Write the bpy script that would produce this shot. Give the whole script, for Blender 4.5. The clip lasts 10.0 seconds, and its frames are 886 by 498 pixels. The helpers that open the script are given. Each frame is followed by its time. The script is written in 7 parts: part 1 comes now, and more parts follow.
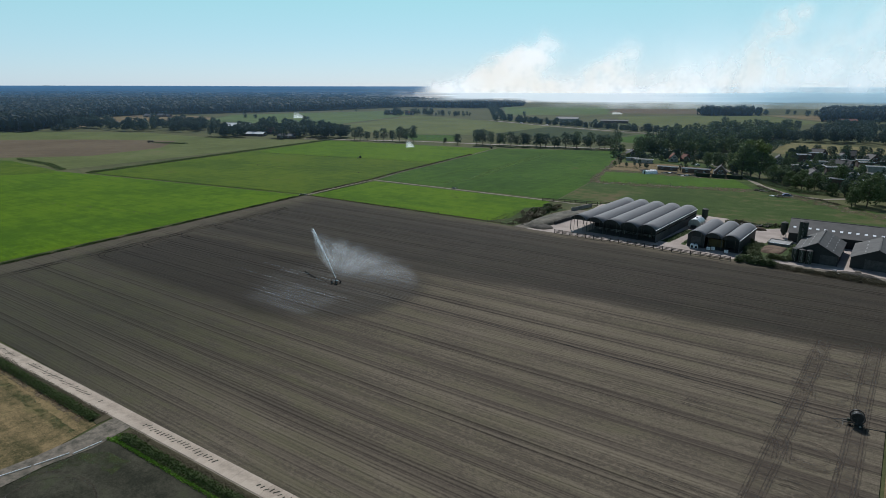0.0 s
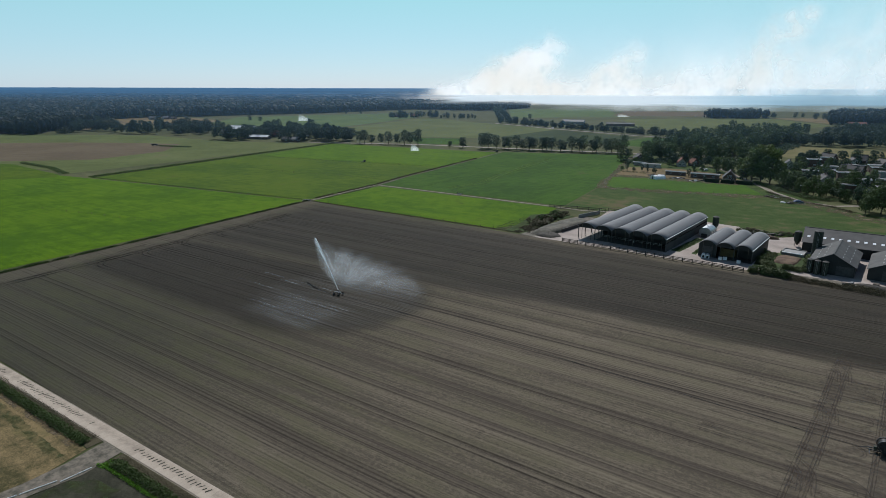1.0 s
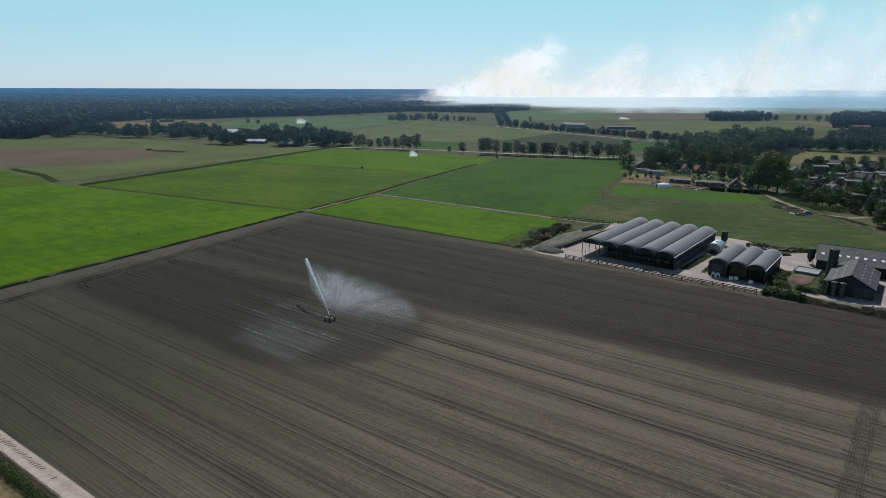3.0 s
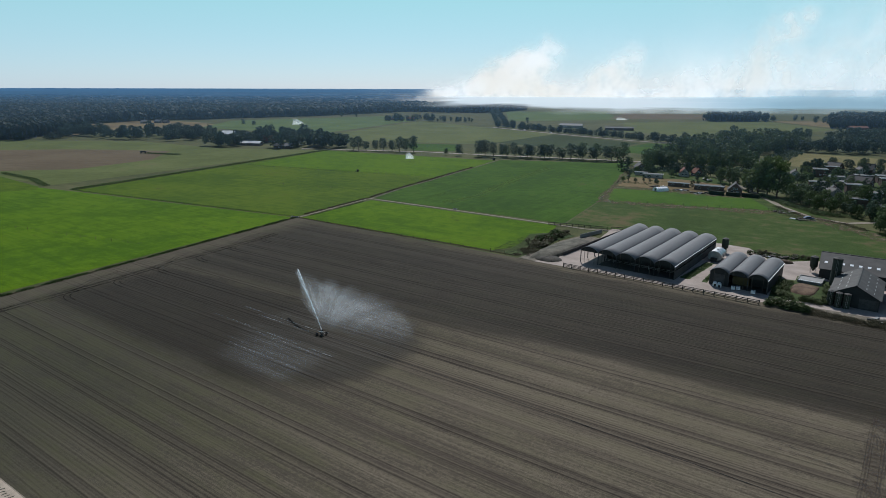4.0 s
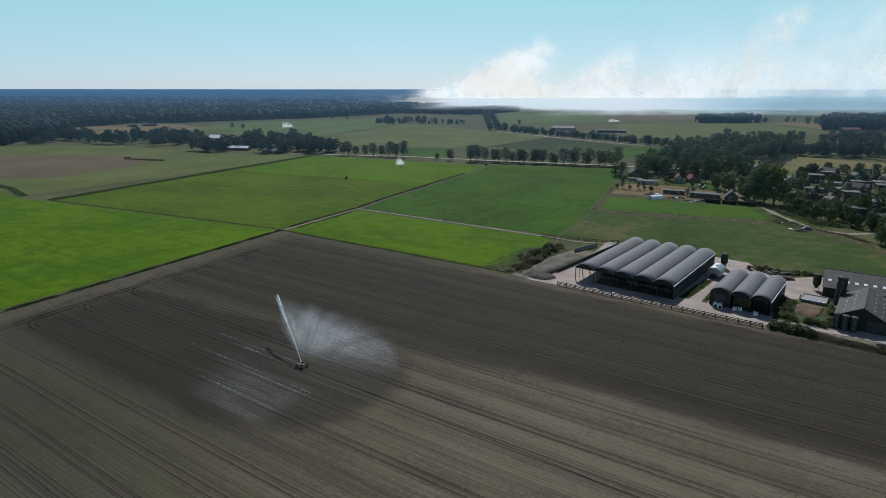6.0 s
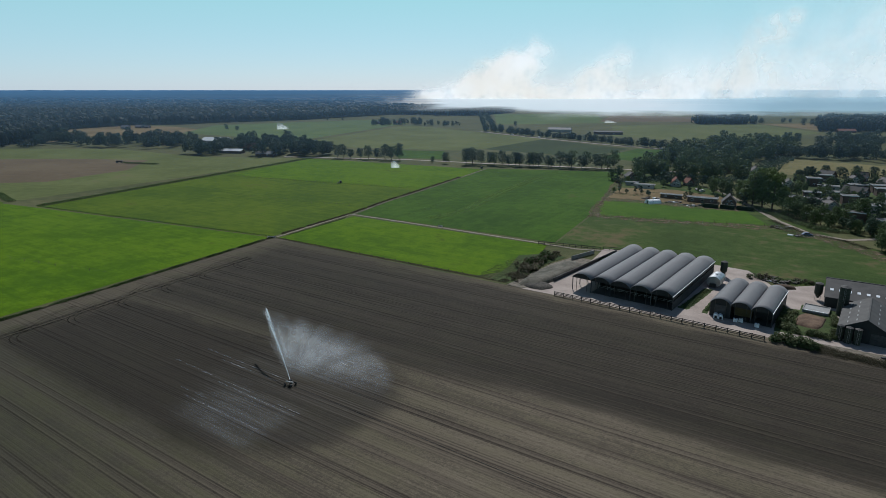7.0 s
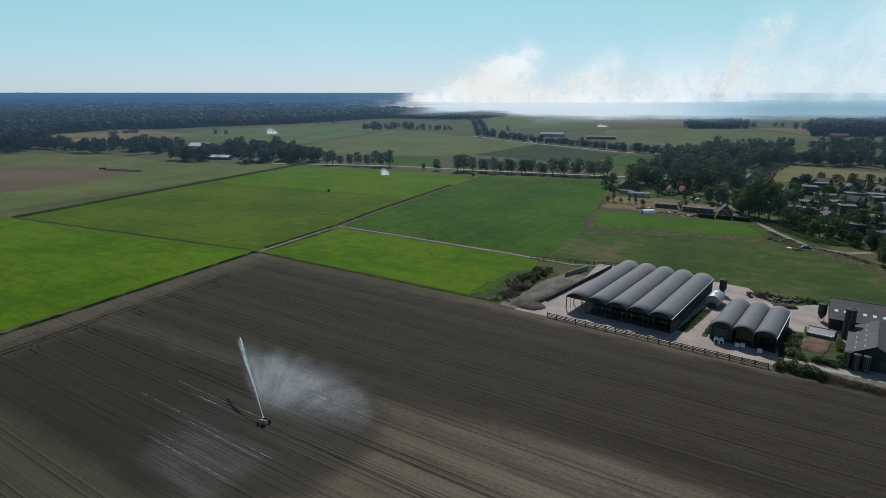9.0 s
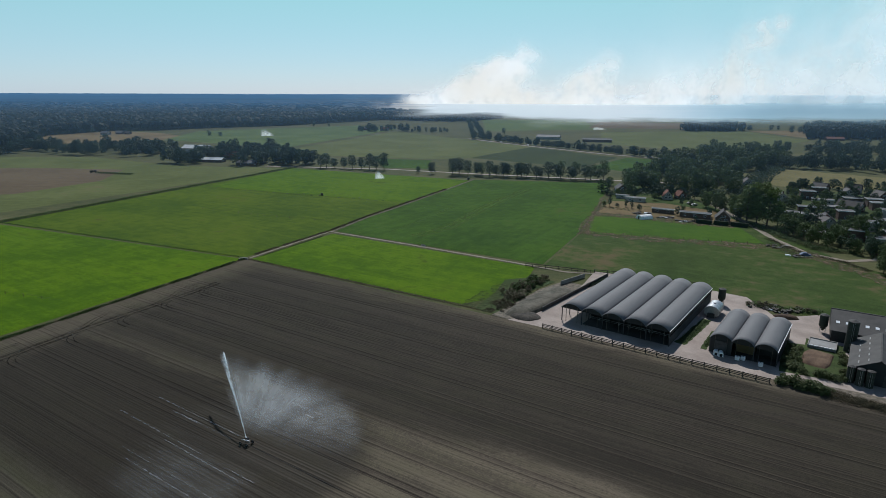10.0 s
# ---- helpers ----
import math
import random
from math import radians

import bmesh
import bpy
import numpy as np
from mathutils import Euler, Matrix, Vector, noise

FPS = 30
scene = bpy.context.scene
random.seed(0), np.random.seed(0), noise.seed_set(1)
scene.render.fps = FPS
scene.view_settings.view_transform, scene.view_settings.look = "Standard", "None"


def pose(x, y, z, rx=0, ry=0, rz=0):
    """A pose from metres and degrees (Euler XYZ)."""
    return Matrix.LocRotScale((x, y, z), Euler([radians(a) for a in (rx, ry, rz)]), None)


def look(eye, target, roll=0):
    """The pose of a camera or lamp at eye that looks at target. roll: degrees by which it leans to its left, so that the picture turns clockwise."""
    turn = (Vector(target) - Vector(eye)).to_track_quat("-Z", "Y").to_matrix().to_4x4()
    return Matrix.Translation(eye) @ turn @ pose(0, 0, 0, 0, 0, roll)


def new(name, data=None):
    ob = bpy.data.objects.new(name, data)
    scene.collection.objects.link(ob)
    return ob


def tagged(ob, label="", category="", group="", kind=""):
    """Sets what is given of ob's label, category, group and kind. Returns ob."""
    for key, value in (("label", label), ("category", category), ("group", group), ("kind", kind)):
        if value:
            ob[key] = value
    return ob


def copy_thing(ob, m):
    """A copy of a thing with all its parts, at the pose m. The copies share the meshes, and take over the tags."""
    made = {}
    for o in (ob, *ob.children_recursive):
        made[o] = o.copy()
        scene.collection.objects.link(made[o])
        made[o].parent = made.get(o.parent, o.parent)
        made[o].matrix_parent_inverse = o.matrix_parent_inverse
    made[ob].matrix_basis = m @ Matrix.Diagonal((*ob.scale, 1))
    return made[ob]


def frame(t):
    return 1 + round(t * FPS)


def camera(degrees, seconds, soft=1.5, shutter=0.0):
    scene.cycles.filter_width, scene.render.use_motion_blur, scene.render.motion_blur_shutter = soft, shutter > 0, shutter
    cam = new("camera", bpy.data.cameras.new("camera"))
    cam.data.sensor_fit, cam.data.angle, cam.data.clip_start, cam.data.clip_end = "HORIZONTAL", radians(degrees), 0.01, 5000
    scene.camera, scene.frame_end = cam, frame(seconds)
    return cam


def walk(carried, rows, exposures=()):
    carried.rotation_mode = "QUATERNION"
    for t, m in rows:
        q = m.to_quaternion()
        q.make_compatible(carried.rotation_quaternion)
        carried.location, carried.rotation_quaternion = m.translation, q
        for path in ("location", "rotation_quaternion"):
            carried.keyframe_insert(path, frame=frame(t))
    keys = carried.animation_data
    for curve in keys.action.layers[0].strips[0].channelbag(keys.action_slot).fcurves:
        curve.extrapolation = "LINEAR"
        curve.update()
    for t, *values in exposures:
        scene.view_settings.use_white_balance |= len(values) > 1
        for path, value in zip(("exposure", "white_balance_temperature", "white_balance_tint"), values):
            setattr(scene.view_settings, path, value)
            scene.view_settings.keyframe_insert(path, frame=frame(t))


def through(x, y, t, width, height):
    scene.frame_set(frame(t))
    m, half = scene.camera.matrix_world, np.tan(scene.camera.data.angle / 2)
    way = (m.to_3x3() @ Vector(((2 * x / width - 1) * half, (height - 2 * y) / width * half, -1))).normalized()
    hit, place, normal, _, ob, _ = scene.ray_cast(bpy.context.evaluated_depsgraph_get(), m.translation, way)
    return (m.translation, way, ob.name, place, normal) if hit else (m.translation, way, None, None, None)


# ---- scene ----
cam = camera(74.22, 10.0, soft=0.6)
PATH = [
    (0, (-2.244, -9.049, 53.181), (-2.497, 87.267, 26.287), 0.12),
    (0.5, (-2.358, -6.691, 53.793), (-3.097, 89.667, 27.060), 0.13),
    (1, (-2.387, -4.291, 54.485), (-3.435, 92.092, 27.854), 0.14),
    (1.5, (-2.344, -1.858, 55.244), (-3.553, 94.539, 28.670), 0.15),
    (2, (-2.241, 0.598, 56.058), (-3.486, 97.000, 29.506), 0.16),
    (2.5, (-2.086, 3.070, 56.916), (-3.267, 99.472, 30.360), 0.16),
    (3, (-1.889, 5.552, 57.807), (-2.927, 101.951, 31.231), 0.15),
    (3.5, (-1.657, 8.039, 58.720), (-2.491, 104.431, 32.117), 0.14),
    (4, (-1.395, 10.525, 59.646), (-1.980, 106.912, 33.013), 0.13),
    (4.5, (-1.108, 13.010, 60.575), (-1.414, 109.390, 33.917), 0.10),
    (5, (-0.799, 15.489, 61.498), (-0.808, 111.866, 34.824), 0.08),
    (5.5, (-0.470, 17.964, 62.407), (-0.173, 114.339, 35.729), 0.05),
    (6, (-0.121, 20.434, 63.294), (0.484, 116.811, 36.629), 0.02),
    (6.5, (0.249, 22.900, 64.151), (1.158, 119.284, 37.516), -0.01),
    (7, (0.642, 25.367, 64.972), (1.849, 121.760, 38.385), -0.03),
    (7.5, (1.062, 27.837, 65.750), (2.560, 124.245, 39.230), -0.04),
    (8, (1.513, 30.315, 66.478), (3.299, 126.741, 40.042), -0.04),
    (8.5, (2.002, 32.809, 67.153), (4.074, 129.256, 40.814), -0.03),
    (9, (2.537, 35.324, 67.769), (4.901, 131.794, 41.539), 0.01),
    (9.5, (3.126, 37.870, 68.320), (5.797, 134.364, 42.207), 0.08),
    (10, (3.780, 40.457, 68.804), (6.783, 136.972, 42.809), 0.17),
]
walk(cam, [(t, look(eye, target, roll)) for t, eye, target, roll in PATH], [(0.0, 0.0, 5950, 10), (10.0, -0.1, 5950, 10)])

# ---- world and sun ----
SUN_ELEV, SUN_AZ = 47.0, 5.0          # degrees; azimuth clockwise from +y
world = bpy.data.worlds.new("sky")
scene.world = world
world.use_nodes = True
wn = world.node_tree
wn.nodes.clear()
sky = wn.nodes.new("ShaderNodeTexSky")
sky.sky_type = "NISHITA"
sky.sun_disc = False
sky.sun_elevation = radians(SUN_ELEV)
sky.sun_rotation = radians(SUN_AZ)
sky.altitude = 0
sky.air_density = 0.75
sky.dust_density = 0.3
sky.ozone_density = 2.0
bg = wn.nodes.new("ShaderNodeBackground")
bg.inputs["Strength"].default_value = 0.114
wo = wn.nodes.new("ShaderNodeOutputWorld")
milk = wn.nodes.new("ShaderNodeMix")          # summer haze evens out the sky
milk.data_type = "RGBA"
way = wn.nodes.new("ShaderNodeTexCoord")
updown = wn.nodes.new("ShaderNodeSeparateXYZ")
fall = wn.nodes.new("ShaderNodeMapRange")
fall.interpolation_type = "SMOOTHSTEP"
for _s, _v in zip(("From Min", "From Max", "To Min", "To Max"), (0.16, 0.60, 0.66, 0.04)):
    fall.inputs[_s].default_value = _v
wn.links.new(way.outputs["Generated"], updown.inputs[0])
wn.links.new(updown.outputs[2], fall.inputs["Value"])
wn.links.new(fall.outputs["Result"], milk.inputs[0])
milk.inputs[7].default_value = (4.25, 6.42, 6.8, 1.0)
wn.links.new(sky.outputs[0], milk.inputs[6])
tint = wn.nodes.new("ShaderNodeValToRGB")         # greyer at the horizon, clearer above
tint.color_ramp.elements[0].position, tint.color_ramp.elements[0].color = 0.0, (0.96, 0.87, 0.92, 1.0)
tint.color_ramp.elements[1].position, tint.color_ramp.elements[1].color = 0.42, (0.58, 0.62, 0.64, 1.0)
_el = tint.color_ramp.elements.new(0.15)
_el.color = (0.82, 0.99, 0.86, 1.0)
toned = wn.nodes.new("ShaderNodeMix")
toned.data_type, toned.blend_type = "RGBA", "MULTIPLY"
toned.inputs[0].default_value = 1.0
wn.links.new(updown.outputs[2], tint.inputs[0])
wn.links.new(milk.outputs[2], toned.inputs[6])
wn.links.new(tint.outputs[0], toned.inputs[7])
wn.links.new(toned.outputs[2], bg.inputs[0])
wn.links.new(bg.outputs[0], wo.inputs[0])
sun = new("sun", bpy.data.lights.new("sun", "SUN"))
sun.data.energy = 4.15
sun.data.angle = radians(0.53)
sun.data.color = (1.0, 0.95, 0.87)
_e, _a = radians(SUN_ELEV), radians(SUN_AZ)
sun.matrix_world = look((math.cos(_e) * math.sin(_a) * 900, math.cos(_e) * math.cos(_a) * 900, math.sin(_e) * 900), (0, 0, 0))


# ---- materials ----
class Nodes:
    """A short hand for building node materials."""

    def __init__(self, name):
        self.m = bpy.data.materials.new(name)
        self.m.use_nodes = True
        self.t = self.m.node_tree
        self.b = self.t.nodes["Principled BSDF"]
        self.out = self.t.nodes["Material Output"]

    def n(self, kind, operation="", interpolation_type="", data_type="", attribute_name=""):
        node = self.t.nodes.new("ShaderNode" + kind)
        if operation:
            node.operation = operation
        if interpolation_type:
            node.interpolation_type = interpolation_type
        if data_type:
            node.data_type = data_type
        if attribute_name:
            node.attribute_name = attribute_name
        return node

    def link(self, a, b):
        self.t.links.new(a, b)

    def feed(self, socket, v):
        if isinstance(v, bpy.types.NodeSocket):
            self.link(v, socket)
        else:
            socket.default_value = v

    def coord(self, scale=(1, 1, 1), which="Object"):
        tc = self.n("TexCoord")
        mp = self.n("Mapping")
        mp.inputs["Scale"].default_value = scale
        self.link(tc.outputs[which], mp.inputs["Vector"])
        return mp.outputs[0]

    def noise(self, vec, scale, detail=3.0, rough=0.55):
        nz = self.n("TexNoise")
        self.link(vec, nz.inputs["Vector"])
        nz.inputs["Scale"].default_value = scale
        nz.inputs["Detail"].default_value = detail
        nz.inputs["Roughness"].default_value = rough
        return nz.outputs["Fac"]

    def math(self, op, a, b=0.0, c=0.0):
        nd = self.n("Math", operation=op)
        for s, v in zip(nd.inputs, (a, b, c)):
            self.feed(s, v)
        return nd.outputs[0]

    def step(self, v, lo, hi, to0=0.0, to1=1.0):
        nd = self.n("MapRange", interpolation_type="SMOOTHSTEP")
        for s, x in zip(("Value", "From Min", "From Max", "To Min", "To Max"), (v, lo, hi, to0, to1)):
            self.feed(nd.inputs[s], x)
        return nd.outputs["Result"]

    def mix(self, fac, a, b):
        nd = self.n("Mix", data_type="RGBA")
        self.feed(nd.inputs[0], fac)
        for s, v in ((nd.inputs[6], a), (nd.inputs[7], b)):
            if isinstance(v, tuple):
                v = (*v[:3], 1.0)
            self.feed(s, v)
        return nd.outputs[2]

    def bump(self, height, strength=0.3, distance=0.05):
        nd = self.n("Bump")
        nd.inputs["Strength"].default_value = strength
        nd.inputs["Distance"].default_value = distance
        self.link(height, nd.inputs["Height"])
        self.link(nd.outputs[0], self.b.inputs["Normal"])

    def done(self, colour, rough=0.8, metal=0.0, spec=0.5):
        if isinstance(colour, tuple):
            colour = (*colour[:3], 1.0)
        self.feed(self.b.inputs["Base Color"], colour)
        self.feed(self.b.inputs["Roughness"], rough)
        self.b.inputs["Metallic"].default_value = metal
        self.b.inputs["Specular IOR Level"].default_value = spec
        return self.m


def surface(name, c1, c2, coarse=0.3, fine=6.0, rough=0.8, metal=0.0, bump=0.3, distance=0.03, spec=0.4, stretch=(1, 1, 1), jitter=0.0):
    """Colour that wanders between c1 and c2 at two scales, with fine relief."""
    k = Nodes(name)
    v = k.coord(stretch)
    a, b = k.noise(v, coarse, 4.0), k.noise(v, fine, 3.0, 0.65)
    f = k.math("ADD", k.math("MULTIPLY", a, 0.65), k.math("MULTIPLY", b, 0.35))
    f = k.step(f, 0.32, 0.68)
    if jitter:
        oi = k.n("ObjectInfo")
        f = k.math("ADD", f, k.math("MULTIPLY", k.math("SUBTRACT", oi.outputs["Random"], 0.5), jitter))
    col = k.mix(f, c1, c2)
    k.bump(b, bump, distance)
    r = k.step(b, 0.2, 0.8, max(rough - 0.08, 0.02), min(rough + 0.08, 1.0))
    return k.done(col, r, metal, spec)


def grass_material(name, low, high, dry, dry_amount=0.3, streak=(0.02, 0.4, 1)):
    """A meadow or crop: broad patches, mowing streaks along x, bare patches, fine blades."""
    k = Nodes(name)
    v = k.coord()
    broad = k.noise(v, 0.018, 4.0)
    mid = k.noise(v, 0.16, 4.0, 0.6)
    blades = k.math("ADD", k.math("MULTIPLY", k.noise(v, 0.9, 5.0, 0.72), 0.5), k.math("MULTIPLY", k.noise(v, 4.0, 4.0, 0.75), 0.5))
    rows = k.noise(k.coord(streak), 1.0, 3.0)
    f = k.math("ADD", k.math("MULTIPLY", broad, 0.30), k.math("MULTIPLY", mid, 0.22))
    f = k.math("ADD", f, k.math("MULTIPLY", rows, 0.12))
    f = k.math("ADD", f, k.math("MULTIPLY", blades, 0.36))
    col = k.mix(k.step(f, 0.42, 0.58), low, high)
    bare = k.step(k.math("ADD", k.math("MULTIPLY", broad, 0.6), k.math("MULTIPLY", mid, 0.4)), 0.66 - 0.26 * dry_amount, 0.80 - 0.26 * dry_amount)
    col = k.mix(bare, col, dry)
    k.bump(k.math("ADD", blades, k.math("MULTIPLY", rows, 0.8)), 0.5, 0.25)
    return k.done(col, 0.9, 0.0, 0.06)


def leaf_material(name, c1, c2, through=0.22):
    """Leaves that let some light through; each leaf clump has its own shade."""
    k = Nodes(name)
    geo = k.n("NewGeometry")
    oi = k.n("ObjectInfo")
    f = k.math("ADD", k.math("MULTIPLY", geo.outputs["Random Per Island"], 0.3), k.math("MULTIPLY", oi.outputs["Random"], 0.35))
    f = k.math("ADD", f, k.math("MULTIPLY", k.noise(k.coord(), 0.09, 3.0), 0.35))
    col = k.mix(f, c1, c2)
    k.done(col, 0.65, 0.0, 0.12)
    tr = k.n("BsdfTranslucent")
    k.link(col, tr.inputs["Color"])
    mx = k.n("MixShader")
    mx.inputs[0].default_value = through
    k.link(k.b.outputs[0], mx.inputs[1])
    k.link(tr.outputs[0], mx.inputs[2])
    k.link(mx.outputs[0], k.out.inputs["Surface"])
    return k.m


def soil_material():
    """Sown field: dry crust, weeds in patches, wet strips where water has fallen, darker tramlines. x runs along the rows."""
    k = Nodes("field_soil")
    v = k.coord()
    sep = k.n("SeparateXYZ")
    k.link(v, sep.inputs[0])
    u, w = sep.outputs[0], sep.outputs[1]
    broad, mid, fine = k.noise(v, 0.02, 4.0), k.noise(k.coord((0.10, 0.30, 1)), 1.0, 5.0, 0.62), k.noise(v, 1.6, 6.0, 0.78)
    strips = k.noise(k.coord((0.003, 0.22, 1)), 1.0, 2.0, 0.5)
    fine_rows = k.noise(k.coord((0.03, 2.2, 1)), 1.0, 2.0, 0.6)
    grain = k.noise(v, 5.5, 4.0, 0.8)
    clods = k.math("ADD", k.math("MULTIPLY", fine, 0.5), k.math("MULTIPLY", grain, 0.5))
    f = k.math("ADD", k.math("MULTIPLY", strips, 0.20), k.math("MULTIPLY", mid, 0.14))
    f = k.math("ADD", f, k.math("ADD", k.math("MULTIPLY", fine_rows, 0.16), k.math("MULTIPLY", clods, 0.50)))
    col = k.mix(k.step(f, 0.44, 0.56), SOIL_LOW, SOIL_HIGH)
    weeds = k.step(k.math("ADD", k.math("MULTIPLY", broad, 0.35), k.math("MULTIPLY", mid, 0.65)), 0.42, 0.62)
    weeds = k.math("MULTIPLY", weeds, k.step(fine, 0.35, 0.65, 0.45, 1.0))
    lane = k.n("Attribute", attribute_name="lane").outputs["Fac"]
    rut = k.n("Attribute", attribute_name="rut").outputs["Fac"]
    near = k.step(w, -75.0, -150.0)
    side = k.step(u, 175.0, 70.0)
    near = k.math("MULTIPLY", near, k.math("ADD", 0.5, k.math("MULTIPLY", side, 0.5)))
    col = k.mix(k.math("MULTIPLY", side, 0.75), col, DULL)
    green = k.math("MULTIPLY", weeds, k.math("ADD", 0.34, k.math("MULTIPLY", near, 0.5)))
    col = k.mix(k.math("MULTIPLY", green, k.math("SUBTRACT", 1.0, lane)), col, WEEDS)
    col = k.mix(k.math("MULTIPLY", lane, k.math("SUBTRACT", 0.6, k.math("MULTIPLY", side, 0.3))), col, LANE)
    col = k.mix(k.math("MULTIPLY", k.math("MULTIPLY", near, side), 0.5), col, MOSSY)
    edge = k.math("MULTIPLY", k.math("SUBTRACT", k.math("ADD", broad, mid), 1.0), 8.0)
    ew = k.math("ADD", w, edge)
    eu = k.math("ADD", u, k.math("MULTIPLY", edge, 1.6))
    rim = k.math("ADD", -75.2, k.math("MULTIPLY", u, 0.07))
    over = k.math("SUBTRACT", ew, rim)
    strip1 = k.step(over, -4.0, 3.0)
    strip2 = k.math("MULTIPLY", k.math("MULTIPLY", k.step(ew, -119.0, -112.0), k.step(over, -3.0, -9.0)), k.step(eu, 126.0, 104.0))
    left = k.math("ADD", eu, k.math("MULTIPLY", w, 0.093))
    inner = k.math("MULTIPLY", k.step(left, 10.0, 20.0), k.step(ew, -2.0, -9.0))
    wet = k.math("MULTIPLY", k.math("MAXIMUM", strip1, strip2), inner)
    # ground still soaking under the falling spray
    du, dw = k.math("SUBTRACT", u, GUN[0] + 2.0), k.math("SUBTRACT", w, GUN[1] - 1.0)
    d = k.math("SQRT", k.math("ADD", k.math("MULTIPLY", du, du), k.math("MULTIPLY", dw, dw)))
    soak = k.step(k.math("ADD", d, k.math("MULTIPLY", edge, 0.5)), 27.0, 19.0)
    wet = k.math("MAXIMUM", wet, k.math("MULTIPLY", soak, 0.85))
    wet_col = k.mix(k.step(f, 0.40, 0.60), WET_LOW, WET_HIGH)
    wet_col = k.mix(k.math("MULTIPLY", weeds, 0.35), wet_col, WET_WEEDS)
    col = k.mix(k.math("MULTIPLY", wet, 0.92), col, wet_col)
    col = k.mix(k.math("MULTIPLY", k.math("MULTIPLY", k.math("MAXIMUM", strip2, soak), inner), 0.42), col, WET_LOW)      # the strip watered last is still soaked
    # highlights on the ridges beside the ruts, painted as lighter soil
    ridge = k.n("Attribute", attribute_name="pale").outputs["Fac"]
    col = k.mix(k.math("MULTIPLY", ridge, k.math("SUBTRACT", k.math("SUBTRACT", 0.5, k.math("MULTIPLY", side, 0.28)), k.math("MULTIPLY", wet, 0.2))), col, SOIL_HIGH)
    col = k.mix(k.math("MULTIPLY", k.step(left, 11.0, 6.0), 0.22), col, SOIL_HIGH)
    col = k.mix(k.math("MULTIPLY", rut, k.step(fine, 0.3, 0.7, 0.95, 0.6)), col, RUT)
    film = k.math("MULTIPLY", soak, k.step(fine_rows, 0.35, 0.6))
    rough = k.math("SUBTRACT", k.math("SUBTRACT", 0.95, k.math("MULTIPLY", wet, 0.12)), k.math("MULTIPLY", film, 0.2))
    k.bump(k.math("ADD", clods, k.math("MULTIPLY", fine_rows, 0.5)), 0.7, 0.10)
    return k.done(col, rough, 0.0, 0.07)


GUN = (108.0, -89.2)
SOIL_LOW, SOIL_HIGH, WEEDS = (0.0695, 0.0580, 0.0430), (0.1490, 0.1240, 0.0900), (0.0640, 0.0640, 0.0300)
DULL = (0.0360, 0.0340, 0.0250)
MOSSY = (0.0370, 0.0380, 0.0260)
LANE, WET_WEEDS = (0.0560, 0.0440, 0.0370), (0.0260, 0.0260, 0.0130)
WET_LOW, WET_HIGH, RUT = (0.0190, 0.0160, 0.0118), (0.0380, 0.0320, 0.0236), (0.0120, 0.0096, 0.0082)
M_soil = soil_material()
k = Nodes("wheel_marks")
_v = k.coord()
_n = k.noise(_v, 1.3, 4.0, 0.7)
k.done(k.mix(_n, (0.052, 0.043, 0.036), (0.082, 0.068, 0.056)), 0.95, 0.0, 0.1)
k.feed(k.b.inputs["Alpha"], k.math("MULTIPLY", k.step(_n, 0.3, 0.62, 0.1, 0.72), k.step(k.noise(_v, 0.12, 3.0), 0.3, 0.65, 0.35, 1.0)))
M_marks = k.m
k = Nodes("damp_ruts")
_v = k.coord()
_n = k.noise(_v, 1.1, 4.0, 0.7)
k.done(k.mix(_n, (0.0105, 0.0088, 0.0075), (0.024, 0.020, 0.016)), 0.95, 0.0, 0.1)
k.feed(k.b.inputs["Alpha"], k.math("MULTIPLY", k.step(_n, 0.28, 0.6, 0.25, 0.9), k.step(k.noise(_v, 0.10, 3.0), 0.32, 0.6, 0.3, 1.0)))
M_ruts = k.m
k = Nodes("trodden_lane")
_v = k.coord()
_n = k.noise(_v, 0.9, 5.0, 0.7)
k.done(k.mix(_n, (0.058, 0.047, 0.040), (0.110, 0.090, 0.074)), 0.95, 0.0, 0.1)
k.feed(k.b.inputs["Alpha"], k.step(_n, 0.3, 0.7, 0.03, 0.36))
M_lane = k.m
k = Nodes("worn_ground")
_v = k.coord()
_n = k.noise(_v, 0.35, 5.0, 0.65)
k.done(k.mix(_n, (0.085, 0.066, 0.040), (0.150, 0.118, 0.076)), 0.95, 0.0, 0.1)
k.feed(k.b.inputs["Alpha"], k.step(_n, 0.38, 0.62, 0.0, 0.8))
M_worn = k.m
k = Nodes("rough_patch")
_v = k.coord()
_n = k.noise(_v, 0.5, 5.0, 0.65)
k.done(k.mix(_n, (0.034, 0.056, 0.014), (0.066, 0.076, 0.034)), 0.95, 0.0, 0.1)
k.feed(k.b.inputs["Alpha"], k.step(_n, 0.34, 0.72, 0.0, 0.75))
M_rough = k.m
k = Nodes("ragged_grass")
_v = k.coord()
_n = k.noise(_v, 0.7, 5.0, 0.7)
k.done(k.mix(_n, (0.046, 0.090, 0.012), (0.078, 0.130, 0.018)), 0.95, 0.0, 0.1)
k.feed(k.b.inputs["Alpha"], k.step(_n, 0.36, 0.62, 0.0, 0.9))
M_ragged = k.m
M_dirt = surface("dirt_track", (0.050, 0.046, 0.032), (0.180, 0.150, 0.115), 0.8, 3, 0.95, bump=0.5)
M_strip = grass_material("worn_pasture", (0.034, 0.078, 0.006), (0.060, 0.116, 0.009), (0.080, 0.076, 0.028), 0.40)
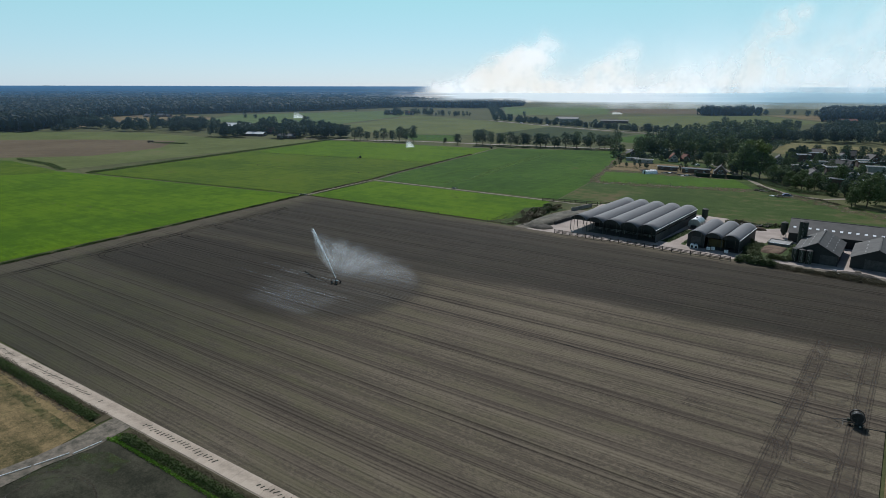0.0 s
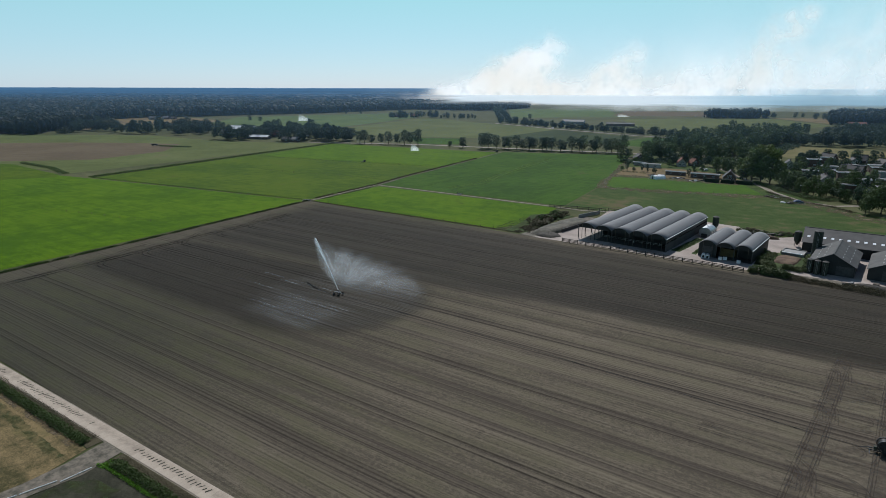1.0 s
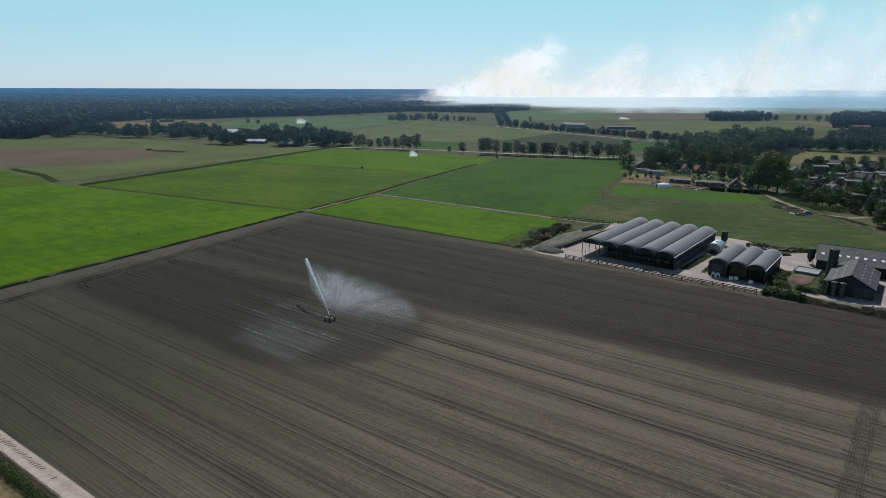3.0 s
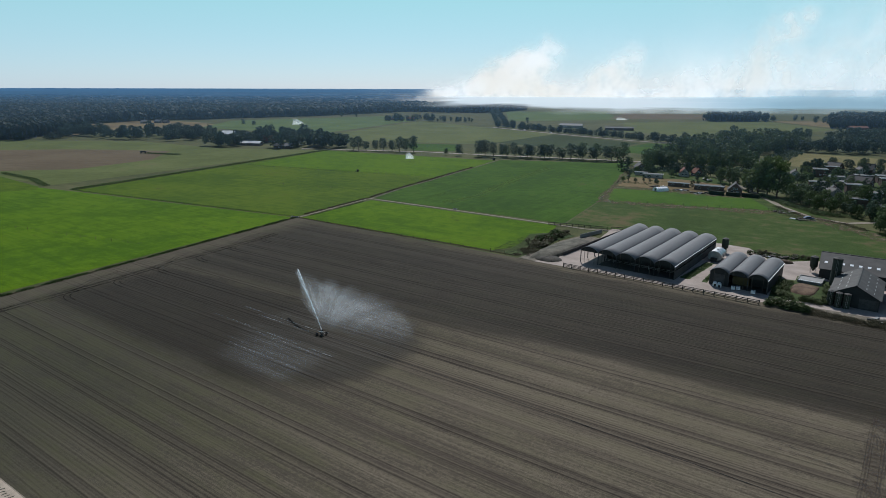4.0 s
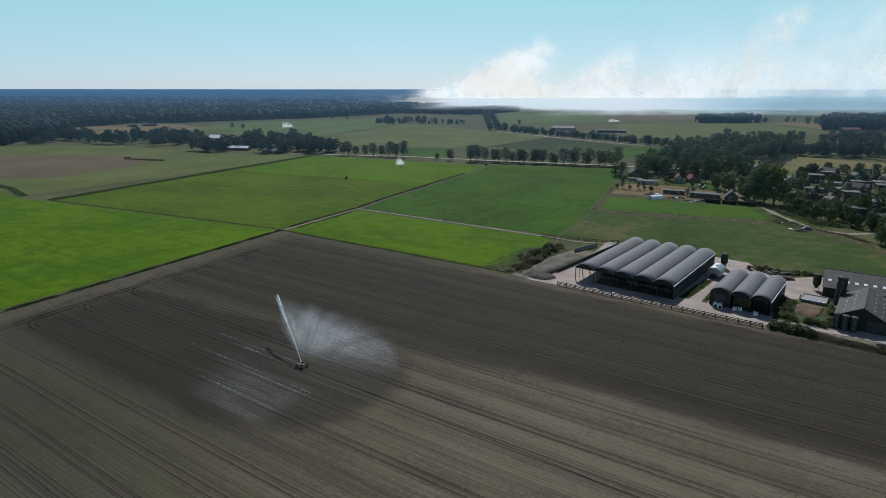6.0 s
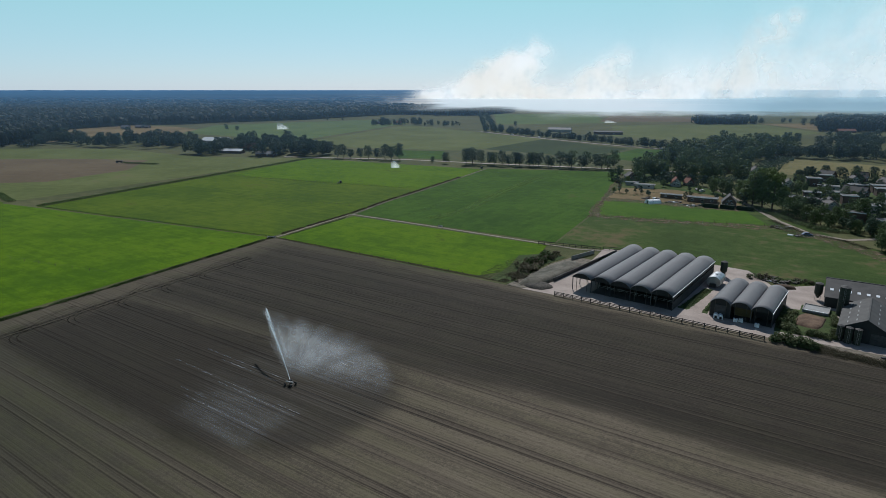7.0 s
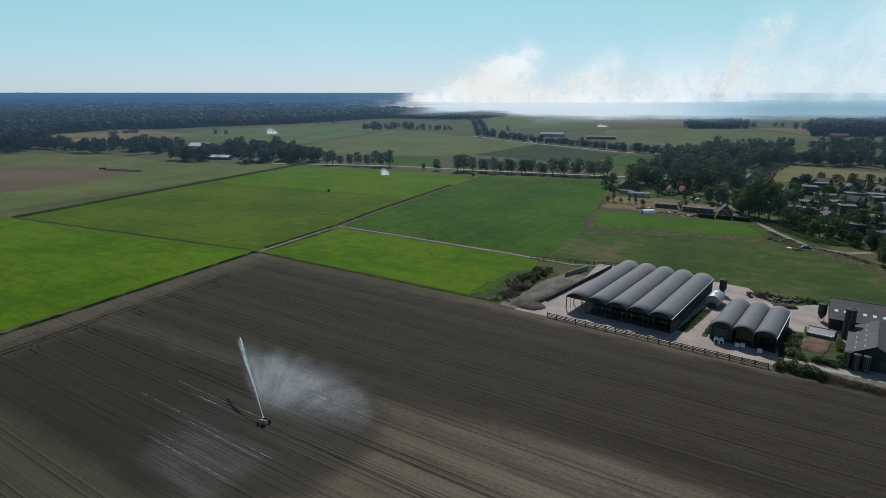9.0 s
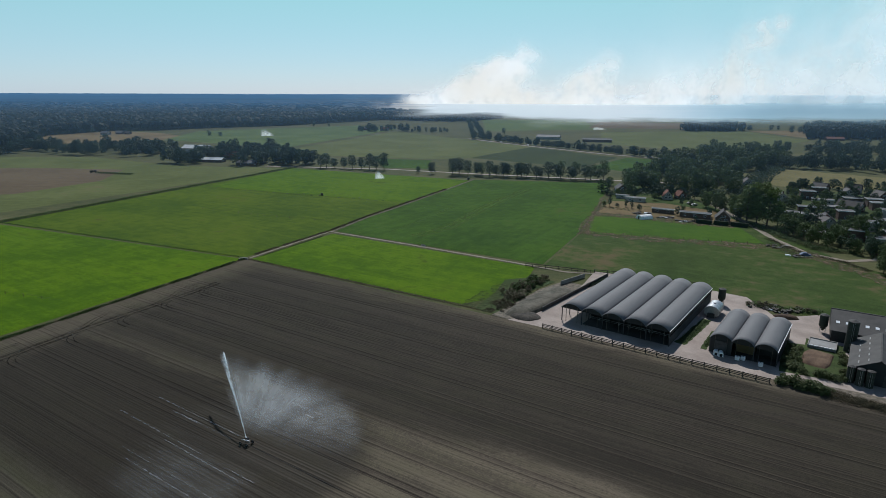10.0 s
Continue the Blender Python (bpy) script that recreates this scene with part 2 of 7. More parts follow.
M_gardens = grass_material("garden_lawns", (0.032, 0.050, 0.018), (0.064, 0.084, 0.032), (0.150, 0.130, 0.100), 0.36)
M_stubble = grass_material("dry_stubble", (0.048, 0.046, 0.020), (0.230, 0.165, 0.084), (0.046, 0.060, 0.018), 0.6, (0.05, 0.55, 1))
M_idle = grass_material("idle_field", (0.019, 0.020, 0.013), (0.060, 0.057, 0.040), (0.034, 0.050, 0.016), 0.55)
M_ground = grass_material("open_country", (0.05168, 0.06156, 0.02508), (0.09424, 0.09424, 0.04256), (0.1383, 0.114, 0.06916), 0.3)
M_bright = grass_material("bright_grass", (0.0360, 0.0840, 0.0005), (0.0830, 0.1470, 0.0008), (0.0360, 0.0640, 0.0045), 0.47)
M_green = grass_material("meadow_grass", (0.0340, 0.0690, 0.0026), (0.0740, 0.1120, 0.0042), (0.0600, 0.0680, 0.0130), 0.34)
M_dark = grass_material("tall_grass", (0.0200, 0.0530, 0.0040), (0.0460, 0.0980, 0.0075), (0.0540, 0.0720, 0.0140), 0.42, (0.4, 0.02, 1))
M_pasture = grass_material("grazed_pasture", (0.0275, 0.0485, 0.0110), (0.0520, 0.0810, 0.0190), (0.0980, 0.0800, 0.0400), 0.58)
M_olive = grass_material("ripening_crop", (0.0720, 0.0880, 0.0270), (0.1080, 0.1240, 0.0440), (0.1186, 0.1000, 0.0517), 0.32)
M_brown = grass_material("harvested_ground", (0.0912, 0.06916, 0.04408), (0.1239, 0.09652, 0.06156), (0.08436, 0.08132, 0.03344), 0.3)
M_tan = grass_material("straw_stubble", (0.114, 0.08512, 0.04256), (0.1801, 0.1376, 0.07144), (0.08512, 0.076, 0.03268), 0.3)
M_farcrop = grass_material("far_crop", (0.0600, 0.0960, 0.0300), (0.0960, 0.1330, 0.0450), (0.1050, 0.1040, 0.0480), 0.26)
M_yellow_grass = grass_material("yellow_stubble", (0.105, 0.098, 0.040), (0.160, 0.142, 0.066), (0.080, 0.090, 0.034), 0.3)
M_darkcrop = grass_material("potato_crop", (0.0220, 0.0370, 0.0125), (0.0370, 0.0530, 0.0175), (0.0480, 0.0530, 0.0260), 0.15)
M_verge = grass_material("rough_verge", (0.050, 0.044, 0.026), (0.082, 0.070, 0.044), (0.036, 0.044, 0.016), 0.45)
M_sand = surface("sandy_track", (0.152, 0.1254, 0.0912), (0.2432, 0.209, 0.1596), 0.25, 3, 0.95, bump=0.4)
M_yard = surface("yard_paving", (0.225, 0.182, 0.155), (0.36, 0.302, 0.264), 0.12, 2.5, 0.9, bump=0.2)
M_slab = surface("concrete_slab", (0.235, 0.190, 0.146), (0.395, 0.328, 0.258), 0.6, 7, 0.9, bump=0.25, jitter=0.5)
M_gap = surface("soil_in_slots", (0.016, 0.016, 0.010), (0.040, 0.038, 0.022), 2, 9, 0.95)
M_asphalt = surface("asphalt", (0.038, 0.038, 0.038), (0.0684, 0.06688, 0.0646), 0.3, 8, 0.9)
M_leaf = leaf_material("leaves", (0.046, 0.074, 0.030), (0.098, 0.132, 0.056), 0.32)
# blue raised in the leaf colour for haze and bluish shade on far crowns
M_leaf_dark = leaf_material("dark_leaves", (0.031, 0.055, 0.038), (0.069, 0.100, 0.062), 0.33)
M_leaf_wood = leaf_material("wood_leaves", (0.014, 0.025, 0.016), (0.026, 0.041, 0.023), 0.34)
M_leaf_light = leaf_material("light_leaves", (0.068, 0.104, 0.034), (0.12, 0.156, 0.056), 0.34)
M_leaf_lime = leaf_material("fresh_grass_blades", (0.054, 0.135, 0.0108), (0.108, 0.225, 0.018))
M_leaf_dry = leaf_material("dry_brush", (0.06, 0.053, 0.032), (0.11, 0.094, 0.058))
M_leaf_ditch = leaf_material("ditch_weeds", (0.032, 0.056, 0.014), (0.072, 0.102, 0.032))
M_leaf_shrub = leaf_material("shrub_leaves", (0.050, 0.070, 0.026), (0.110, 0.130, 0.056), 0.3)
M_leaf_straw = leaf_material("straw_grass", (0.13, 0.10, 0.045), (0.21, 0.17, 0.08))
M_leaf_brown = leaf_material("brown_scrub", (0.056, 0.052, 0.030), (0.120, 0.104, 0.062))
M_bark = surface("bark", (0.0456, 0.03572, 0.0266), (0.0912, 0.076, 0.057), 1.0, 9, 0.95, bump=0.6)
M_floor_shade = surface("forest_floor", (0.01064, 0.01672, 0.00912), (0.02128, 0.0304, 0.01368), 0.02, 0.3, 0.95)
M_roof_grey = surface("grey_sheet_roof", (0.114, 0.114, 0.1178), (0.152, 0.152, 0.1558), 0.15, 3.0, 0.72, bump=0.12, spec=0.25, stretch=(1, 0.15, 1))
M_roof_edge = surface("pale_metal_trim", (0.55, 0.56, 0.57), (0.68, 0.69, 0.7), 0.5, 6, 0.6, metal=0.0)
M_roof_dark = surface("dark_corrugated_roof", (0.03952, 0.038, 0.03648), (0.0722, 0.0684, 0.0646), 0.3, 3.0, 0.8, bump=0.3)
M_cladding = surface("dark_cladding", (0.0085, 0.0105, 0.0115), (0.019, 0.022, 0.023), 0.4, 5, 0.6)
M_steel = surface("galvanised_steel", (0.34, 0.35, 0.36), (0.5, 0.51, 0.52), 0.8, 9, 0.42, metal=0.85, bump=0.1)
M_darksteel = surface("dark_painted_steel", (0.03, 0.032, 0.034), (0.07, 0.07, 0.072), 1, 8, 0.5, metal=0.4)
M_wood = surface("weathered_timber", (0.0532, 0.04408, 0.03496), (0.114, 0.095, 0.076), 0.8, 10, 0.9, bump=0.5)
M_fence = surface("dark_fence_timber", (0.026, 0.022, 0.018), (0.075, 0.064, 0.053), 0.8, 10, 0.9, bump=0.5)
M_concrete = surface("concrete", (0.228, 0.2166, 0.1976), (0.3192, 0.304, 0.2812), 0.4, 6, 0.9)
M_tarp = surface("grey_tarpaulin", (0.1672, 0.1672, 0.1634), (0.2584, 0.2584, 0.2508), 0.25, 3, 0.7, bump=0.5, distance=0.1)
M_heap = surface("brown_manure", (0.045, 0.028, 0.018), (0.105, 0.068, 0.042), 0.5, 4, 0.95, bump=0.9, distance=0.15)
M_silage = surface("weathered_silage_sheet", (0.034, 0.033, 0.020), (0.118, 0.104, 0.078), 0.35, 2.2, 0.9, bump=0.9, distance=0.12)
M_earth = surface("dark_clods", (0.022, 0.019, 0.015), (0.075, 0.064, 0.050), 0.7, 4, 0.95, bump=1.0, distance=0.2)
M_manure = surface("rotted_manure", (0.060, 0.034, 0.020), (0.150, 0.098, 0.060), 0.4, 3, 0.95, bump=0.9, distance=0.12)
M_white = surface("white_plastic", (0.66, 0.67, 0.68), (0.82, 0.82, 0.82), 1, 8, 0.45)
M_brick = surface("brown_brick", (0.076, 0.05016, 0.038), (0.1368, 0.0912, 0.0684), 0.6, 9, 0.9, jitter=0.6)
M_render = surface("pale_render", (0.2584, 0.2432, 0.2204), (0.3648, 0.3496, 0.3192), 0.4, 5, 0.9, jitter=0.5)
M_tile_dark = surface("dark_roof_tiles", (0.0342, 0.03192, 0.03192), (0.0646, 0.05928, 0.057), 0.5, 7, 0.75, bump=0.5, jitter=0.4)
M_tile_red = surface("orange_roof_tiles", (0.12, 0.042, 0.026), (0.19, 0.072, 0.042), 0.6, 8, 0.8, bump=0.5)
M_flat = surface("bitumen_roof", (0.060, 0.060, 0.060), (0.150, 0.148, 0.145), 0.2, 4, 0.85, jitter=0.6)
M_blue = surface("blue_tarpaulin", (0.038, 0.0684, 0.1368), (0.0684, 0.1064, 0.1976), 0.8, 6, 0.5)
M_rubber = surface("black_rubber", (0.00912, 0.00912, 0.00912), (0.0228, 0.0228, 0.0228), 2, 9, 0.8)
M_hose = surface("black_hose", (0.0152, 0.0152, 0.0152), (0.0304, 0.0304, 0.0304), 2, 9, 0.5)
M_yellow = surface("faded_green_paint", (0.01672, 0.0228, 0.01672), (0.038, 0.0456, 0.03192), 2, 8, 0.75)
M_hedge_dark = leaf_material("clipped_hedge_leaves", (0.0108, 0.0198, 0.009), (0.0234, 0.036, 0.0153))


def glass_material(name="window_glass"):
    k = Nodes(name)
    v = k.coord()
    return k.done(k.mix(k.noise(v, 0.8), (0.02, 0.024, 0.028), (0.05, 0.056, 0.06)), 0.06, 0.0, 0.8)


M_glass = glass_material()
k = Nodes("puddle_water")
k.bump(k.noise(k.coord(), 3.0), 0.15, 0.02)
# grey base carries part of the sky's reflection as plain colour
M_water = k.done((0.15, 0.155, 0.16), 0.36, 0.0, 0.7)
k.feed(k.b.inputs["Alpha"], k.step(k.noise(k.coord((0.2, 1.5, 1)), 1.0, 4.0, 0.7), 0.35, 0.66, 0.05, 0.68))
k = Nodes("skylight_sheet")
M_skylight = k.done(k.mix(k.noise(k.coord(), 1.2), (0.62, 0.64, 0.66), (0.8, 0.81, 0.82)), 0.35, 0.0, 0.5)


# ---- building helpers ----
FARM = pose(-72.0, 279.5, 0, 0, 0, -34.0)     # the farm's own plan: x along the rows, y across them


def farm_xy(u, v):
    p = FARM @ Vector((u, v, 0))
    return p.x, p.y


def mesh_of(name, bm, material, smooth=False):
    me = bpy.data.meshes.new(name)
    bmesh.ops.recalc_face_normals(bm, faces=bm.faces)
    bm.to_mesh(me)
    bm.free()
    for mt in (material if isinstance(material, (list, tuple)) else [material]):
        me.materials.append(mt)
    if smooth:
        me.polygons.foreach_set("use_smooth", [True] * len(me.polygons))
    return me


def part(name, bm, material, parent, label="", smooth=False, m=None):
    me = bm if isinstance(bm, bpy.types.Mesh) else mesh_of(name, bm, material, smooth)
    ob = new(name, me)
    ob.parent = parent
    if m is not None:
        ob.matrix_basis = m
    if label:
        ob["label"] = label
    return ob


def thing(name, m, label, category, group="", kind=""):
    ob = new(name)
    ob.empty_display_size = 0.2
    ob.matrix_basis = m
    return tagged(ob, label, category, group, kind)


def box(bm, x0, x1, y0, y1, z0, z1, m=None):
    vs = [bm.verts.new((x, y, z)) for z in (z0, z1) for x, y in ((x0, y0), (x1, y0), (x1, y1), (x0, y1))]
    for q in ((3, 2, 1, 0), (4, 5, 6, 7), (0, 1, 5, 4), (1, 2, 6, 5), (2, 3, 7, 6), (3, 0, 4, 7)):
        bm.faces.new([vs[i] for i in q])
    if m is not None:
        for vtx in vs:
            vtx.co = m @ vtx.co
    return bm


def boxes(*dims):
    bm = bmesh.new()
    for d in dims:
        box(bm, *d)
    return bm


def cyl(bm, p, q, r0, r1=None, seg=12, caps=True):
    p, q = Vector(p), Vector(q)
    r1 = r0 if r1 is None else r1
    d = q - p
    turn = d.to_track_quat("Z", "Y").to_matrix().to_4x4()
    bmesh.ops.create_cone(bm, cap_ends=caps, segments=seg, radius1=r0, radius2=max(r1, 1e-4), depth=d.length,
                          matrix=Matrix.Translation((p + q) / 2) @ turn)
    return bm


def cyls(*dims, seg=12):
    bm = bmesh.new()
    for d in dims:
        cyl(bm, *d, seg=seg)
    return bm


def sheet(name, points, z, material, label, category, m=None, kind="structure", cells=0):
    """A flat piece of ground from its outline."""
    bm = bmesh.new()
    f = bm.faces.new([bm.verts.new((x, y, z)) for x, y in points])
    if f.normal.z < 0:
        bmesh.ops.reverse_faces(bm, faces=[f])
    bm.normal_update()
    if f.normal.z < 0:
        bmesh.ops.reverse_faces(bm, faces=[f])
    bmesh.ops.triangulate(bm, faces=bm.faces[:])
    me = bpy.data.meshes.new(name)
    bm.to_mesh(me)
    bm.free()
    me.materials.append(material)
    ob = new(name, me)
    if m is not None:
        ob.matrix_basis = m
    return tagged(ob, label, category, "", kind)


def ribbon(name, line, width, z, material, label="", category="", m=None, parent=None, wobble=0.0, seed=0, fine=4.0):
    """A strip along a line, with uneven edges."""
    rng = random.Random(seed)
    pts = []
    for (ax, ay), (bx, by) in zip(line, line[1:]):
        n = max(1, int(math.hypot(bx - ax, by - ay) / fine))
        pts += [(ax + (bx - ax) * i / n, ay + (by - ay) * i / n) for i in range(n)]
    pts.append(line[-1])
    bm = bmesh.new()
    rows = []
    for i, (x, y) in enumerate(pts):
        a, b = pts[max(i - 1, 0)], pts[min(i + 1, len(pts) - 1)]
        dx, dy = b[0] - a[0], b[1] - a[1]
        L = math.hypot(dx, dy) or 1
        nx, ny = -dy / L, dx / L
        h0, h1 = (width / 2 * (1 + rng.uniform(-wobble, wobble)) for _ in "ab")
        rows.append((bm.verts.new((x + nx * h0, y + ny * h0, z)), bm.verts.new((x - nx * h1, y - ny * h1, z))))
    for (a, b), (c, d) in zip(rows, rows[1:]):
        bm.faces.new((b, d, c, a))
    me = bpy.data.meshes.new(name)
    bm.to_mesh(me)
    bm.free()
    me.materials.append(material)
    ob = new(name, me)
    if parent is not None:
        ob.parent = parent
        return ob
    if m is not None:
        ob.matrix_basis = m
    return tagged(ob, label, category, "", "structure")


def raw_mesh(name, verts, faces, material):
    """A mesh from arrays of corners and equal-sized faces."""
    verts, faces = np.asarray(verts, np.float32), np.asarray(faces, np.int32)
    me = bpy.data.meshes.new(name)
    n, s = faces.shape
    me.vertices.add(len(verts))
    me.vertices.foreach_set("co", verts.ravel())
    me.loops.add(n * s)
    me.loops.foreach_set("vertex_index", faces.ravel())
    me.polygons.add(n)
    me.polygons.foreach_set("loop_start", np.arange(0, n * s, s, dtype=np.int32))
    me.update(calc_edges=True)
    me.materials.append(material)
    return me


def leaf_quads(rng, centres, normals, size, spread=0.6):
    """Small bent leaf clumps: one quad at each centre, turned about its outward normal."""
    n = len(centres)
    nr = normals + rng.normal(0, spread * 0.5, (n, 3))
    nr /= np.linalg.norm(nr, axis=1, keepdims=True) + 1e-9
    t = np.cross(nr, rng.normal(0, 1, (n, 3)))
    t /= np.linalg.norm(t, axis=1, keepdims=True) + 1e-9
    b = np.cross(nr, t)
    s = (size * rng.uniform(0.55, 1.25, (n, 1)))
    c = centres
    verts = np.stack([c - t * s, c - b * s * 0.7 + nr * s * 0.15, c + t * s, c + b * s * 0.7 + nr * s * 0.15], 1)
    return verts.reshape(-1, 3), np.arange(n * 4).reshape(-1, 4)


def crown_points(rng, height, radius, base, clumps, per):
    """Centres and outward normals of leaf clumps on the lobes of a crown."""
    cs, ns = [], []
    for i in range(clumps):
        f = (i + 0.5) / clumps
        z = base + (height - base) * (0.12 + 0.78 * f)
        prof = math.sin(math.pi * (0.2 + 0.64 * f)) ** 0.6
        a = i * 2.4 + rng.uniform(-0.5, 0.5)
        rr = radius * prof * rng.uniform(0.35, 0.72)
        lobe = radius * rng.uniform(0.34, 0.56) * (0.55 + 0.5 * prof)
        c = np.array([rr * math.cos(a), rr * math.sin(a), z])
        d = rng.normal(0, 1, (per, 3))
        d /= np.linalg.norm(d, axis=1, keepdims=True)
        d[:, 2] = np.where(d[:, 2] < -0.35, -d[:, 2], d[:, 2])
        p = c + d * lobe * rng.uniform(0.72, 1.05, (per, 1)) * np.array([1, 1, 0.85])
        cs.append(p)
        ns.append(d)
    return np.concatenate(cs), np.concatenate(ns)


def tree_meshes(name, seed, height, radius, base, clumps, per, size, material):
    """Trunk with limbs, and a crown of many leaf clumps."""
    rng = np.random.default_rng(seed)
    bm = bmesh.new()
    tr = 0.02 * height + 0.06
    cyl(bm, (0, 0, -0.3), (0, 0, base), tr, tr * 0.8, 8)
    cyl(bm, (0, 0, base), (rng.uniform(-.3, .3), rng.uniform(-.3, .3), height * 0.8), tr * 0.8, tr * 0.15, 7)
    for i in range(7):
        a, z = i * 2.4, base + (height - base) * (0.02 + 0.09 * i)
        L = radius * rng.uniform(0.6, 0.85)
        cyl(bm, (0, 0, z), (L * math.cos(a), L * math.sin(a), z + L * 0.6), tr * 0.38, tr * 0.08, 5)
    trunk = mesh_of(name + "_trunk", bm, M_bark)
    p, nrm = crown_points(rng, height, radius, base, clumps, per)
    v, f = leaf_quads(rng, p, nrm, size)
    crown = raw_mesh(name + "_crown", v, f, material)
    return trunk, crown


def tree_thing(name, meshes, m, label, group=""):
    t = thing(name, m, label, "tree", group)
    part("trunk", meshes[0], None, t)
    part("crown", meshes[1], None, t)
    return t


def foliage_strip(name, line, width, height, step, size, material, label, category="hedge", m=None, seed=1, gaps=0.0, kind="stuff"):
    """Bushes or tall weeds along a line, as many leaf clumps with an uneven top."""
    rng = np.random.default_rng(seed)
    cs, ns = [], []
    for (ax, ay), (bx, by) in zip(line, line[1:]):
        L = math.hypot(bx - ax, by - ay)
        n = int(L / step)
        t = rng.uniform(0, 1, n)
        lump = 0.55 + 0.45 * np.sin(t * L * 0.55 + rng.uniform(0, 6)) * np.sin(t * L * 0.21 + 1.3)
        if gaps:
            keep = lump > gaps
            t, lump = t[keep], lump[keep]
            n = len(t)
        off = rng.normal(0, 0.32, n).clip(-0.6, 0.6) * width
        dx, dy = (bx - ax) / L, (by - ay) / L
        z = rng.uniform(0.05, 1, n) ** 0.7 * height * (0.4 + 0.6 * lump) * (1 - (off / width) ** 2)
        z = z * np.clip(np.minimum(t, 1 - t) * L / 2.2, 0.2, 1.0) if len(line) == 2 and L < 20 else z
        cs.append(np.stack([ax + dx * t * L - dy * off, ay + dy * t * L + dx * off, z], 1))
        ns.append(np.stack([rng.normal(0, .6, n), rng.normal(0, .6, n), np.abs(rng.normal(0.7, .5, n))], 1))
    c, nn = np.concatenate(cs), np.concatenate(ns)
    v, f = leaf_quads(rng, c, nn, size)
    ob = new(name, raw_mesh(name, v, f, material))
    if m is not None:
        ob.matrix_basis = m
    return tagged(ob, label, category, "", kind)


# ---- the ground and its fields ----
bm = bmesh.new()
bmesh.ops.create_grid(bm, x_segments=24, y_segments=24, size=6500)
for vtx in bm.verts:
    vtx.co.y += 1500
ground = new("ground", mesh_of("ground", bm, M_ground))
tagged(ground, "flat open farmland reaching the horizon", "ground", "", "structure")


def ploughed_field():
    """The sown field: ridges along the rows, and pairs of wheel ruts."""
    rng = np.random.default_rng(5)
    us, vs = np.linspace(0, 1, 46), np.arange(-157.4, 0.01, 0.12)
    z = 0.010 * np.sin(vs * 2 * np.pi / 0.75) + 0.008 * rng.normal(0, 1, len(vs))
    rut, lane = np.zeros(len(vs)), np.zeros(len(vs))
    for i in range(21):
        c = -90.2 + 7.62 * (i - 8) + rng.uniform(-0.25, 0.25)
        deep = rng.uniform(0.55, 1.0)
        lines = [(-0.78, 0.16, 1.0), (0.78, 0.16, 0.95), (-1.2, 0.12, 0.6), (0.36, 0.12, 0.6)]
        if i % 7 == 1:
            lines += [(-2.6, 0.13, 0.8), (-1.9, 0.10, 0.6), (1.7, 0.12, 0.8), (2.4, 0.10, 0.7)]
        if i % 3 == 0:
            lines += [(3.3 + rng.uniform(-0.4, 0.4), 0.12, 0.6)]
        for o, wd, st in lines:
            rut += np.exp(-((vs - c - o) / wd) ** 2) * deep * st
        lane += np.exp(-((vs - c) / (1.15 if i % 7 != 1 else 2.6)) ** 4) * rng.uniform(0.35, 0.8)
        for o in rng.uniform(-3.4, 3.4, 4):
            rut += np.exp(-((vs - c - o) / 0.10) ** 2) * rng.uniform(0.04, 0.16)
    # pale: the lit flank on one side of each rut, kept as colour
    lane, pale = lane.clip(0, 1), np.roll(rut, 3).clip(0, 1) * (1 - rut.clip(0, 1))
    rut = rut.clip(0, 1)
    z = z - 0.10 * rut + 0.22
    left, right = -0.093 * vs, 238.0 + 0.07 * vs
    U = left[None, :] + us[:, None] * (right - left)[None, :]
    V = np.repeat(vs[None, :], len(us), 0) + 0.25 * np.sin(U / 37.0) - 0.016 * (U - 80) * (vs[None, :] > -0.2) * 1.0
    V = V + (-vs[None, :] / 157.4) ** 8 * (0.018 * (U - 80) - 0.4)
    Z = np.repeat(z[None, :], len(us), 0) + 0.012 * rng.normal(0, 1, U.shape)
    rim = np.clip((vs + 157.4) / 0.9, 0, 1) * np.clip(-vs / 0.9, 0, 1)
    Z = 0.07 + (Z - 0.07) * rim[None, :]
    verts = np.stack([U, V, Z], -1).reshape(-1, 3)
    nu, nv = U.shape
    i = np.arange((nu - 1) * nv).reshape(nu - 1, nv)[:, :-1].ravel()
    faces = np.stack([i, i + nv, i + nv + 1, i + 1], 1)
    me = raw_mesh("ploughed_field", verts, faces, M_soil)
    at = me.attributes.new("rut", "FLOAT", "POINT")
    fade = (0.78 + 0.22 * np.sin(U / 31.0 + V / 3.0)) * np.clip((U - left[None, :] - 9.0) / 6.0, 0.12, 1.0)
    at.data.foreach_set("value", (np.repeat(rut[None, :], nu, 0) * fade).ravel().astype(np.float32))
    at = me.attributes.new("pale", "FLOAT", "POINT")
    at.data.foreach_set("value", (np.repeat(pale[None, :], nu, 0) * (1.5 - fade) * np.clip(fade * 2.0, 0.0, 1.0)).ravel().astype(np.float32))
    at = me.attributes.new("lane", "FLOAT", "POINT")
    at.data.foreach_set("value", np.repeat(lane[None, :], nu, 0).ravel().astype(np.float32))
    ob = new("ploughed_field", me)
    ob.matrix_basis = FARM
    return tagged(ob, "bare sown field with ridges, wheel ruts and wet strips", "field", "", "structure")


field = ploughed_field()
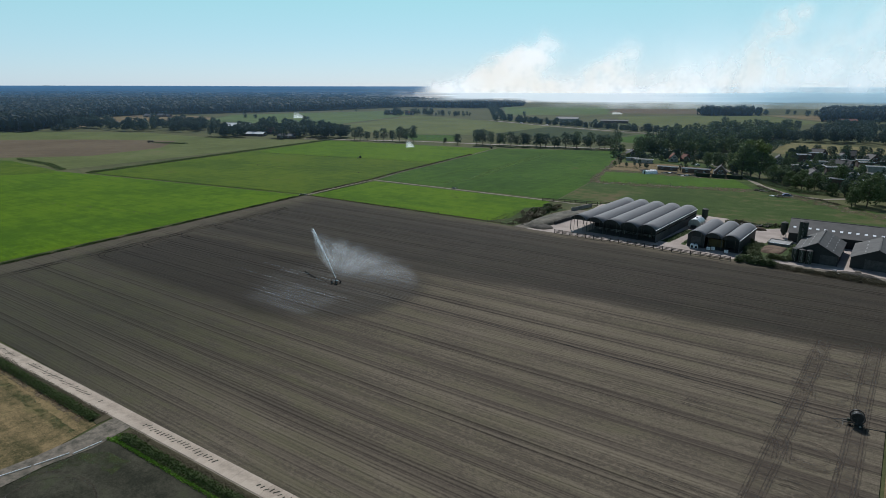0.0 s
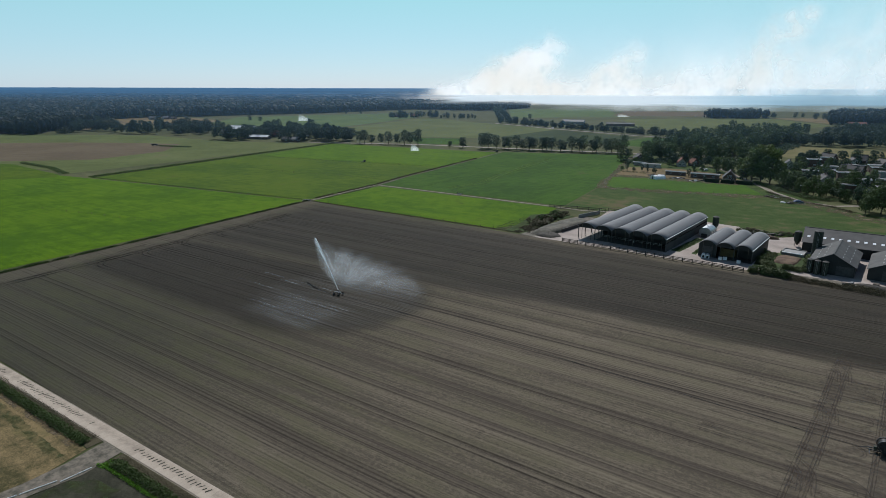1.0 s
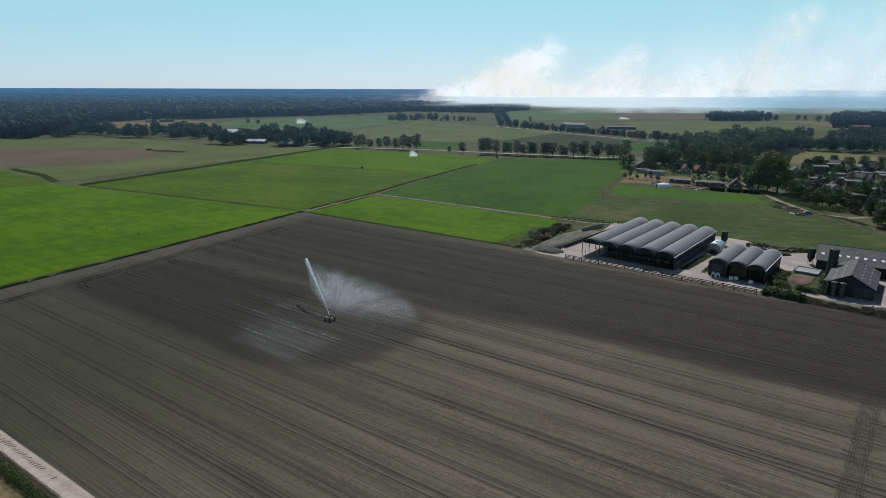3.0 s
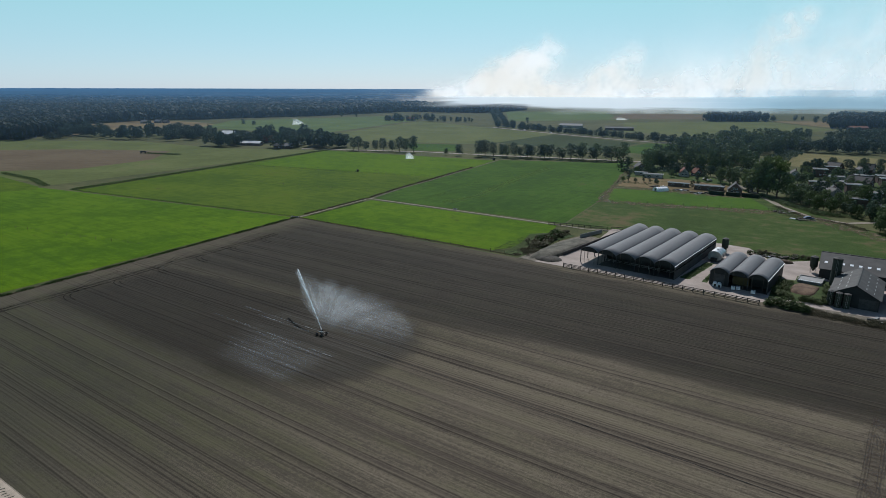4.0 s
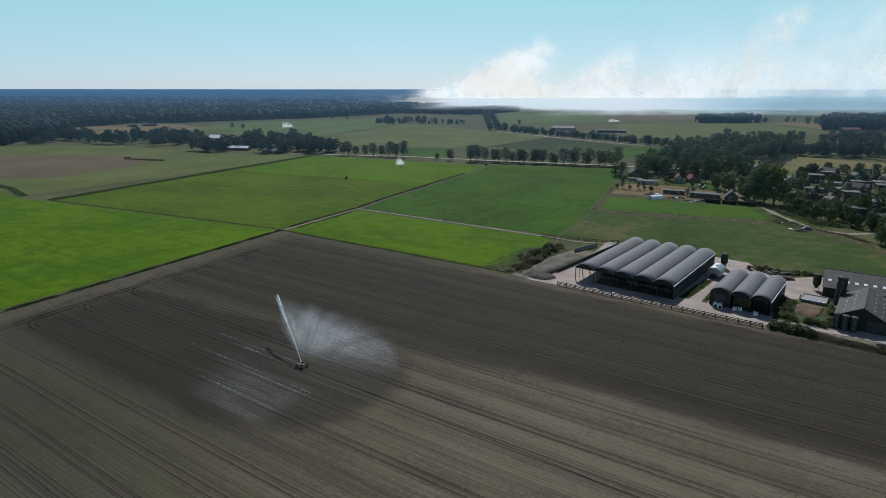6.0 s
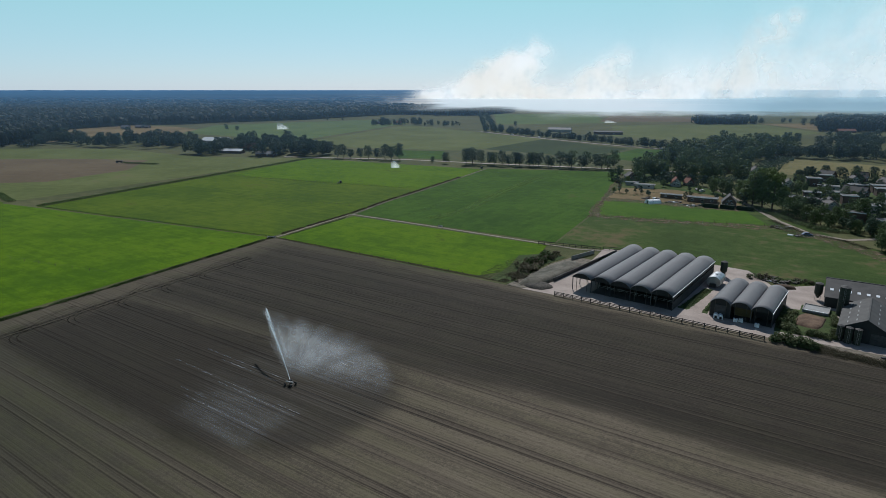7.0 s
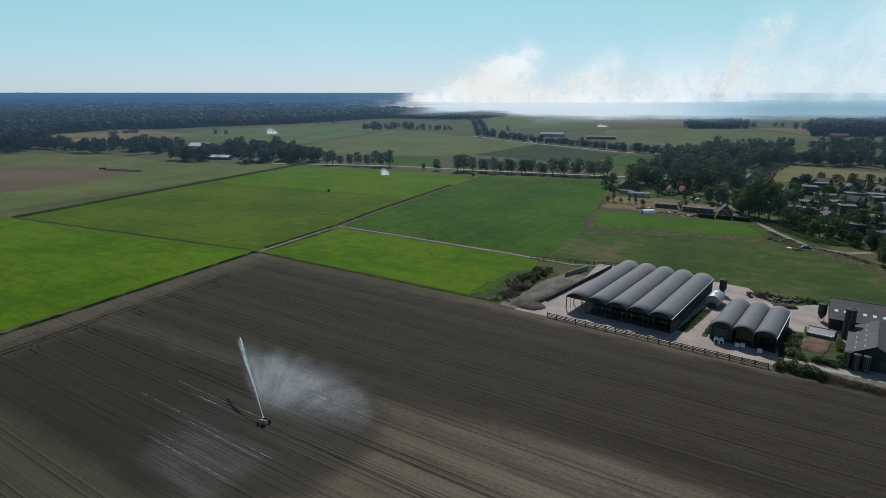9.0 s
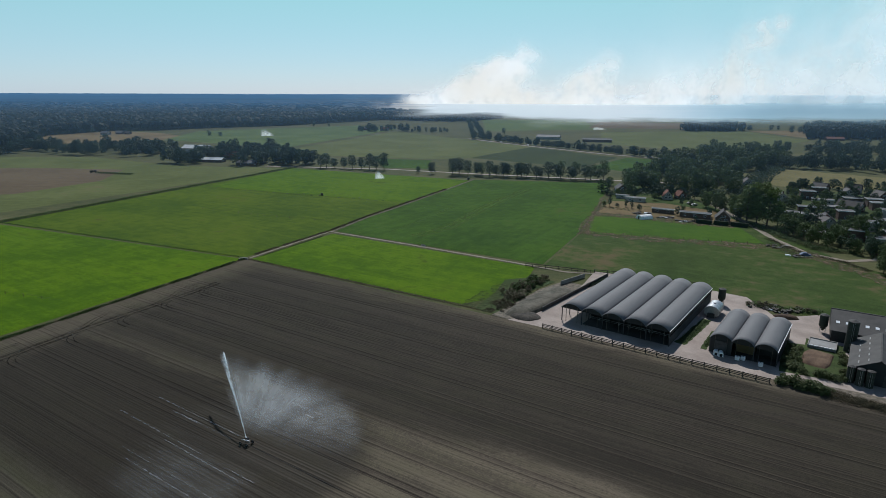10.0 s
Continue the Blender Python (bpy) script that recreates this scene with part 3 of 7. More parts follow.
# wheel tracks on the headlands
HEADLAND = [[(221, -58), (216, -112), (212, -150)], [(223.2, -58), (218.2, -112), (214.2, -150)],
            [(229.8, -56), (225, -115), (221.5, -150)], [(232, -56), (227.2, -115), (223.7, -150)]]
for i, line in enumerate(HEADLAND):
    for o, wd in ((0.0, 0.20), (0.38, 0.12), (-0.42, 0.14)):
        ribbon("wheel_track", [(u + o + 0.12 * math.sin(v * 0.13 + i), v) for u, v in ((ua + (ub - ua) * f / 9, va + (vb - va) * f / 9) for (ua, va), (ub, vb) in zip(line, line[1:]) for f in range(10))], wd, 0.272 + 0.004 * i, M_marks, parent=field, wobble=0.5, seed=i * 3 + int(o * 4) + 5, fine=0.9)
for i, line in enumerate(([(222.0, -57), (217.2, -112), (213.2, -150)], [(230.9, -55), (226.1, -115), (222.6, -150)])):
    ribbon("wheel_track", line, 2.8, 0.268 + 0.002 * i, M_lane, parent=field, wobble=0.10, seed=i + 3, fine=0.7)
for i, v in enumerate((-57, -66, -75, -84, -95, -107, -119, -131)):
    flip = 1 if i % 2 else -1
    ribbon("wheel_track", [(219.4 + 0.09 * (v + 60) + 9.5 * f, v + flip * (2.2 * math.cos(f * math.pi)) - 2 * math.sin(f * math.pi)) for f in np.linspace(0.08, 0.95, 12)], 1.7, 0.274, M_lane, parent=field, wobble=0.15, seed=10 + i, fine=0.9)
    # hairpin turns between the two lanes
    for j, o in enumerate((2.1, 2.5, 3.7, 4.1)):
        cu = 225.6 + 0.09 * (v + 60)
        path = [(cu - 6.0, v + o * 0.8)] + [(cu + (o + 0.6) * math.cos(a), v + o * math.sin(a)) for a in np.linspace(1.57, -1.57, 14)] + [(cu - 6.0, v - o * 0.8)]
        ribbon("wheel_track", path, 0.15, 0.288 + 0.003 * j, M_marks, parent=field, wobble=0.5, seed=20 + i * 4 + j, fine=0.8)
    if i % 2:
        for j, o in enumerate((0.0, 0.5, 1.8, 2.3)):
            r = 4.5 + o
            arc = [(207.0 + 0.09 * (v + 60), v + r + 0.4)] + [(217.0 + 0.09 * (v + 60) + r * math.sin(a), v + r * math.cos(a)) for a in np.linspace(0.0, 1.5, 10)] + [(217.0 + 0.09 * (v + 60) + r, v - 4)]
            ribbon("wheel_track", arc, 0.18, 0.300 + 0.003 * j, M_marks, parent=field, wobble=0.5, seed=60 + i * 4 + j, fine=0.8)
for j, (o, wd) in enumerate(((-1.0, 0.5), (1.0, 0.5), (-0.4, 0.16), (1.6, 0.18), (-1.7, 0.14))):
    ribbon("wheel_track", [(14.6 - 0.074 * v + o + 0.35 * math.sin(v * 0.11), v) for v in range(-146, -20, 6)], wd, 0.284 + 0.003 * j, M_ruts, parent=field, wobble=0.35, seed=40 + j, fine=1.0)
for i, v in enumerate((-37.0, -52.2, -67.4, -82.6, -97.8, -113.0)):
    cx = 14.6 - 0.074 * v
    for j, o in enumerate((-0.9, 0.9)):
        turn_in = [(cx + 9 - o * 0.4, v + o * 0.85), (cx + 6, v + o * 0.9 + 0.1), (cx + 3.4, v + o + 0.8), (cx + 1.4 + o * 0.5, v + o + 2.6), (cx + o, v + 6.0)]
        turn_out = [(cx + o, v - 13.0), (cx - 1.2 + o, v - 8.0), (cx - 4.0 + o, v - 3.5), (cx - 6.2 + o * 0.6, v + 1.5), (cx - 6.6 + o * 0.6, v + 7.0)]
        ribbon("wheel_track", turn_in, 0.24, 0.301 + 0.003 * j, M_ruts, parent=field, wobble=0.4, seed=60 + i * 2 + j, fine=0.8)
        if i % 2 == 0:
            ribbon("wheel_track", turn_out, 0.26, 0.308 + 0.003 * j, M_ruts, parent=field, wobble=0.45, seed=80 + i * 2 + j, fine=0.8)

sheet("bright_meadow", [(9.3, -157.1), (-2.6, 0.6), (-158.9, -24.0), (-353.6, -58.1), (-330.2, -163.1)], 0.08, M_bright, "bright green short grass meadow beside the ploughed field", "meadow", FARM)
sheet("corner_meadow", [(1.2, 2.5), (-1.5, 54.9), (107.1, 55.9), (114.7, 21.2), (103.1, 3.7)], 0.10, M_bright, "bright green wedge of short grass beside the track", "meadow", FARM)
sheet("long_meadow", [(-3.4, 1.6), (-169.7, -23.6), (-210.1, 227.3), (-27.2, 215.5), (-17.4, 126.0), (-13.6, 96.0), (-6.4, 57.9)], 0.06, M_green, "long green meadow with a wire fence across", "meadow", FARM)
sheet("back_meadow", [(-19.6, 143.7), (-179.8, 116.8), (-210.1, 227.3), (-34.4, 250.9)], 0.075, M_bright, "fresh green strip of meadow being watered", "meadow", FARM)
sheet("tall_grass_field", [(-3.8, 60.0), (-11.2, 96.0), (-14.4, 126.0), (-24.8, 203.5), (-33.0, 256.6), (65.8, 297.3), (101.1, 125.3), (107.9, 61.9)], 0.09, M_dark, "dark green field of tall grass", "field", FARM)
sheet("pasture", [(108.9, 62.0), (102.1, 125.3), (66.8, 297.2), (111.3, 289.3), (176.0, 191.9), (214.2, 132.8), (261.7, 93.3), (311.2, -17.5), (203.3, 52.7), (136.5, 64.2)], 0.055, M_pasture, "grazed pasture with bare brown edges", "field", FARM)
sheet("pasture_strip", [(105.2, 126.3), (94.3, 167.1), (116.2, 176.0), (168.5, 180.2), (182.1, 150.5), (148.3, 138.5)], 0.085, M_strip, "greener strip of pasture behind a wire fence", "field", FARM)
sheet("crop_field_left", [(-248.0, 373.6), (-115.6, 583.8), (-235.0, 605.0), (-345.7, 677.2), (-531.2, 687.3), (-719.7, 655.7), (-348.8, 426.9)], 0.045, M_olive, "olive ripening crop field beyond a hedge bank", "field")
sheet("harvested_field_left", [(-277.4, 445.9), (-348.7, 431.1), (-556.7, 561.8), (-383.7, 587.0), (-332.8, 586.6), (-266.8, 575.3), (-251.3, 507.4)], 0.07, M_brown, "brown harvested patch in the crop field", "field")
sheet("left_green_field", [(-348.9, 421.6), (-316.4, 415.4), (-252.3, 366.3), (-247.0, 355.6), (-428.4, 270.4), (-612.0, 364.0)], 0.085, M_green, "green grass field beyond a ditch", "field")
sheet("tan_field_left", [(-474.9, 746.8), (-606.0, 1022.0), (-551.4, 1099.3), (-447.2, 1060.1), (-335.0, 938.0), (-472.6, 849.2)], 0.05, M_tan, "tan stubble field at the edge of the wood", "field")
sheet("far_green_field", [(-373.5, 910.4), (-394.1, 1097.1), (-133.7, 1283.8), (-50.8, 1146.4), (-173.2, 782.4)], 0.09, M_farcrop, "green field in front of the wood being watered", "field")
sheet("far_tan_field", [(-155.6, 781.7), (-48.5, 1106.7), (32.4, 972.8), (146.3, 795.9), (53.4, 671.3), (22.9, 656.9), (-123.0, 698.8)], 0.07, M_olive, "pale crop field behind the tree row", "field")
sheet("beet_field", [(-50.0, 664.4), (10.7, 648.4), (6.3, 579.8), (-34.2, 588.4)], 0.085, M_dark, "dark green beet field behind the road", "field")
sheet("dark_crop_field", [(53.4, 671.3), (139.7, 796.6), (212.6, 670.7), (147.1, 586.4)], 0.08, M_darkcrop, "dark green root crop field behind the tree row", "field")
sheet("striped_crop_field", [(155.9, 585.9), (222.0, 671.2), (254.7, 644.3), (197.0, 546.8)], 0.08, M_dark, "dark green crop field with rows", "field")
sheet("distant_green_field", [(112.7, 1110.6), (148.6, 1545.2), (410.6, 1560.0), (325.2, 1155.9)], 0.06, M_farcrop, "distant green field below the smoke", "field")
sheet("distant_brown_field", [(321.4, 1199.7), (425.0, 1459.3), (599.6, 1389.5), (508.4, 1179.7)], 0.1, M_brown, "distant brown ploughed field below the smoke", "field")
sheet("distant_olive_field", [(313.2, 1077.2), (589.1, 1122.3), (572.8, 899.7), (353.0, 716.9), (246.0, 847.4)], 0.04, M_olive, "distant olive green field", "field")
sheet("distant_tan_field", [(595.0, 1122.4), (782.7, 1131.7), (599.8, 942.8)], 0.07, M_tan, "distant tan stubble field", "field")
sheet("yellow_field", [(266.3, 516.4), (331.3, 578.8), (387.4, 516.2), (455.6, 481.0), (401.9, 444.2), (272.1, 472.0)], 0.06, M_yellow_grass, "yellow stubble field among the trees", "field")
sheet("village_gardens", [(186, 205), (232, 150), (330, 120), (380, 300), (300, 352), (190, 345), (150, 300), (160, 240)], 0.075, M_gardens, "shady garden lawns between the village houses", "gardens", FARM)
sheet("dry_field", [(-60, -163.4), (125.6, -162.4), (127.2, -170), (126.2, -178), (123, -300), (-60, -300)], 0.06, M_stubble, "dry yellow stubble field with worn patches", "field", FARM)
sheet("dark_field", [(131.4, -163.2), (330, -158.8), (330, -320), (128, -320), (130.6, -176)], 0.06, M_idle, "dark bare field with curved wheel tracks", "field", FARM)
sheet("verge_right", [(239, 0), (227.5, -155), (280, -155), (300, 0)], 0.07, M_tan, "dry yellow grass verge at the end of the field", "verge", FARM)

for i, (c0, c1, r) in enumerate(((140.0, -176.0, 7.0), (139.0, -177.5, 9.2), (150.0, -181.0, 8.0), (151.0, -182.0, 10.2), (163.0, -176.0, 9.0))):
    arc = [(c0 + r * math.cos(a), c1 + r * 0.8 * math.sin(a)) for a in np.linspace(0.2 + i * 0.5, 3.6 + i * 0.5, 26)]
    ribbon("wheel_track", arc, 0.24, 0.08, M_marks, "curved wheel track across the dark field", "wheel track", FARM, wobble=0.5, seed=70 + i, fine=0.8)
for i, (u, wd) in enumerate(((39.0, 2.2), (42.4, 1.6), (36.6, 1.0))):
    ribbon("mown_line", [(u - 4, 72), (u, 100), (u - 7, 135), (u - 11.6, 168), (u - 15, 205), (u - 17.4, 236)], wd, 0.105 + 0.004 * i, M_ragged, "pale trampled line through the tall grass", "tractor line", FARM, wobble=0.5, seed=90 + i, fine=2.0)
for i, u in enumerate((17.5, 19.3)):
    ribbon("mown_line", [(u + 2, 74), (u, 100), (u - 6, 150)], 0.45, 0.106, M_ragged, "faint tractor line in the tall grass", "tractor line", FARM, wobble=0.4, seed=95 + i, fine=2.0)
ribbon("rough_patch", [(107.5, 3), (107.5, 12), (108.5, 24), (110.5, 32)], 9.0, 0.125, M_rough, "dark rough patch at the corner of the meadow", "rough ground", FARM, wobble=0.3, seed=99, fine=2.0)
ribbon("field_bank", [(60, -164.3), (94.6, -164.9), (110, -165.4), (124.5, -166.0)], 1.6, 0.075, M_rough, "green grassy strip along the edge of the stubble", "grass strip", FARM, wobble=0.4, seed=100, fine=1.0)
ribbon("field_bank", [(60, -163.2), (122.5, -163.0)], 1.4, 0.082, M_worn, "bare brown bank beside the ditch", "bare ground", FARM, wobble=0.3, seed=103, fine=1.0)
ribbon("field_bank", [(128, -182), (131.2, -172), (133.5, -167.5), (140, -165.8)], 2.6, 0.078, M_rough, "green weedy edge of the dark field", "grass strip", FARM, wobble=0.5, seed=104, fine=1.0)
ribbon("field_margin", [(13.2, -155), (7.5, -90), (-0.6, -1)], 2.2, 0.10, M_verge, "rough grassy margin beside the ploughed field", "verge", FARM, wobble=0.35, seed=94, fine=1.2)
ribbon("roadside_verge", [(55, -161.5), (100, -160.9), (125.5, -160.3)], 3.6, 0.085, M_verge, "brown weedy verge between road and ditch", "verge", FARM, wobble=0.12, seed=97, fine=1.0)
ribbon("roadside_verge", [(131.5, -160.6), (146, -160.2), (225, -158.2)], 3.6, 0.085, M_verge, "brown weedy verge between road and ditch", "verge", FARM, wobble=0.12, seed=98, fine=1.0)
ribbon("bare_strip", [(104, 126), (128, 130), (156, 136), (192, 148)], 9.0, 0.1, M_worn, "bare brown trodden strip along the pasture fence", "bare ground", FARM, wobble=0.6, seed=50, fine=3.0)
ribbon("bare_strip", [(92, 176), (112, 178), (146, 180), (166, 181)], 9.0, 0.105, M_worn, "bare brown strip beside the smallholding", "bare ground", FARM, wobble=0.5, seed=51, fine=3.0)
ribbon("bare_strip", [(70, 288), (84, 220), (97, 150), (104, 122)], 5.0, 0.11, M_worn, "thin worn strip along the tall grass", "bare ground", FARM, wobble=0.5, seed=52, fine=5.0)
ribbon("bare_strip", [(190, 148), (206, 132), (222, 116), (240, 100)], 10.0, 0.1, M_worn, "dry bare bank below the lane", "bare ground", FARM, wobble=0.5, seed=53, fine=3.0)
sheet("smallholding_ground", [(92, 180), (88, 222), (120, 232), (150, 222), (172, 188)], 0.095, M_tan, "dry mown grass round the smallholding", "yard", FARM)

# tracks and paths
ribbon("sandy_track", [(-0.6, 2.4), (-3.2, 26.0), (-5.2, 50.0), (-5.7, 57.9)], 1.2, 0.13, M_sand, "pale sandy farm track between meadows", "track", FARM, wobble=0.4, seed=3, fine=1.5)
ribbon("farm_path", [(-5.0, 58.2), (-12.4, 96.0), (-15.6, 126.0), (-26.3, 201.5), (-34.0, 255.6)], 0.9, 0.13, M_dirt, "narrow trodden path between the meadows", "path", FARM, wobble=0.6, seed=13, fine=1.5)
ribbon("sandy_track", [(-5.7, 57.9), (38.9, 58.3), (95.7, 57.8), (119.4, 56.9), (141.6, 64.3)], 1.6, 0.15, M_sand, "pale sandy farm track between meadows", "track", FARM, wobble=0.25, seed=4)
ribbon("side_track", [(128.4, -158.9), (128.6, -160.5), (129.5, -166), (129, -172), (128.3, -178), (126, -190), (122, -215)], 4.2, 0.12, M_dirt, "worn dirt side track leaving the concrete road", "track", FARM, wobble=0.25, seed=5)
ribbon("village_lane", [(143.0, 250.6), (159.7, 216.3), (173.0, 190.9), (185.5, 162.5), (199.7, 140.8), (214.1, 135.8), (224.6, 144.8), (247.1, 172.5)], 3.2, 0.14, M_sand, "sandy lane along the edge of the village", "lane", FARM, wobble=0.12, seed=6)
ribbon("far_road", [(69.5, 933.4), (138.5, 811.9), (215.7, 700.4), (262.9, 657.4), (313.8, 602.7)], 6.0, 0.15, M_yard, "pale road lined with trees", "road", None, wobble=0.05, seed=7)
ribbon("row_road", [(-146.5, 600.4), (-27.3, 575.8), (41.0, 546.8), (151.5, 506.2), (222.4, 479.7)], 4.0, 0.14, M_yard, "narrow road behind the tree row", "road", None, wobble=0.05, seed=8)
sheet("yard", [(121.9, -1.7), (135.4, -2.1), (195.0, -2.3), (236.9, -3.8), (245.0, 32.9), (206.1, 57.7), (193.5, 46.5), (183.5, 62.6), (168.1, 64.5), (129.3, 64.1), (131.8, 31.6), (127.7, 7.1)], 0.16, M_yard, "pale paved farm yard between the sheds", "yard", FARM)
sheet("manure_surround", [(196.4, 5.2), (196.2, 26.5), (201.6, 27.5), (201.8, 33.0), (211.0, 32.0), (211.4, 8.2), (204.0, 6.0)], 0.19, M_gardens, "rough weedy ground round the manure heap", "rough ground", FARM)
sheet("brush_ground", [(109, 2.5), (120, 1.5), (120, 12), (117.5, 28), (121, 43), (112, 44.5), (104, 35), (107.5, 20)], 0.12, M_gardens, "dark rough ground below the brushwood", "rough ground", FARM)
sheet("clamp_apron", [(116.5, 0.2), (134, -0.6), (131.5, 12), (134.5, 44), (123.5, 46), (119.5, 32), (118.0, 14)], 0.135, M_dirt, "trodden pale earth round the silage heap", "bare ground", FARM)
sheet("barn_apron", [(195.5, -4.2), (240, -6.0), (240, 2.6), (212, 2.8), (203, 2.2), (196.5, 0.5)], 0.18, M_dirt, "trodden earth before the barns", "bare ground", FARM)
ribbon("grass_strip", [(171.6, 9.2), (173.4, 20.0), (175.2, 33.0)], 3.0, 0.18, M_gardens, "weedy grass strip beside the long shed", "grass strip", FARM, wobble=0.2, seed=101, fine=1.0)
ribbon("grass_strip", [(177.8, 8.8), (178.6, 24.0)], 1.6, 0.18, M_gardens, "weedy grass strip beside the small shed", "grass strip", FARM, wobble=0.25, seed=102, fine=1.0)

# ---- woods and distance ----
def inside(px, py, poly):
    """Which points lie in the outline."""
    hit = np.zeros(len(px), bool)
    for (ax, ay), (bx, by) in zip(poly, poly[1:] + poly[:1]):
        cross = ((ay > py) != (by > py)) & (px < (bx - ax) * (py - ay) / ((by - ay) or 1e-9) + ax)
        hit ^= cross
    return hit


def wood_template(rng, clumps):
    p, nrm = [], []
    for i in range(clumps):
        d = rng.normal(0, 1, 3)
        d[2] = abs(d[2]) * 0.8 + 0.05 if i % 3 else -abs(d[2]) * 0.7
        d /= np.linalg.norm(d)
        p.append(d * np.array([0.5, 0.5, 0.55]) * rng.uniform(0.7, 1.05) * (1.0 if d[2] > 0 else 0.85) + [0, 0, 0.42])
        nrm.append(d)
    return leaf_quads(rng, np.array(p), np.array(nrm), 1.45 / math.sqrt(clumps), 0.16)


def wood(name, outline, spacing, grow, height, clumps, material, label, seed):
    """A wood: rows of crowns on a jittered plan, thinning out with distance from the near edge."""
    rng = np.random.default_rng(seed)
    near, far = min(p[1] for p in outline), max(p[1] for p in outline)
    temps = [wood_template(rng, clumps) for _ in range(5)] + [wood_template(rng, clumps * 2) for _ in range(5)]
    pts, y = [], near
    while y < far:
        s = spacing * (1 + grow * (y - near) / 1000.0)
        xs = [p[0] for p in outline]
        x = np.arange(min(xs), max(xs), s)
        pts.append(np.stack([x + rng.uniform(-.45, .45, len(x)) * s, y + rng.uniform(-.45, .45, len(x)) * s, np.full(len(x), s)], 1))
        y += s
    pts = np.concatenate(pts)
    pts = pts[inside(pts[:, 0], pts[:, 1], outline)]
    pts = pts[np.abs(pts[:, 0]) < 0.95 * pts[:, 1] + 40]
    vs, fs, base = [], [], 0
    close = np.hypot(pts[:, 0], pts[:, 1]) < 1200
    for i, (v, f) in enumerate(temps):
        q = pts[~close][i::5] if i < 5 else pts[close][i - 5::5]
        n = len(q)
        if not n:
            continue
        h = height * rng.uniform(0.75, 1.2, n)
        w = q[:, 2] * rng.uniform(1.1, 1.6, n)
        a = rng.uniform(0, 6.28, n)
        c, s = np.cos(a)[:, None], np.sin(a)[:, None]
        X = (v[None, :, 0] * c - v[None, :, 1] * s) * w[:, None] + q[:, 0:1]
        Y = (v[None, :, 0] * s + v[None, :, 1] * c) * w[:, None] + q[:, 1:2]
        Z = v[None, :, 2] * h[:, None]
        vs.append(np.stack([X, Y, Z], -1).reshape(-1, 3))
        fs.append((f[None] + (np.arange(n) * len(v))[:, None, None] + base).reshape(-1, 4))
        base += n * len(v)
    ob = new(name, raw_mesh(name, np.concatenate(vs), np.concatenate(fs), material))
    return tagged(ob, label, "wood", "", "stuff")


def grove(name, points, height, material, label, seed, per=37, leaf=0.052, squat=1.0):
    """Many far trees in one mesh: points are (x, y, scale)."""
    rng = np.random.default_rng(seed)
    temps = []
    for s in range(4):
        p, nrm = crown_points(rng, 1.0, 0.40, 0.05, 13, per)
        temps.append(leaf_quads(rng, p, nrm, leaf, 0.5))
    vs, fs, base = [], [], 0
    for i, (x, y, sc) in enumerate(points):
        v, f = temps[i % 4]
        a = rng.uniform(0, 6.28)
        h, w = height * sc * rng.uniform(0.8, 1.3), height * sc * rng.uniform(0.8, 1.25)
        X = (v[:, 0] * math.cos(a) - v[:, 1] * math.sin(a)) * w + x
        Y = (v[:, 0] * math.sin(a) + v[:, 1] * math.cos(a)) * w + y
        vs.append(np.stack([X, Y, v[:, 2] * h * squat], 1))
        fs.append(f + base)
        base += len(v)
    ob = new(name, raw_mesh(name, np.concatenate(vs), np.concatenate(fs), material))
    return tagged(ob, label, "trees", "", "stuff")


WOOD_EDGE = [(-486.9, 684.9), (-526.5, 838.6), (-591.2, 990.9), (-546.2, 1108.5), (-468.3, 1125.2), (-424.4, 1177.3), (-286.0, 1274.3), (-103.9, 1525.0), (26.1, 1463.9), (106.3, 1452.8)]
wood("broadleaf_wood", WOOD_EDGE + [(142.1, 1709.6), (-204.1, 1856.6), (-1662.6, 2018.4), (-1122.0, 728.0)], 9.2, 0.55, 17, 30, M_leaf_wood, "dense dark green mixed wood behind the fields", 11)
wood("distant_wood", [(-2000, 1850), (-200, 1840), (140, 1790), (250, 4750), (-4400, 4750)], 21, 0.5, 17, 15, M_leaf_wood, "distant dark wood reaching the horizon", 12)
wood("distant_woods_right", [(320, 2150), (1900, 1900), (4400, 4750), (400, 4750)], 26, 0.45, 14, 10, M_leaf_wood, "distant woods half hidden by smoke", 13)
wood("wood_clump", [(106.3, 1452.8), (221.2, 1662.0), (240.4, 1673.3), (134.5, 1624.5)], 8, 0.2, 16, 30, M_leaf_wood, "small dark wood in front of the smoke", 14)
wood("field_copse", [(480, 1106), (566, 1106), (600, 1122), (600, 1146), (480, 1140)], 8, 0.1, 17, 34, M_leaf_wood, "dark copse standing alone in the fields", 15)
wood("right_wood", [(589.4, 930.5), (710.4, 1127.3), (1014.9, 1163.8), (1530.0, 1040.0), (647.5, 912.6)], 8, 0.4, 17, 30, M_leaf_wood, "dark wood beyond the village", 16)
# sheet below the crowns, its dark colour standing in for tree shade
sheet("forest_floor", WOOD_EDGE + [(142.1, 1709.6), (199.9, 3935.0), (-4794.0, 5096.0), (-1662.6, 2018.4), (-1122.0, 748.8)], 0.3, M_floor_shade, "floor of the wood, coloured dark for the shade under the trees", "forest floor")


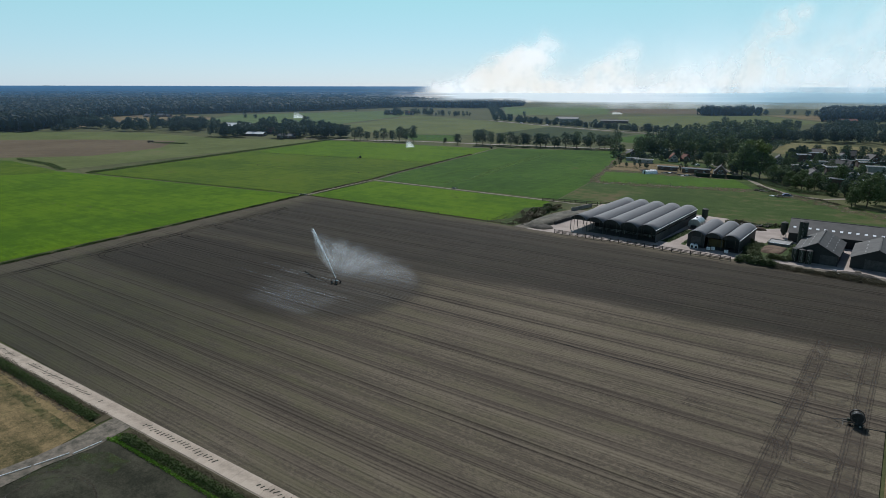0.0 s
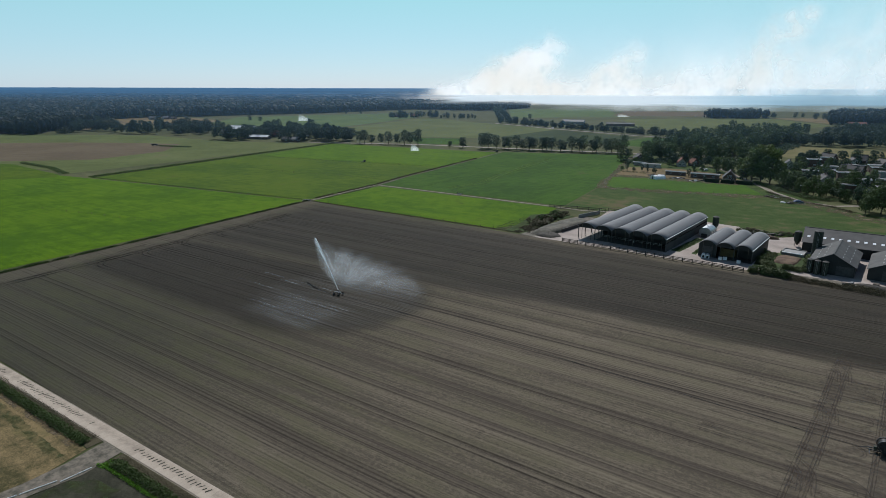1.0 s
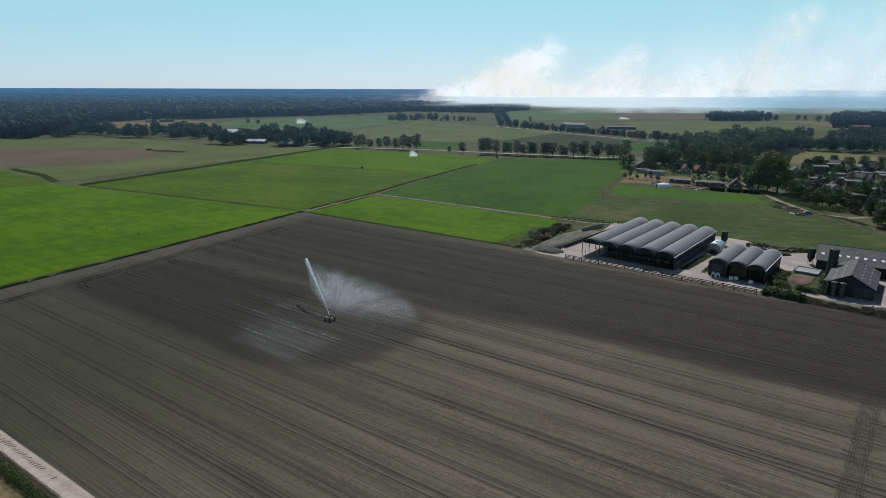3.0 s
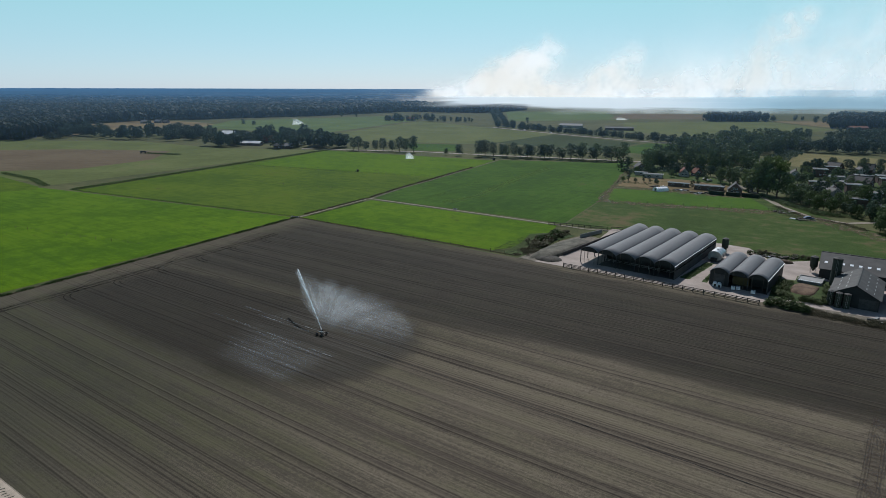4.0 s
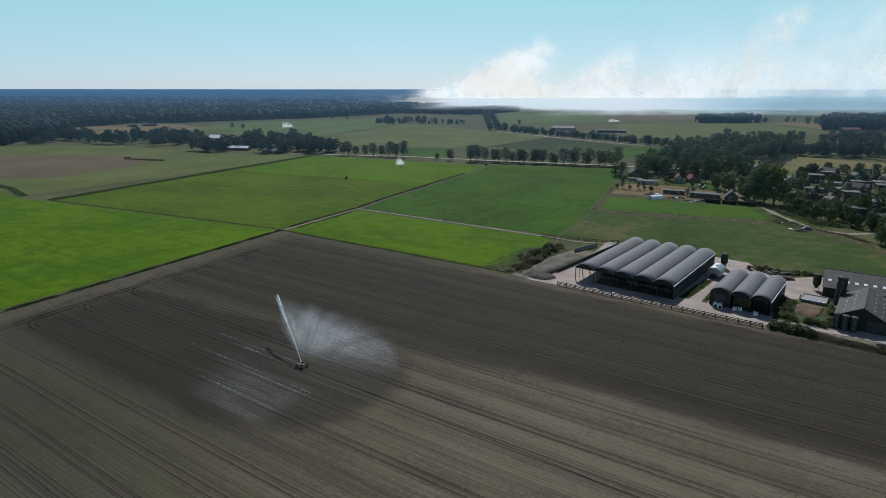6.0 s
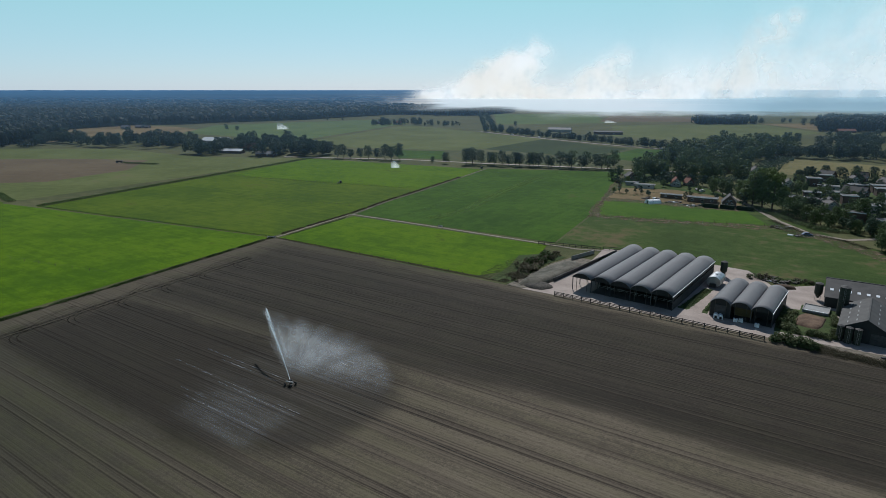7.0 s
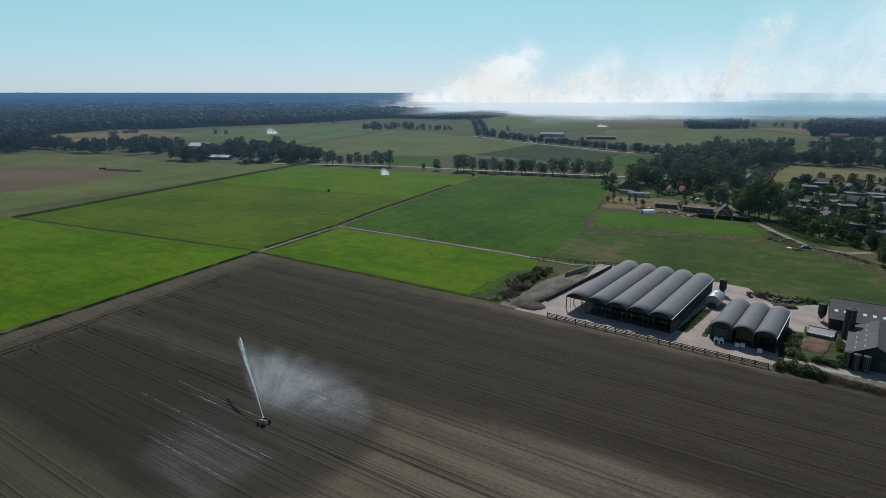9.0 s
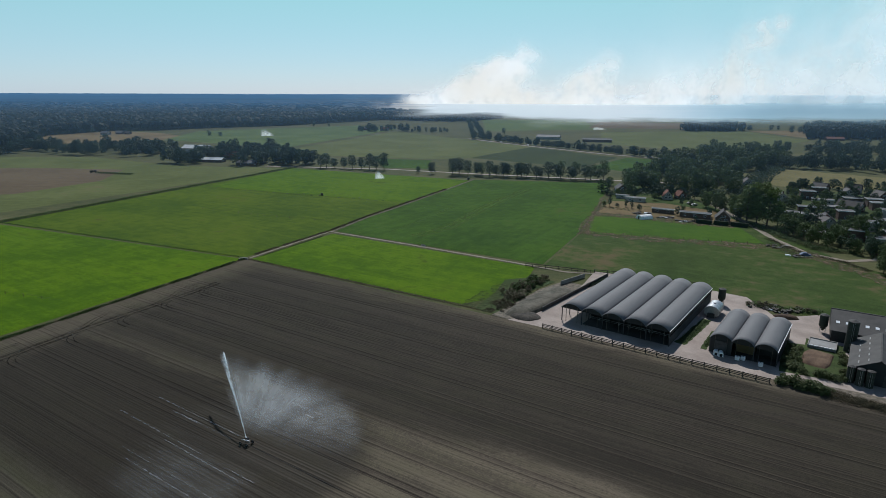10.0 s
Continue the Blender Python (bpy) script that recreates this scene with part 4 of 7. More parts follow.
def backdrop():
    """The last rise of woods on the horizon, its colour painted blue for haze."""
    rng = np.random.default_rng(3)
    a = np.radians(np.linspace(-52, 52, 260))
    d = 4880.0
    x, y = d * np.tan(a), np.full_like(a, d)
    top = 43 + 2.5 * np.sin(a * 9) + 1.5 * rng.normal(0, 1, len(a))
    verts = np.concatenate([np.stack([x, y, np.full_like(a, -2)], 1), np.stack([x, y + 20, top], 1)])
    n = len(a)
    i = np.arange(n - 1)
    k = Nodes("far_hazed_woods")
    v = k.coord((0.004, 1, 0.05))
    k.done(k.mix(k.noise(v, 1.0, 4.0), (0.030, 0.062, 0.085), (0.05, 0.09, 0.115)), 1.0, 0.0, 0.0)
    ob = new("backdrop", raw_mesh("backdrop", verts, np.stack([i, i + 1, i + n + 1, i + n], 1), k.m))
    tagged(ob, "wooded horizon far away, painted haze blue", "backdrop", "", "structure")


backdrop()


# ---- smoke of the moor fire ----
def veil(name, corners, puffs, density, tone, warp, detail, label, seed):
    """A bank of smoke: a thin sheet whose thickness is drawn from soft puffs (x, z, half width, half height, strength) and turbulence."""
    (x0, x1), y, (z0, z1) = corners
    k = Nodes(name + "_stuff")
    v = k.coord()
    nz = k.n("TexNoise")
    k.link(v, nz.inputs["Vector"])
    nz.inputs["Scale"].default_value = detail
    nz.inputs["Detail"].default_value = 2.0
    nz.inputs["Roughness"].default_value = 0.45
    off = k.n("VectorMath", operation="SUBTRACT")
    k.link(nz.outputs["Color"], off.inputs[0])
    off.inputs[1].default_value = (0.5, 0.5, 0.5)
    sc = k.n("VectorMath", operation="SCALE")
    k.link(off.outputs[0], sc.inputs[0])
    sc.inputs["Scale"].default_value = warp
    add = k.n("VectorMath", operation="ADD")
    k.link(v, add.inputs[0])
    k.link(sc.outputs[0], add.inputs[1])
    thick = None
    for px, pz, rx, rz, st in puffs:
        sub = k.n("VectorMath", operation="SUBTRACT")
        k.link(add.outputs[0], sub.inputs[0])
        sub.inputs[1].default_value = (px, 0, pz)
        mul = k.n("VectorMath", operation="MULTIPLY")
        k.link(sub.outputs[0], mul.inputs[0])
        mul.inputs[1].default_value = (1 / rx, 0, 1 / rz)
        dot = k.n("VectorMath", operation="DOT_PRODUCT")
        k.link(mul.outputs[0], dot.inputs[0])
        k.link(mul.outputs[0], dot.inputs[1])
        one = k.math("MULTIPLY", k.math("POWER", 2.718, k.math("MULTIPLY", k.math("POWER", dot.outputs["Value"], 1.35), -1.4)), st)
        thick = one if thick is None else k.math("ADD", thick, one)
    billow = k.noise(v, detail * 1.1, 2.0, 0.45)
    thick = k.math("MULTIPLY", thick, k.step(billow, 0.28, 0.70, 0.3, 1.5))
    alpha = k.math("SUBTRACT", 1.0, k.math("POWER", 2.718, k.math("MULTIPLY", thick, -density)))
    col = k.mix(k.step(k.noise(v, detail * 0.3, 2.0), 0.35, 0.65), tone[0], tone[1])
    di, tr, ad, mx = k.n("BsdfDiffuse"), k.n("BsdfTranslucent"), k.n("MixShader"), k.n("MixShader")
    k.link(col, di.inputs["Color"])
    k.link(col, tr.inputs["Color"])
    ad.inputs[0].default_value = 0.92
    k.link(di.outputs[0], ad.inputs[1])
    k.link(tr.outputs[0], ad.inputs[2])
    tp = k.n("BsdfTransparent")
    k.link(alpha, mx.inputs[0])
    k.link(tp.outputs[0], mx.inputs[1])
    k.link(ad.outputs[0], mx.inputs[2])
    k.link(mx.outputs[0], k.out.inputs["Surface"])
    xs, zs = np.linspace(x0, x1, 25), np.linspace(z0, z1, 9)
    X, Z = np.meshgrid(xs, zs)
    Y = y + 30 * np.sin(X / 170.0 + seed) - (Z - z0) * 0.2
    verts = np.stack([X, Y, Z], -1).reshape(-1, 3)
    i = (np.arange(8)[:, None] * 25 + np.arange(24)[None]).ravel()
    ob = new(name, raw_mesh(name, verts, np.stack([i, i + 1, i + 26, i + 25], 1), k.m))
    ob.visible_shadow = False
    return tagged(ob, label, "smoke", "", "stuff")


veil("smoke_plume", ((-300, 1700), 1900, (2, 560)), [
    (-70, 18, 26, 16, 1.8), (-38, 34, 32, 26, 1.7), (8, 30, 44, 24, 1.5), (58, 44, 40, 30, 1.2), (112, 58, 54, 44, 1.7), (160, 82, 58, 46, 1.5),
    (214, 108, 58, 46, 1.3), (256, 132, 62, 44, 1.0), (300, 160, 56, 44, 0.45), (236, 60, 110, 46, 0.9), (60, 8, 190, 24, 1.4), (370, 30, 150, 46, 0.5),
    (478, 62, 70, 50, 0.60), (516, 100, 62, 46, 0.52), (540, 138, 56, 40, 0.25), (600, 30, 210, 50, 0.42), (780, 46, 200, 62, 0.38), (900, 70, 190, 80, 0.25),
    (960, 140, 110, 90, 0.17), (1010, 236, 74, 40, 0.30), (1050, 268, 46, 24, 0.26), (1240, 110, 260, 100, 0.16), (1440, 210, 240, 190, 0.12)],
    1.9, ((0.64, 0.595, 0.54), (0.70, 0.69, 0.675)), 40, 0.017, "white and tan smoke billowing from a distant fire", 1)
veil("smoke_haze", ((-500, 2900), 2150, (2, 700)), [
    (600, 20, 700, 80, 0.5), (1300, 30, 900, 110, 0.5), (1500, 240, 620, 240, 0.26), (1900, 300, 700, 380, 0.30), (800, 110, 420, 110, 0.3)],
    0.62, ((0.62, 0.71, 0.74), (0.72, 0.76, 0.76)), 100, 0.005, "thin pale smoke drifting over the distant woods", 2)
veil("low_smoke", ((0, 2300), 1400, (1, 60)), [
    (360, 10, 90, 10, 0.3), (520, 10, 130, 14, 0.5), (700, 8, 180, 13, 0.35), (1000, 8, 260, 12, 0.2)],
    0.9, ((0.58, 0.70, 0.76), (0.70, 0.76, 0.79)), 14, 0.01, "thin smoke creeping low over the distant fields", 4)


def haze():
    """A tinted sheet painting summer haze, thickening and rising with distance over the land."""
    k = Nodes("haze_tint")
    v = k.coord()
    sep = k.n("SeparateXYZ")
    k.link(v, sep.inputs[0])
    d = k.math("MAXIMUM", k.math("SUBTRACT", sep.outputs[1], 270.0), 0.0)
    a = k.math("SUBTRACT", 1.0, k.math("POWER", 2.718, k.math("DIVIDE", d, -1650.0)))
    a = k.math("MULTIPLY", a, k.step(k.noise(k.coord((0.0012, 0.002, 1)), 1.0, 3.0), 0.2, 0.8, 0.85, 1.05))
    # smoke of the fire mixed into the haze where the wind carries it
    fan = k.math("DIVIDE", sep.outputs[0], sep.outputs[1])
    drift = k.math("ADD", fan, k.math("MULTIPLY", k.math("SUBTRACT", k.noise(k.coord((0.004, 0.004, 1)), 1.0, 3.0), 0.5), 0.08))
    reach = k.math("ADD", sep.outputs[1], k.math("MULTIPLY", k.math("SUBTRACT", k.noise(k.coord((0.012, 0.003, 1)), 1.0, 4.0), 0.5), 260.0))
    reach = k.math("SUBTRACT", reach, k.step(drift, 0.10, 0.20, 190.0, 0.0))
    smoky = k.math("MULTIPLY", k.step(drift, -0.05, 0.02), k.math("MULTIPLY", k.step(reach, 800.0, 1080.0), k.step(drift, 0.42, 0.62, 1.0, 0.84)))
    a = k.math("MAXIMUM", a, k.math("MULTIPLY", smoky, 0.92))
    # bluer further off: aerial haze put into the sheet's colour
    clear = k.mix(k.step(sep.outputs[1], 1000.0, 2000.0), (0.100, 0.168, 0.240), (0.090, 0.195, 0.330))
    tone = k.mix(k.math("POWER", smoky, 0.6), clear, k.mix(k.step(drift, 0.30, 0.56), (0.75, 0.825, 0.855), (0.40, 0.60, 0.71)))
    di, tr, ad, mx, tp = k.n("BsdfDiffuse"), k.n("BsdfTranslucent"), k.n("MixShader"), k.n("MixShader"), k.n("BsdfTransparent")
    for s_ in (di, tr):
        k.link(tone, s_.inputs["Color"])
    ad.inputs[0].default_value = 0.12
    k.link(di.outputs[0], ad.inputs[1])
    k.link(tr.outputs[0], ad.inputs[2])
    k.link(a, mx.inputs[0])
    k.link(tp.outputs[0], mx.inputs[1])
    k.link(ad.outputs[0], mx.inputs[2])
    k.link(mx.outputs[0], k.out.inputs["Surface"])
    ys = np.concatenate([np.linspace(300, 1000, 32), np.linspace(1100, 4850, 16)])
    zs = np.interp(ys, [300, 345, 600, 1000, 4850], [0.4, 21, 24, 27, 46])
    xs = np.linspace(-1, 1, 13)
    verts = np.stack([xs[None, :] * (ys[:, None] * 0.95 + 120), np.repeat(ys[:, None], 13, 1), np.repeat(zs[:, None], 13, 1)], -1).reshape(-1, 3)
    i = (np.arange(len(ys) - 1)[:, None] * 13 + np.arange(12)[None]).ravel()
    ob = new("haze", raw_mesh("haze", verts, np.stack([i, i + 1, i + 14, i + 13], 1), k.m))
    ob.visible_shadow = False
    return tagged(ob, "see-through sheet tinted blue as painted haze over the distant land", "haze", "", "stuff")


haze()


# ---- farm sheds ----
def arch_points(w, eave, rise, n=14):
    """A shallow arc from eave to eave."""
    r = (w * w / 4 + rise * rise) / (2 * rise)
    half = math.asin(min(1.0, w / 2 / r))
    return [(r * math.sin(a), eave + rise - r + r * math.cos(a)) for a in np.linspace(-half, half, n)]


def arched_roof(w, length, eave, rise, over=0.5, thick=0.07):
    bm = bmesh.new()
    rings = []
    ny = 10
    for j in range(ny + 1):
        y = -over + (length + 2 * over) * j / ny
        rings.append([[bm.verts.new((x, y, z + o)) for x, z in arch_points(w, eave, rise)] for o in (0, thick)])
    for a, b in zip(rings, rings[1:]):
        for lo in (0, 1):
            for i in range(13):
                bm.faces.new((a[lo][i], a[lo][i + 1], b[lo][i + 1], b[lo][i]))
        for i in (0, 13):
            bm.faces.new((a[0][i], a[1][i], b[1][i], b[0][i]))
    for r in (rings[0], rings[-1]):
        for i in range(13):
            bm.faces.new((r[0][i], r[0][i + 1], r[1][i + 1], r[1][i]))
    return bm


def arch_wall(w, eave, rise, y, t=0.08, z0=0.0, x0=None, x1=None):
    """An end wall under an arch."""
    pts = [(x, z - 0.03) for x, z in arch_points(w - 0.05, eave, rise)]
    prof = [(pts[0][0], z0)] + pts + [(pts[-1][0], z0)]
    bm = bmesh.new()
    fr = [bm.verts.new((x, y, z)) for x, z in prof]
    bk = [bm.verts.new((x, y + t, z)) for x, z in prof]
    bm.faces.new(fr)
    bm.faces.new(bk[::-1])
    for i in range(len(prof)):
        j = (i + 1) % len(prof)
        bm.faces.new((fr[i], bk[i], bk[j], fr[j]))
    return bm


def arched_shed(u, v, rz, n, w, length, eave, rise, label, fronts, skew):
    slant = Matrix(((1, skew, 0, 0), (0, 1, 0, 0), (0, 0, 1, 0), (0, 0, 0, 1)))
    t = thing("arched_shed", FARM @ pose(u, v, 0.16, 0, 0, rz) @ slant, label, "shed", "arched farm sheds")
    for i in range(n):
        x = (i + 0.5) * w
        m = pose(x, 0, 0)
        part("roof", arched_roof(w, length, eave, rise), M_roof_grey, t, "grey arched sheet roof", True, m)
        part("end_wall", arch_wall(w, eave, rise, length - 0.1), M_cladding, t, "dark sheet end wall", m=m)
        if fronts[i] == "wall":
            wall = part("front_wall", arch_wall(w, eave, rise, 0.1), M_cladding, t, "dark sheet front wall", m=m)
            part("sliding_door", boxes((-w * 0.28, w * 0.28, -0.08, 0.04, 0.0, eave * 0.85)), M_darksteel, wall)
        else:
            part("fascia", arch_wall(w, eave, rise, 0.12, 0.06, eave - 0.35), M_cladding, t, m=m)
            part("purlin", boxes((-w / 2, w / 2, length * 0.5, length * 0.5 + 0.12, eave - 0.12, eave + 0.1)), M_darksteel, t, m=m)
        for dx in (-0.28, 0.28):
            part("door_post", boxes((dx * w - 0.05, dx * w + 0.05, -0.02, 0.09, 0, eave + rise * 0.55)), M_wood, t, m=m)
    for i in range(n + 1):
        for y in np.arange(0.15, length, 5.6):
            if 0 < i < n or i == 0 or y < 0.3:
                part("post", boxes((i * w - 0.11, i * w + 0.11, y - 0.11, y + 0.11, 0, eave)), M_darksteel, t)
        if 0 < i < n:
            part("valley_gutter", boxes((i * w - 0.16, i * w + 0.16, -0.45, length + 0.45, eave - 0.06, eave + 0.09)), M_roof_grey, t)
    part("side_wall", boxes((n * w - 0.05, n * w + 0.05, 0.3, length, 0, eave * 0.62)), M_asphalt if n > 3 else M_cladding, t, "dark grey lower side wall")
    part("side_cladding", boxes((n * w - 0.04, n * w + 0.04, 0.3, length, eave * 0.72, eave)), M_cladding, t)
    part("gutter", boxes((n * w + 0.02, n * w + 0.18, -0.5, length + 0.5, eave - 0.03, eave + 0.06)), M_roof_edge, t, "pale metal eaves gutter")
    part("gutter", boxes((-0.2, 0.0, -0.5, length + 0.5, eave - 0.08, eave + 0.07)), M_roof_grey, t)
    return t


# floor pad coloured dark to deepen the shade inside an open shed
def shed_floor(shed, x0, x1, y0, y1):
    part("floor", boxes((x0, x1, y0, y1, -0.02, 0.03)), M_roof_dark, shed, "concrete floor painted dark for the shade indoors")


big = arched_shed(136.9, 8.2, -3.5, 5, 6.52, 46.3, 4.5, 1.5, "long five-span grey arched cattle shed, open in front", ["o"] * 5, 0.05)
for x in np.arange(6.6, 31, 3.1):
    part("feed_rail", boxes((x, x + 3.0, 6.0, 6.06, 0.95, 1.05), (x, x + 3.0, 6.0, 6.06, 0.5, 0.58), (x, x + 0.08, 5.98, 6.08, 0, 1.3)), M_steel, big)
part("partition", boxes((6.6, 6.72, 7, 46, 0, 4.4)), M_cladding, big, "dark inner partition wall")
part("partition", boxes((6.8, 32.4, 11, 11.1, 0, 4.4)), M_cladding, big)
shed_floor(big, 6.5, 32.5, 0.6, 11)
small = arched_shed(179.4, 8.4, -5.0, 3, 5.42, 23.2, 4.3, 1.4, "three-span dark arched shed with grey roof beside the yard", ["wall", "o", "o"], 0.0)
part("partition", boxes((5.5, 16.1, 6, 6.1, 0, 4.2)), M_cladding, small)
shed_floor(small, 0.1, 16.1, 0.4, 6)
part("straw_stack", boxes((5.8, 10.4, 4.4, 5.9, 0, 2.6)), M_tan, small, "stacked straw inside")
part("left_wall", boxes((-0.05, 0.05, 0.3, 23, 0, 4.3)), M_cladding, small)
part("upper_side", boxes((16.22, 16.28, 0.3, 23, 2.68, 3.1)), M_cladding, small)


def gable_prism(w, d, eave, ridge, y0=0.0):
    """Walls of a house with gables at both ends (ridge along y)."""
    bm = bmesh.new()
    prof = [(-w / 2, 0), (w / 2, 0), (w / 2, eave), (0, ridge), (-w / 2, eave)]
    a = [bm.verts.new((x, y0, z)) for x, z in prof]
    b = [bm.verts.new((x, y0 + d, z)) for x, z in prof]
    bm.faces.new(a)
    bm.faces.new(b[::-1])
    for i in range(5):
        if i in (2, 3):
            continue
        j = (i + 1) % 5
        bm.faces.new((a[i], b[i], b[j], a[j]))
    return bm


def roof_slab(w, d, eave, ridge, side, over=0.45, thick=0.16, y0=0.0):
    """One slope of a gable roof, with its thickness and overhang."""
    s = (ridge - eave) / (w / 2)
    xo = w / 2 + over
    bm = bmesh.new()
    vs = []
    for o in (0.02, thick):
        for x, y in ((0, y0 - over), (xo, y0 - over), (xo, y0 + d + over), (0, y0 + d + over)):
            vs.append(bm.verts.new((side * x, y, ridge - s * x + o)))
    for q in ((0, 1, 2, 3), (7, 6, 5, 4), (0, 4, 5, 1), (1, 5, 6, 2), (2, 6, 7, 3), (3, 7, 4, 0)):
        bm.faces.new([vs[i] for i in q])
    return bm


def window(parent, x, y, z, w, h, facing="y", sign=-1):
    """A window with frame and pane, in a wall that faces along x or y."""
    t = 0.06
    if facing == "y":
        m = pose(x, y, z, 0, 0, 0 if sign < 0 else 180)
    else:
        m = pose(x, y, z, 0, 0, 90 if sign > 0 else -90)
    fr = part("window", boxes((-w / 2 - t, -w / 2, -0.08, 0.05, -t, h + t), (w / 2, w / 2 + t, -0.08, 0.05, -t, h + t), (-w / 2, w / 2, -0.08, 0.05, h, h + t),
                              (-w / 2, w / 2, -0.12, 0.05, -t, 0), (-0.03, 0.03, -0.06, 0.04, 0, h)), M_white, parent, "white window frame", m=m)
    part("pane", boxes((-w / 2, w / 2, -0.03, 0.0, 0, h)), M_glass, fr)
    return fr


def house(x, y, rz, w, d, eave, ridge, wall, roof, label, name="house", chimney=True, fronts=2, group="village houses"):
    t = thing(name, pose(x, y, 0.0, 0, 0, rz), label, name.replace("_", " "), group)
    part("wall", gable_prism(w, d, eave, ridge), wall, t)
    for s in (-1, 1):
        part("roof", roof_slab(w, d, eave, ridge, s), roof, t)
    part("ridge", boxes((-0.14, 0.14, -0.4, d + 0.4, ridge + 0.1, ridge + 0.26)), roof, t)
    if chimney:
        part("chimney", boxes((0.5, 1.05, d * 0.6, d * 0.6 + 0.55, ridge - 0.8, ridge + 0.9)), M_brick, t)
    for i in range(fronts):
        window(t, (i + 0.5) / fronts * w * 0.8 - w * 0.4, -0.02, 0.95, 1.2, 1.2)
        if ridge > 5:
            window(t, ((i + 0.5) / fronts - 0.5) * w * 0.4, -0.02, eave + 0.15, 0.9, 1.0)
    window(t, -w / 2 - 0.02, d * 0.3, 0.95, 1.4, 1.2, "x", -1)
    window(t, -w / 2 - 0.02, d * 0.7, 0.95, 1.4, 1.2, "x", -1)
    part("door", boxes((-w / 2 - 0.06, -w / 2 + 0.02, d * 0.47, d * 0.47 + 0.95, 0, 2.05)), M_darksteel, t)
    return t


def flat_house(x, y, rz, w, d, h, wall, label, group="village houses"):
    t = thing("bungalow", pose(x, y, 0.0, 0, 0, rz), label, "bungalow", group)
    part("wall", boxes((-w / 2, w / 2, 0, d, 0, h)), wall, t)
    part("roof", boxes((-w / 2 - 0.35, w / 2 + 0.35, -0.35, d + 0.35, h, h + 0.14)), M_flat, t)
    part("roof_edge", boxes((-w / 2 - 0.4, w / 2 + 0.4, -0.4, -0.33, h - 0.12, h + 0.22), (-w / 2 - 0.4, -w / 2 - 0.33, -0.33, d + 0.4, h - 0.12, h + 0.22),
                            (w / 2 + 0.33, w / 2 + 0.4, -0.33, d + 0.4, h - 0.12, h + 0.22)), M_roof_edge, t)
    n = max(1, int(w / 5))
    for i in range(n):
        window(t, ((i + 0.5) / n - 0.5) * w, -0.02, 0.95, 1.3, 1.0)
    part("door", boxes((w / 2 - 0.02, w / 2 + 0.05, 1.0, 1.95, 0, 2.05)), M_darksteel, t)
    return t


def long_barn(u, v, rz, w, d, eave, ridge, roof, label, skylights, lights=None, group="farm buildings"):
    """A farm building with its ridge along local y, sheet roof and roof lights."""
    t = thing("barn", FARM @ pose(u, v, 0.16, 0, 0, rz), label, "barn", group)
    part("wall", gable_prism(w, d, eave, ridge), M_cladding, t)
    for s in (-1, 1):
        sl = part("roof", roof_slab(w, d, eave, ridge, s, 0.4, 0.12), roof, t, "dark corrugated sheet roof")
        slope = (ridge - eave) / (w / 2)
        for fx, n in skylights:
            for i in range(n):
                y = d * (i + 0.6) / (n + 0.2)
                x = s * fx * w / 2
                z = ridge - slope * fx * w / 2 + 0.135
                ang = math.degrees(math.atan(slope)) * s
                part("roof_light", boxes((-0.55, 0.55, -0.45, 0.45, -0.02, 0.05)) if lights is None else boxes((-0.14, 0.14, -0.8, 0.8, -0.02, 0.04)), lights or M_skylight, sl, "pale translucent roof light", m=pose(x, y, z, 0, ang, 0))
    part("ridge_cap", boxes((-0.2, 0.2, -0.4, d + 0.4, ridge + 0.08, ridge + 0.2)), roof, t)
    return t


hall = long_barn(266, 44.6, 90, 20, 58.5, 3.4, 6.6, M_roof_dark, "low wide hall with dark sheet roof and roof lights", [(0.62, 25)])
gable = long_barn(216.9, 8.8, -4, 11.8, 21, 3.3, 6.5, M_roof_dark, "dark gabled barn with sheet roof beside the yard", [(0.4, 5), (0.72, 5)], M_tarp)
part("doorway", boxes((1.2, 5.6, -0.06, 0.04, 0, 3.0)), M_darksteel, gable, "tall dark doorway")
far_barn = long_barn(232.4, 9.5, -4, 13, 20, 3.3, 6.4, M_roof_dark, "gabled barn with dark roof at the end of the yard", [(0.5, 4)], M_tarp)
part("doorway", boxes((-3, 2.5, -0.06, 0.04, 0, 3.1)), M_darksteel, far_barn)


def tower_silo(u, v, r, h, label, cap=True, material=None):
    t = thing("silo", FARM @ pose(u, v, 0.16), label, "silo", "farm silos")
    mt = material or M_yellow
    part("barrel", cyls(((0, 0, 0), (0, 0, h), r), seg=24), mt, t, smooth=False)
    for z in np.arange(0.8, h, 1.1):
        part("hoop", cyls(((0, 0, z), (0, 0, z + 0.07), r + 0.03), seg=24), M_darksteel, t)
    part("cap", cyls(((0, 0, h), (0, 0, h + r * 0.35), r * 1.04, r * 0.2), seg=24), M_roof_edge if cap else M_roof_dark, t)
    part("ladder", boxes((-0.2, -0.16, -r - 0.12, -r - 0.06, 0.3, h), (0.16, 0.2, -r - 0.12, -r - 0.06, 0.3, h)), M_steel, t)
    return t


tower_silo(211.9, 29.0, 1.35, 8.8, "tall dark tower silo with a dark cap", False)
for uu, vv in ((211.4, 8.0), (213.3, 7.2), (215.3, 7.1)):
    tower_silo(uu, vv, 0.85, 4.2, "short dark feed silo against the barn", False)


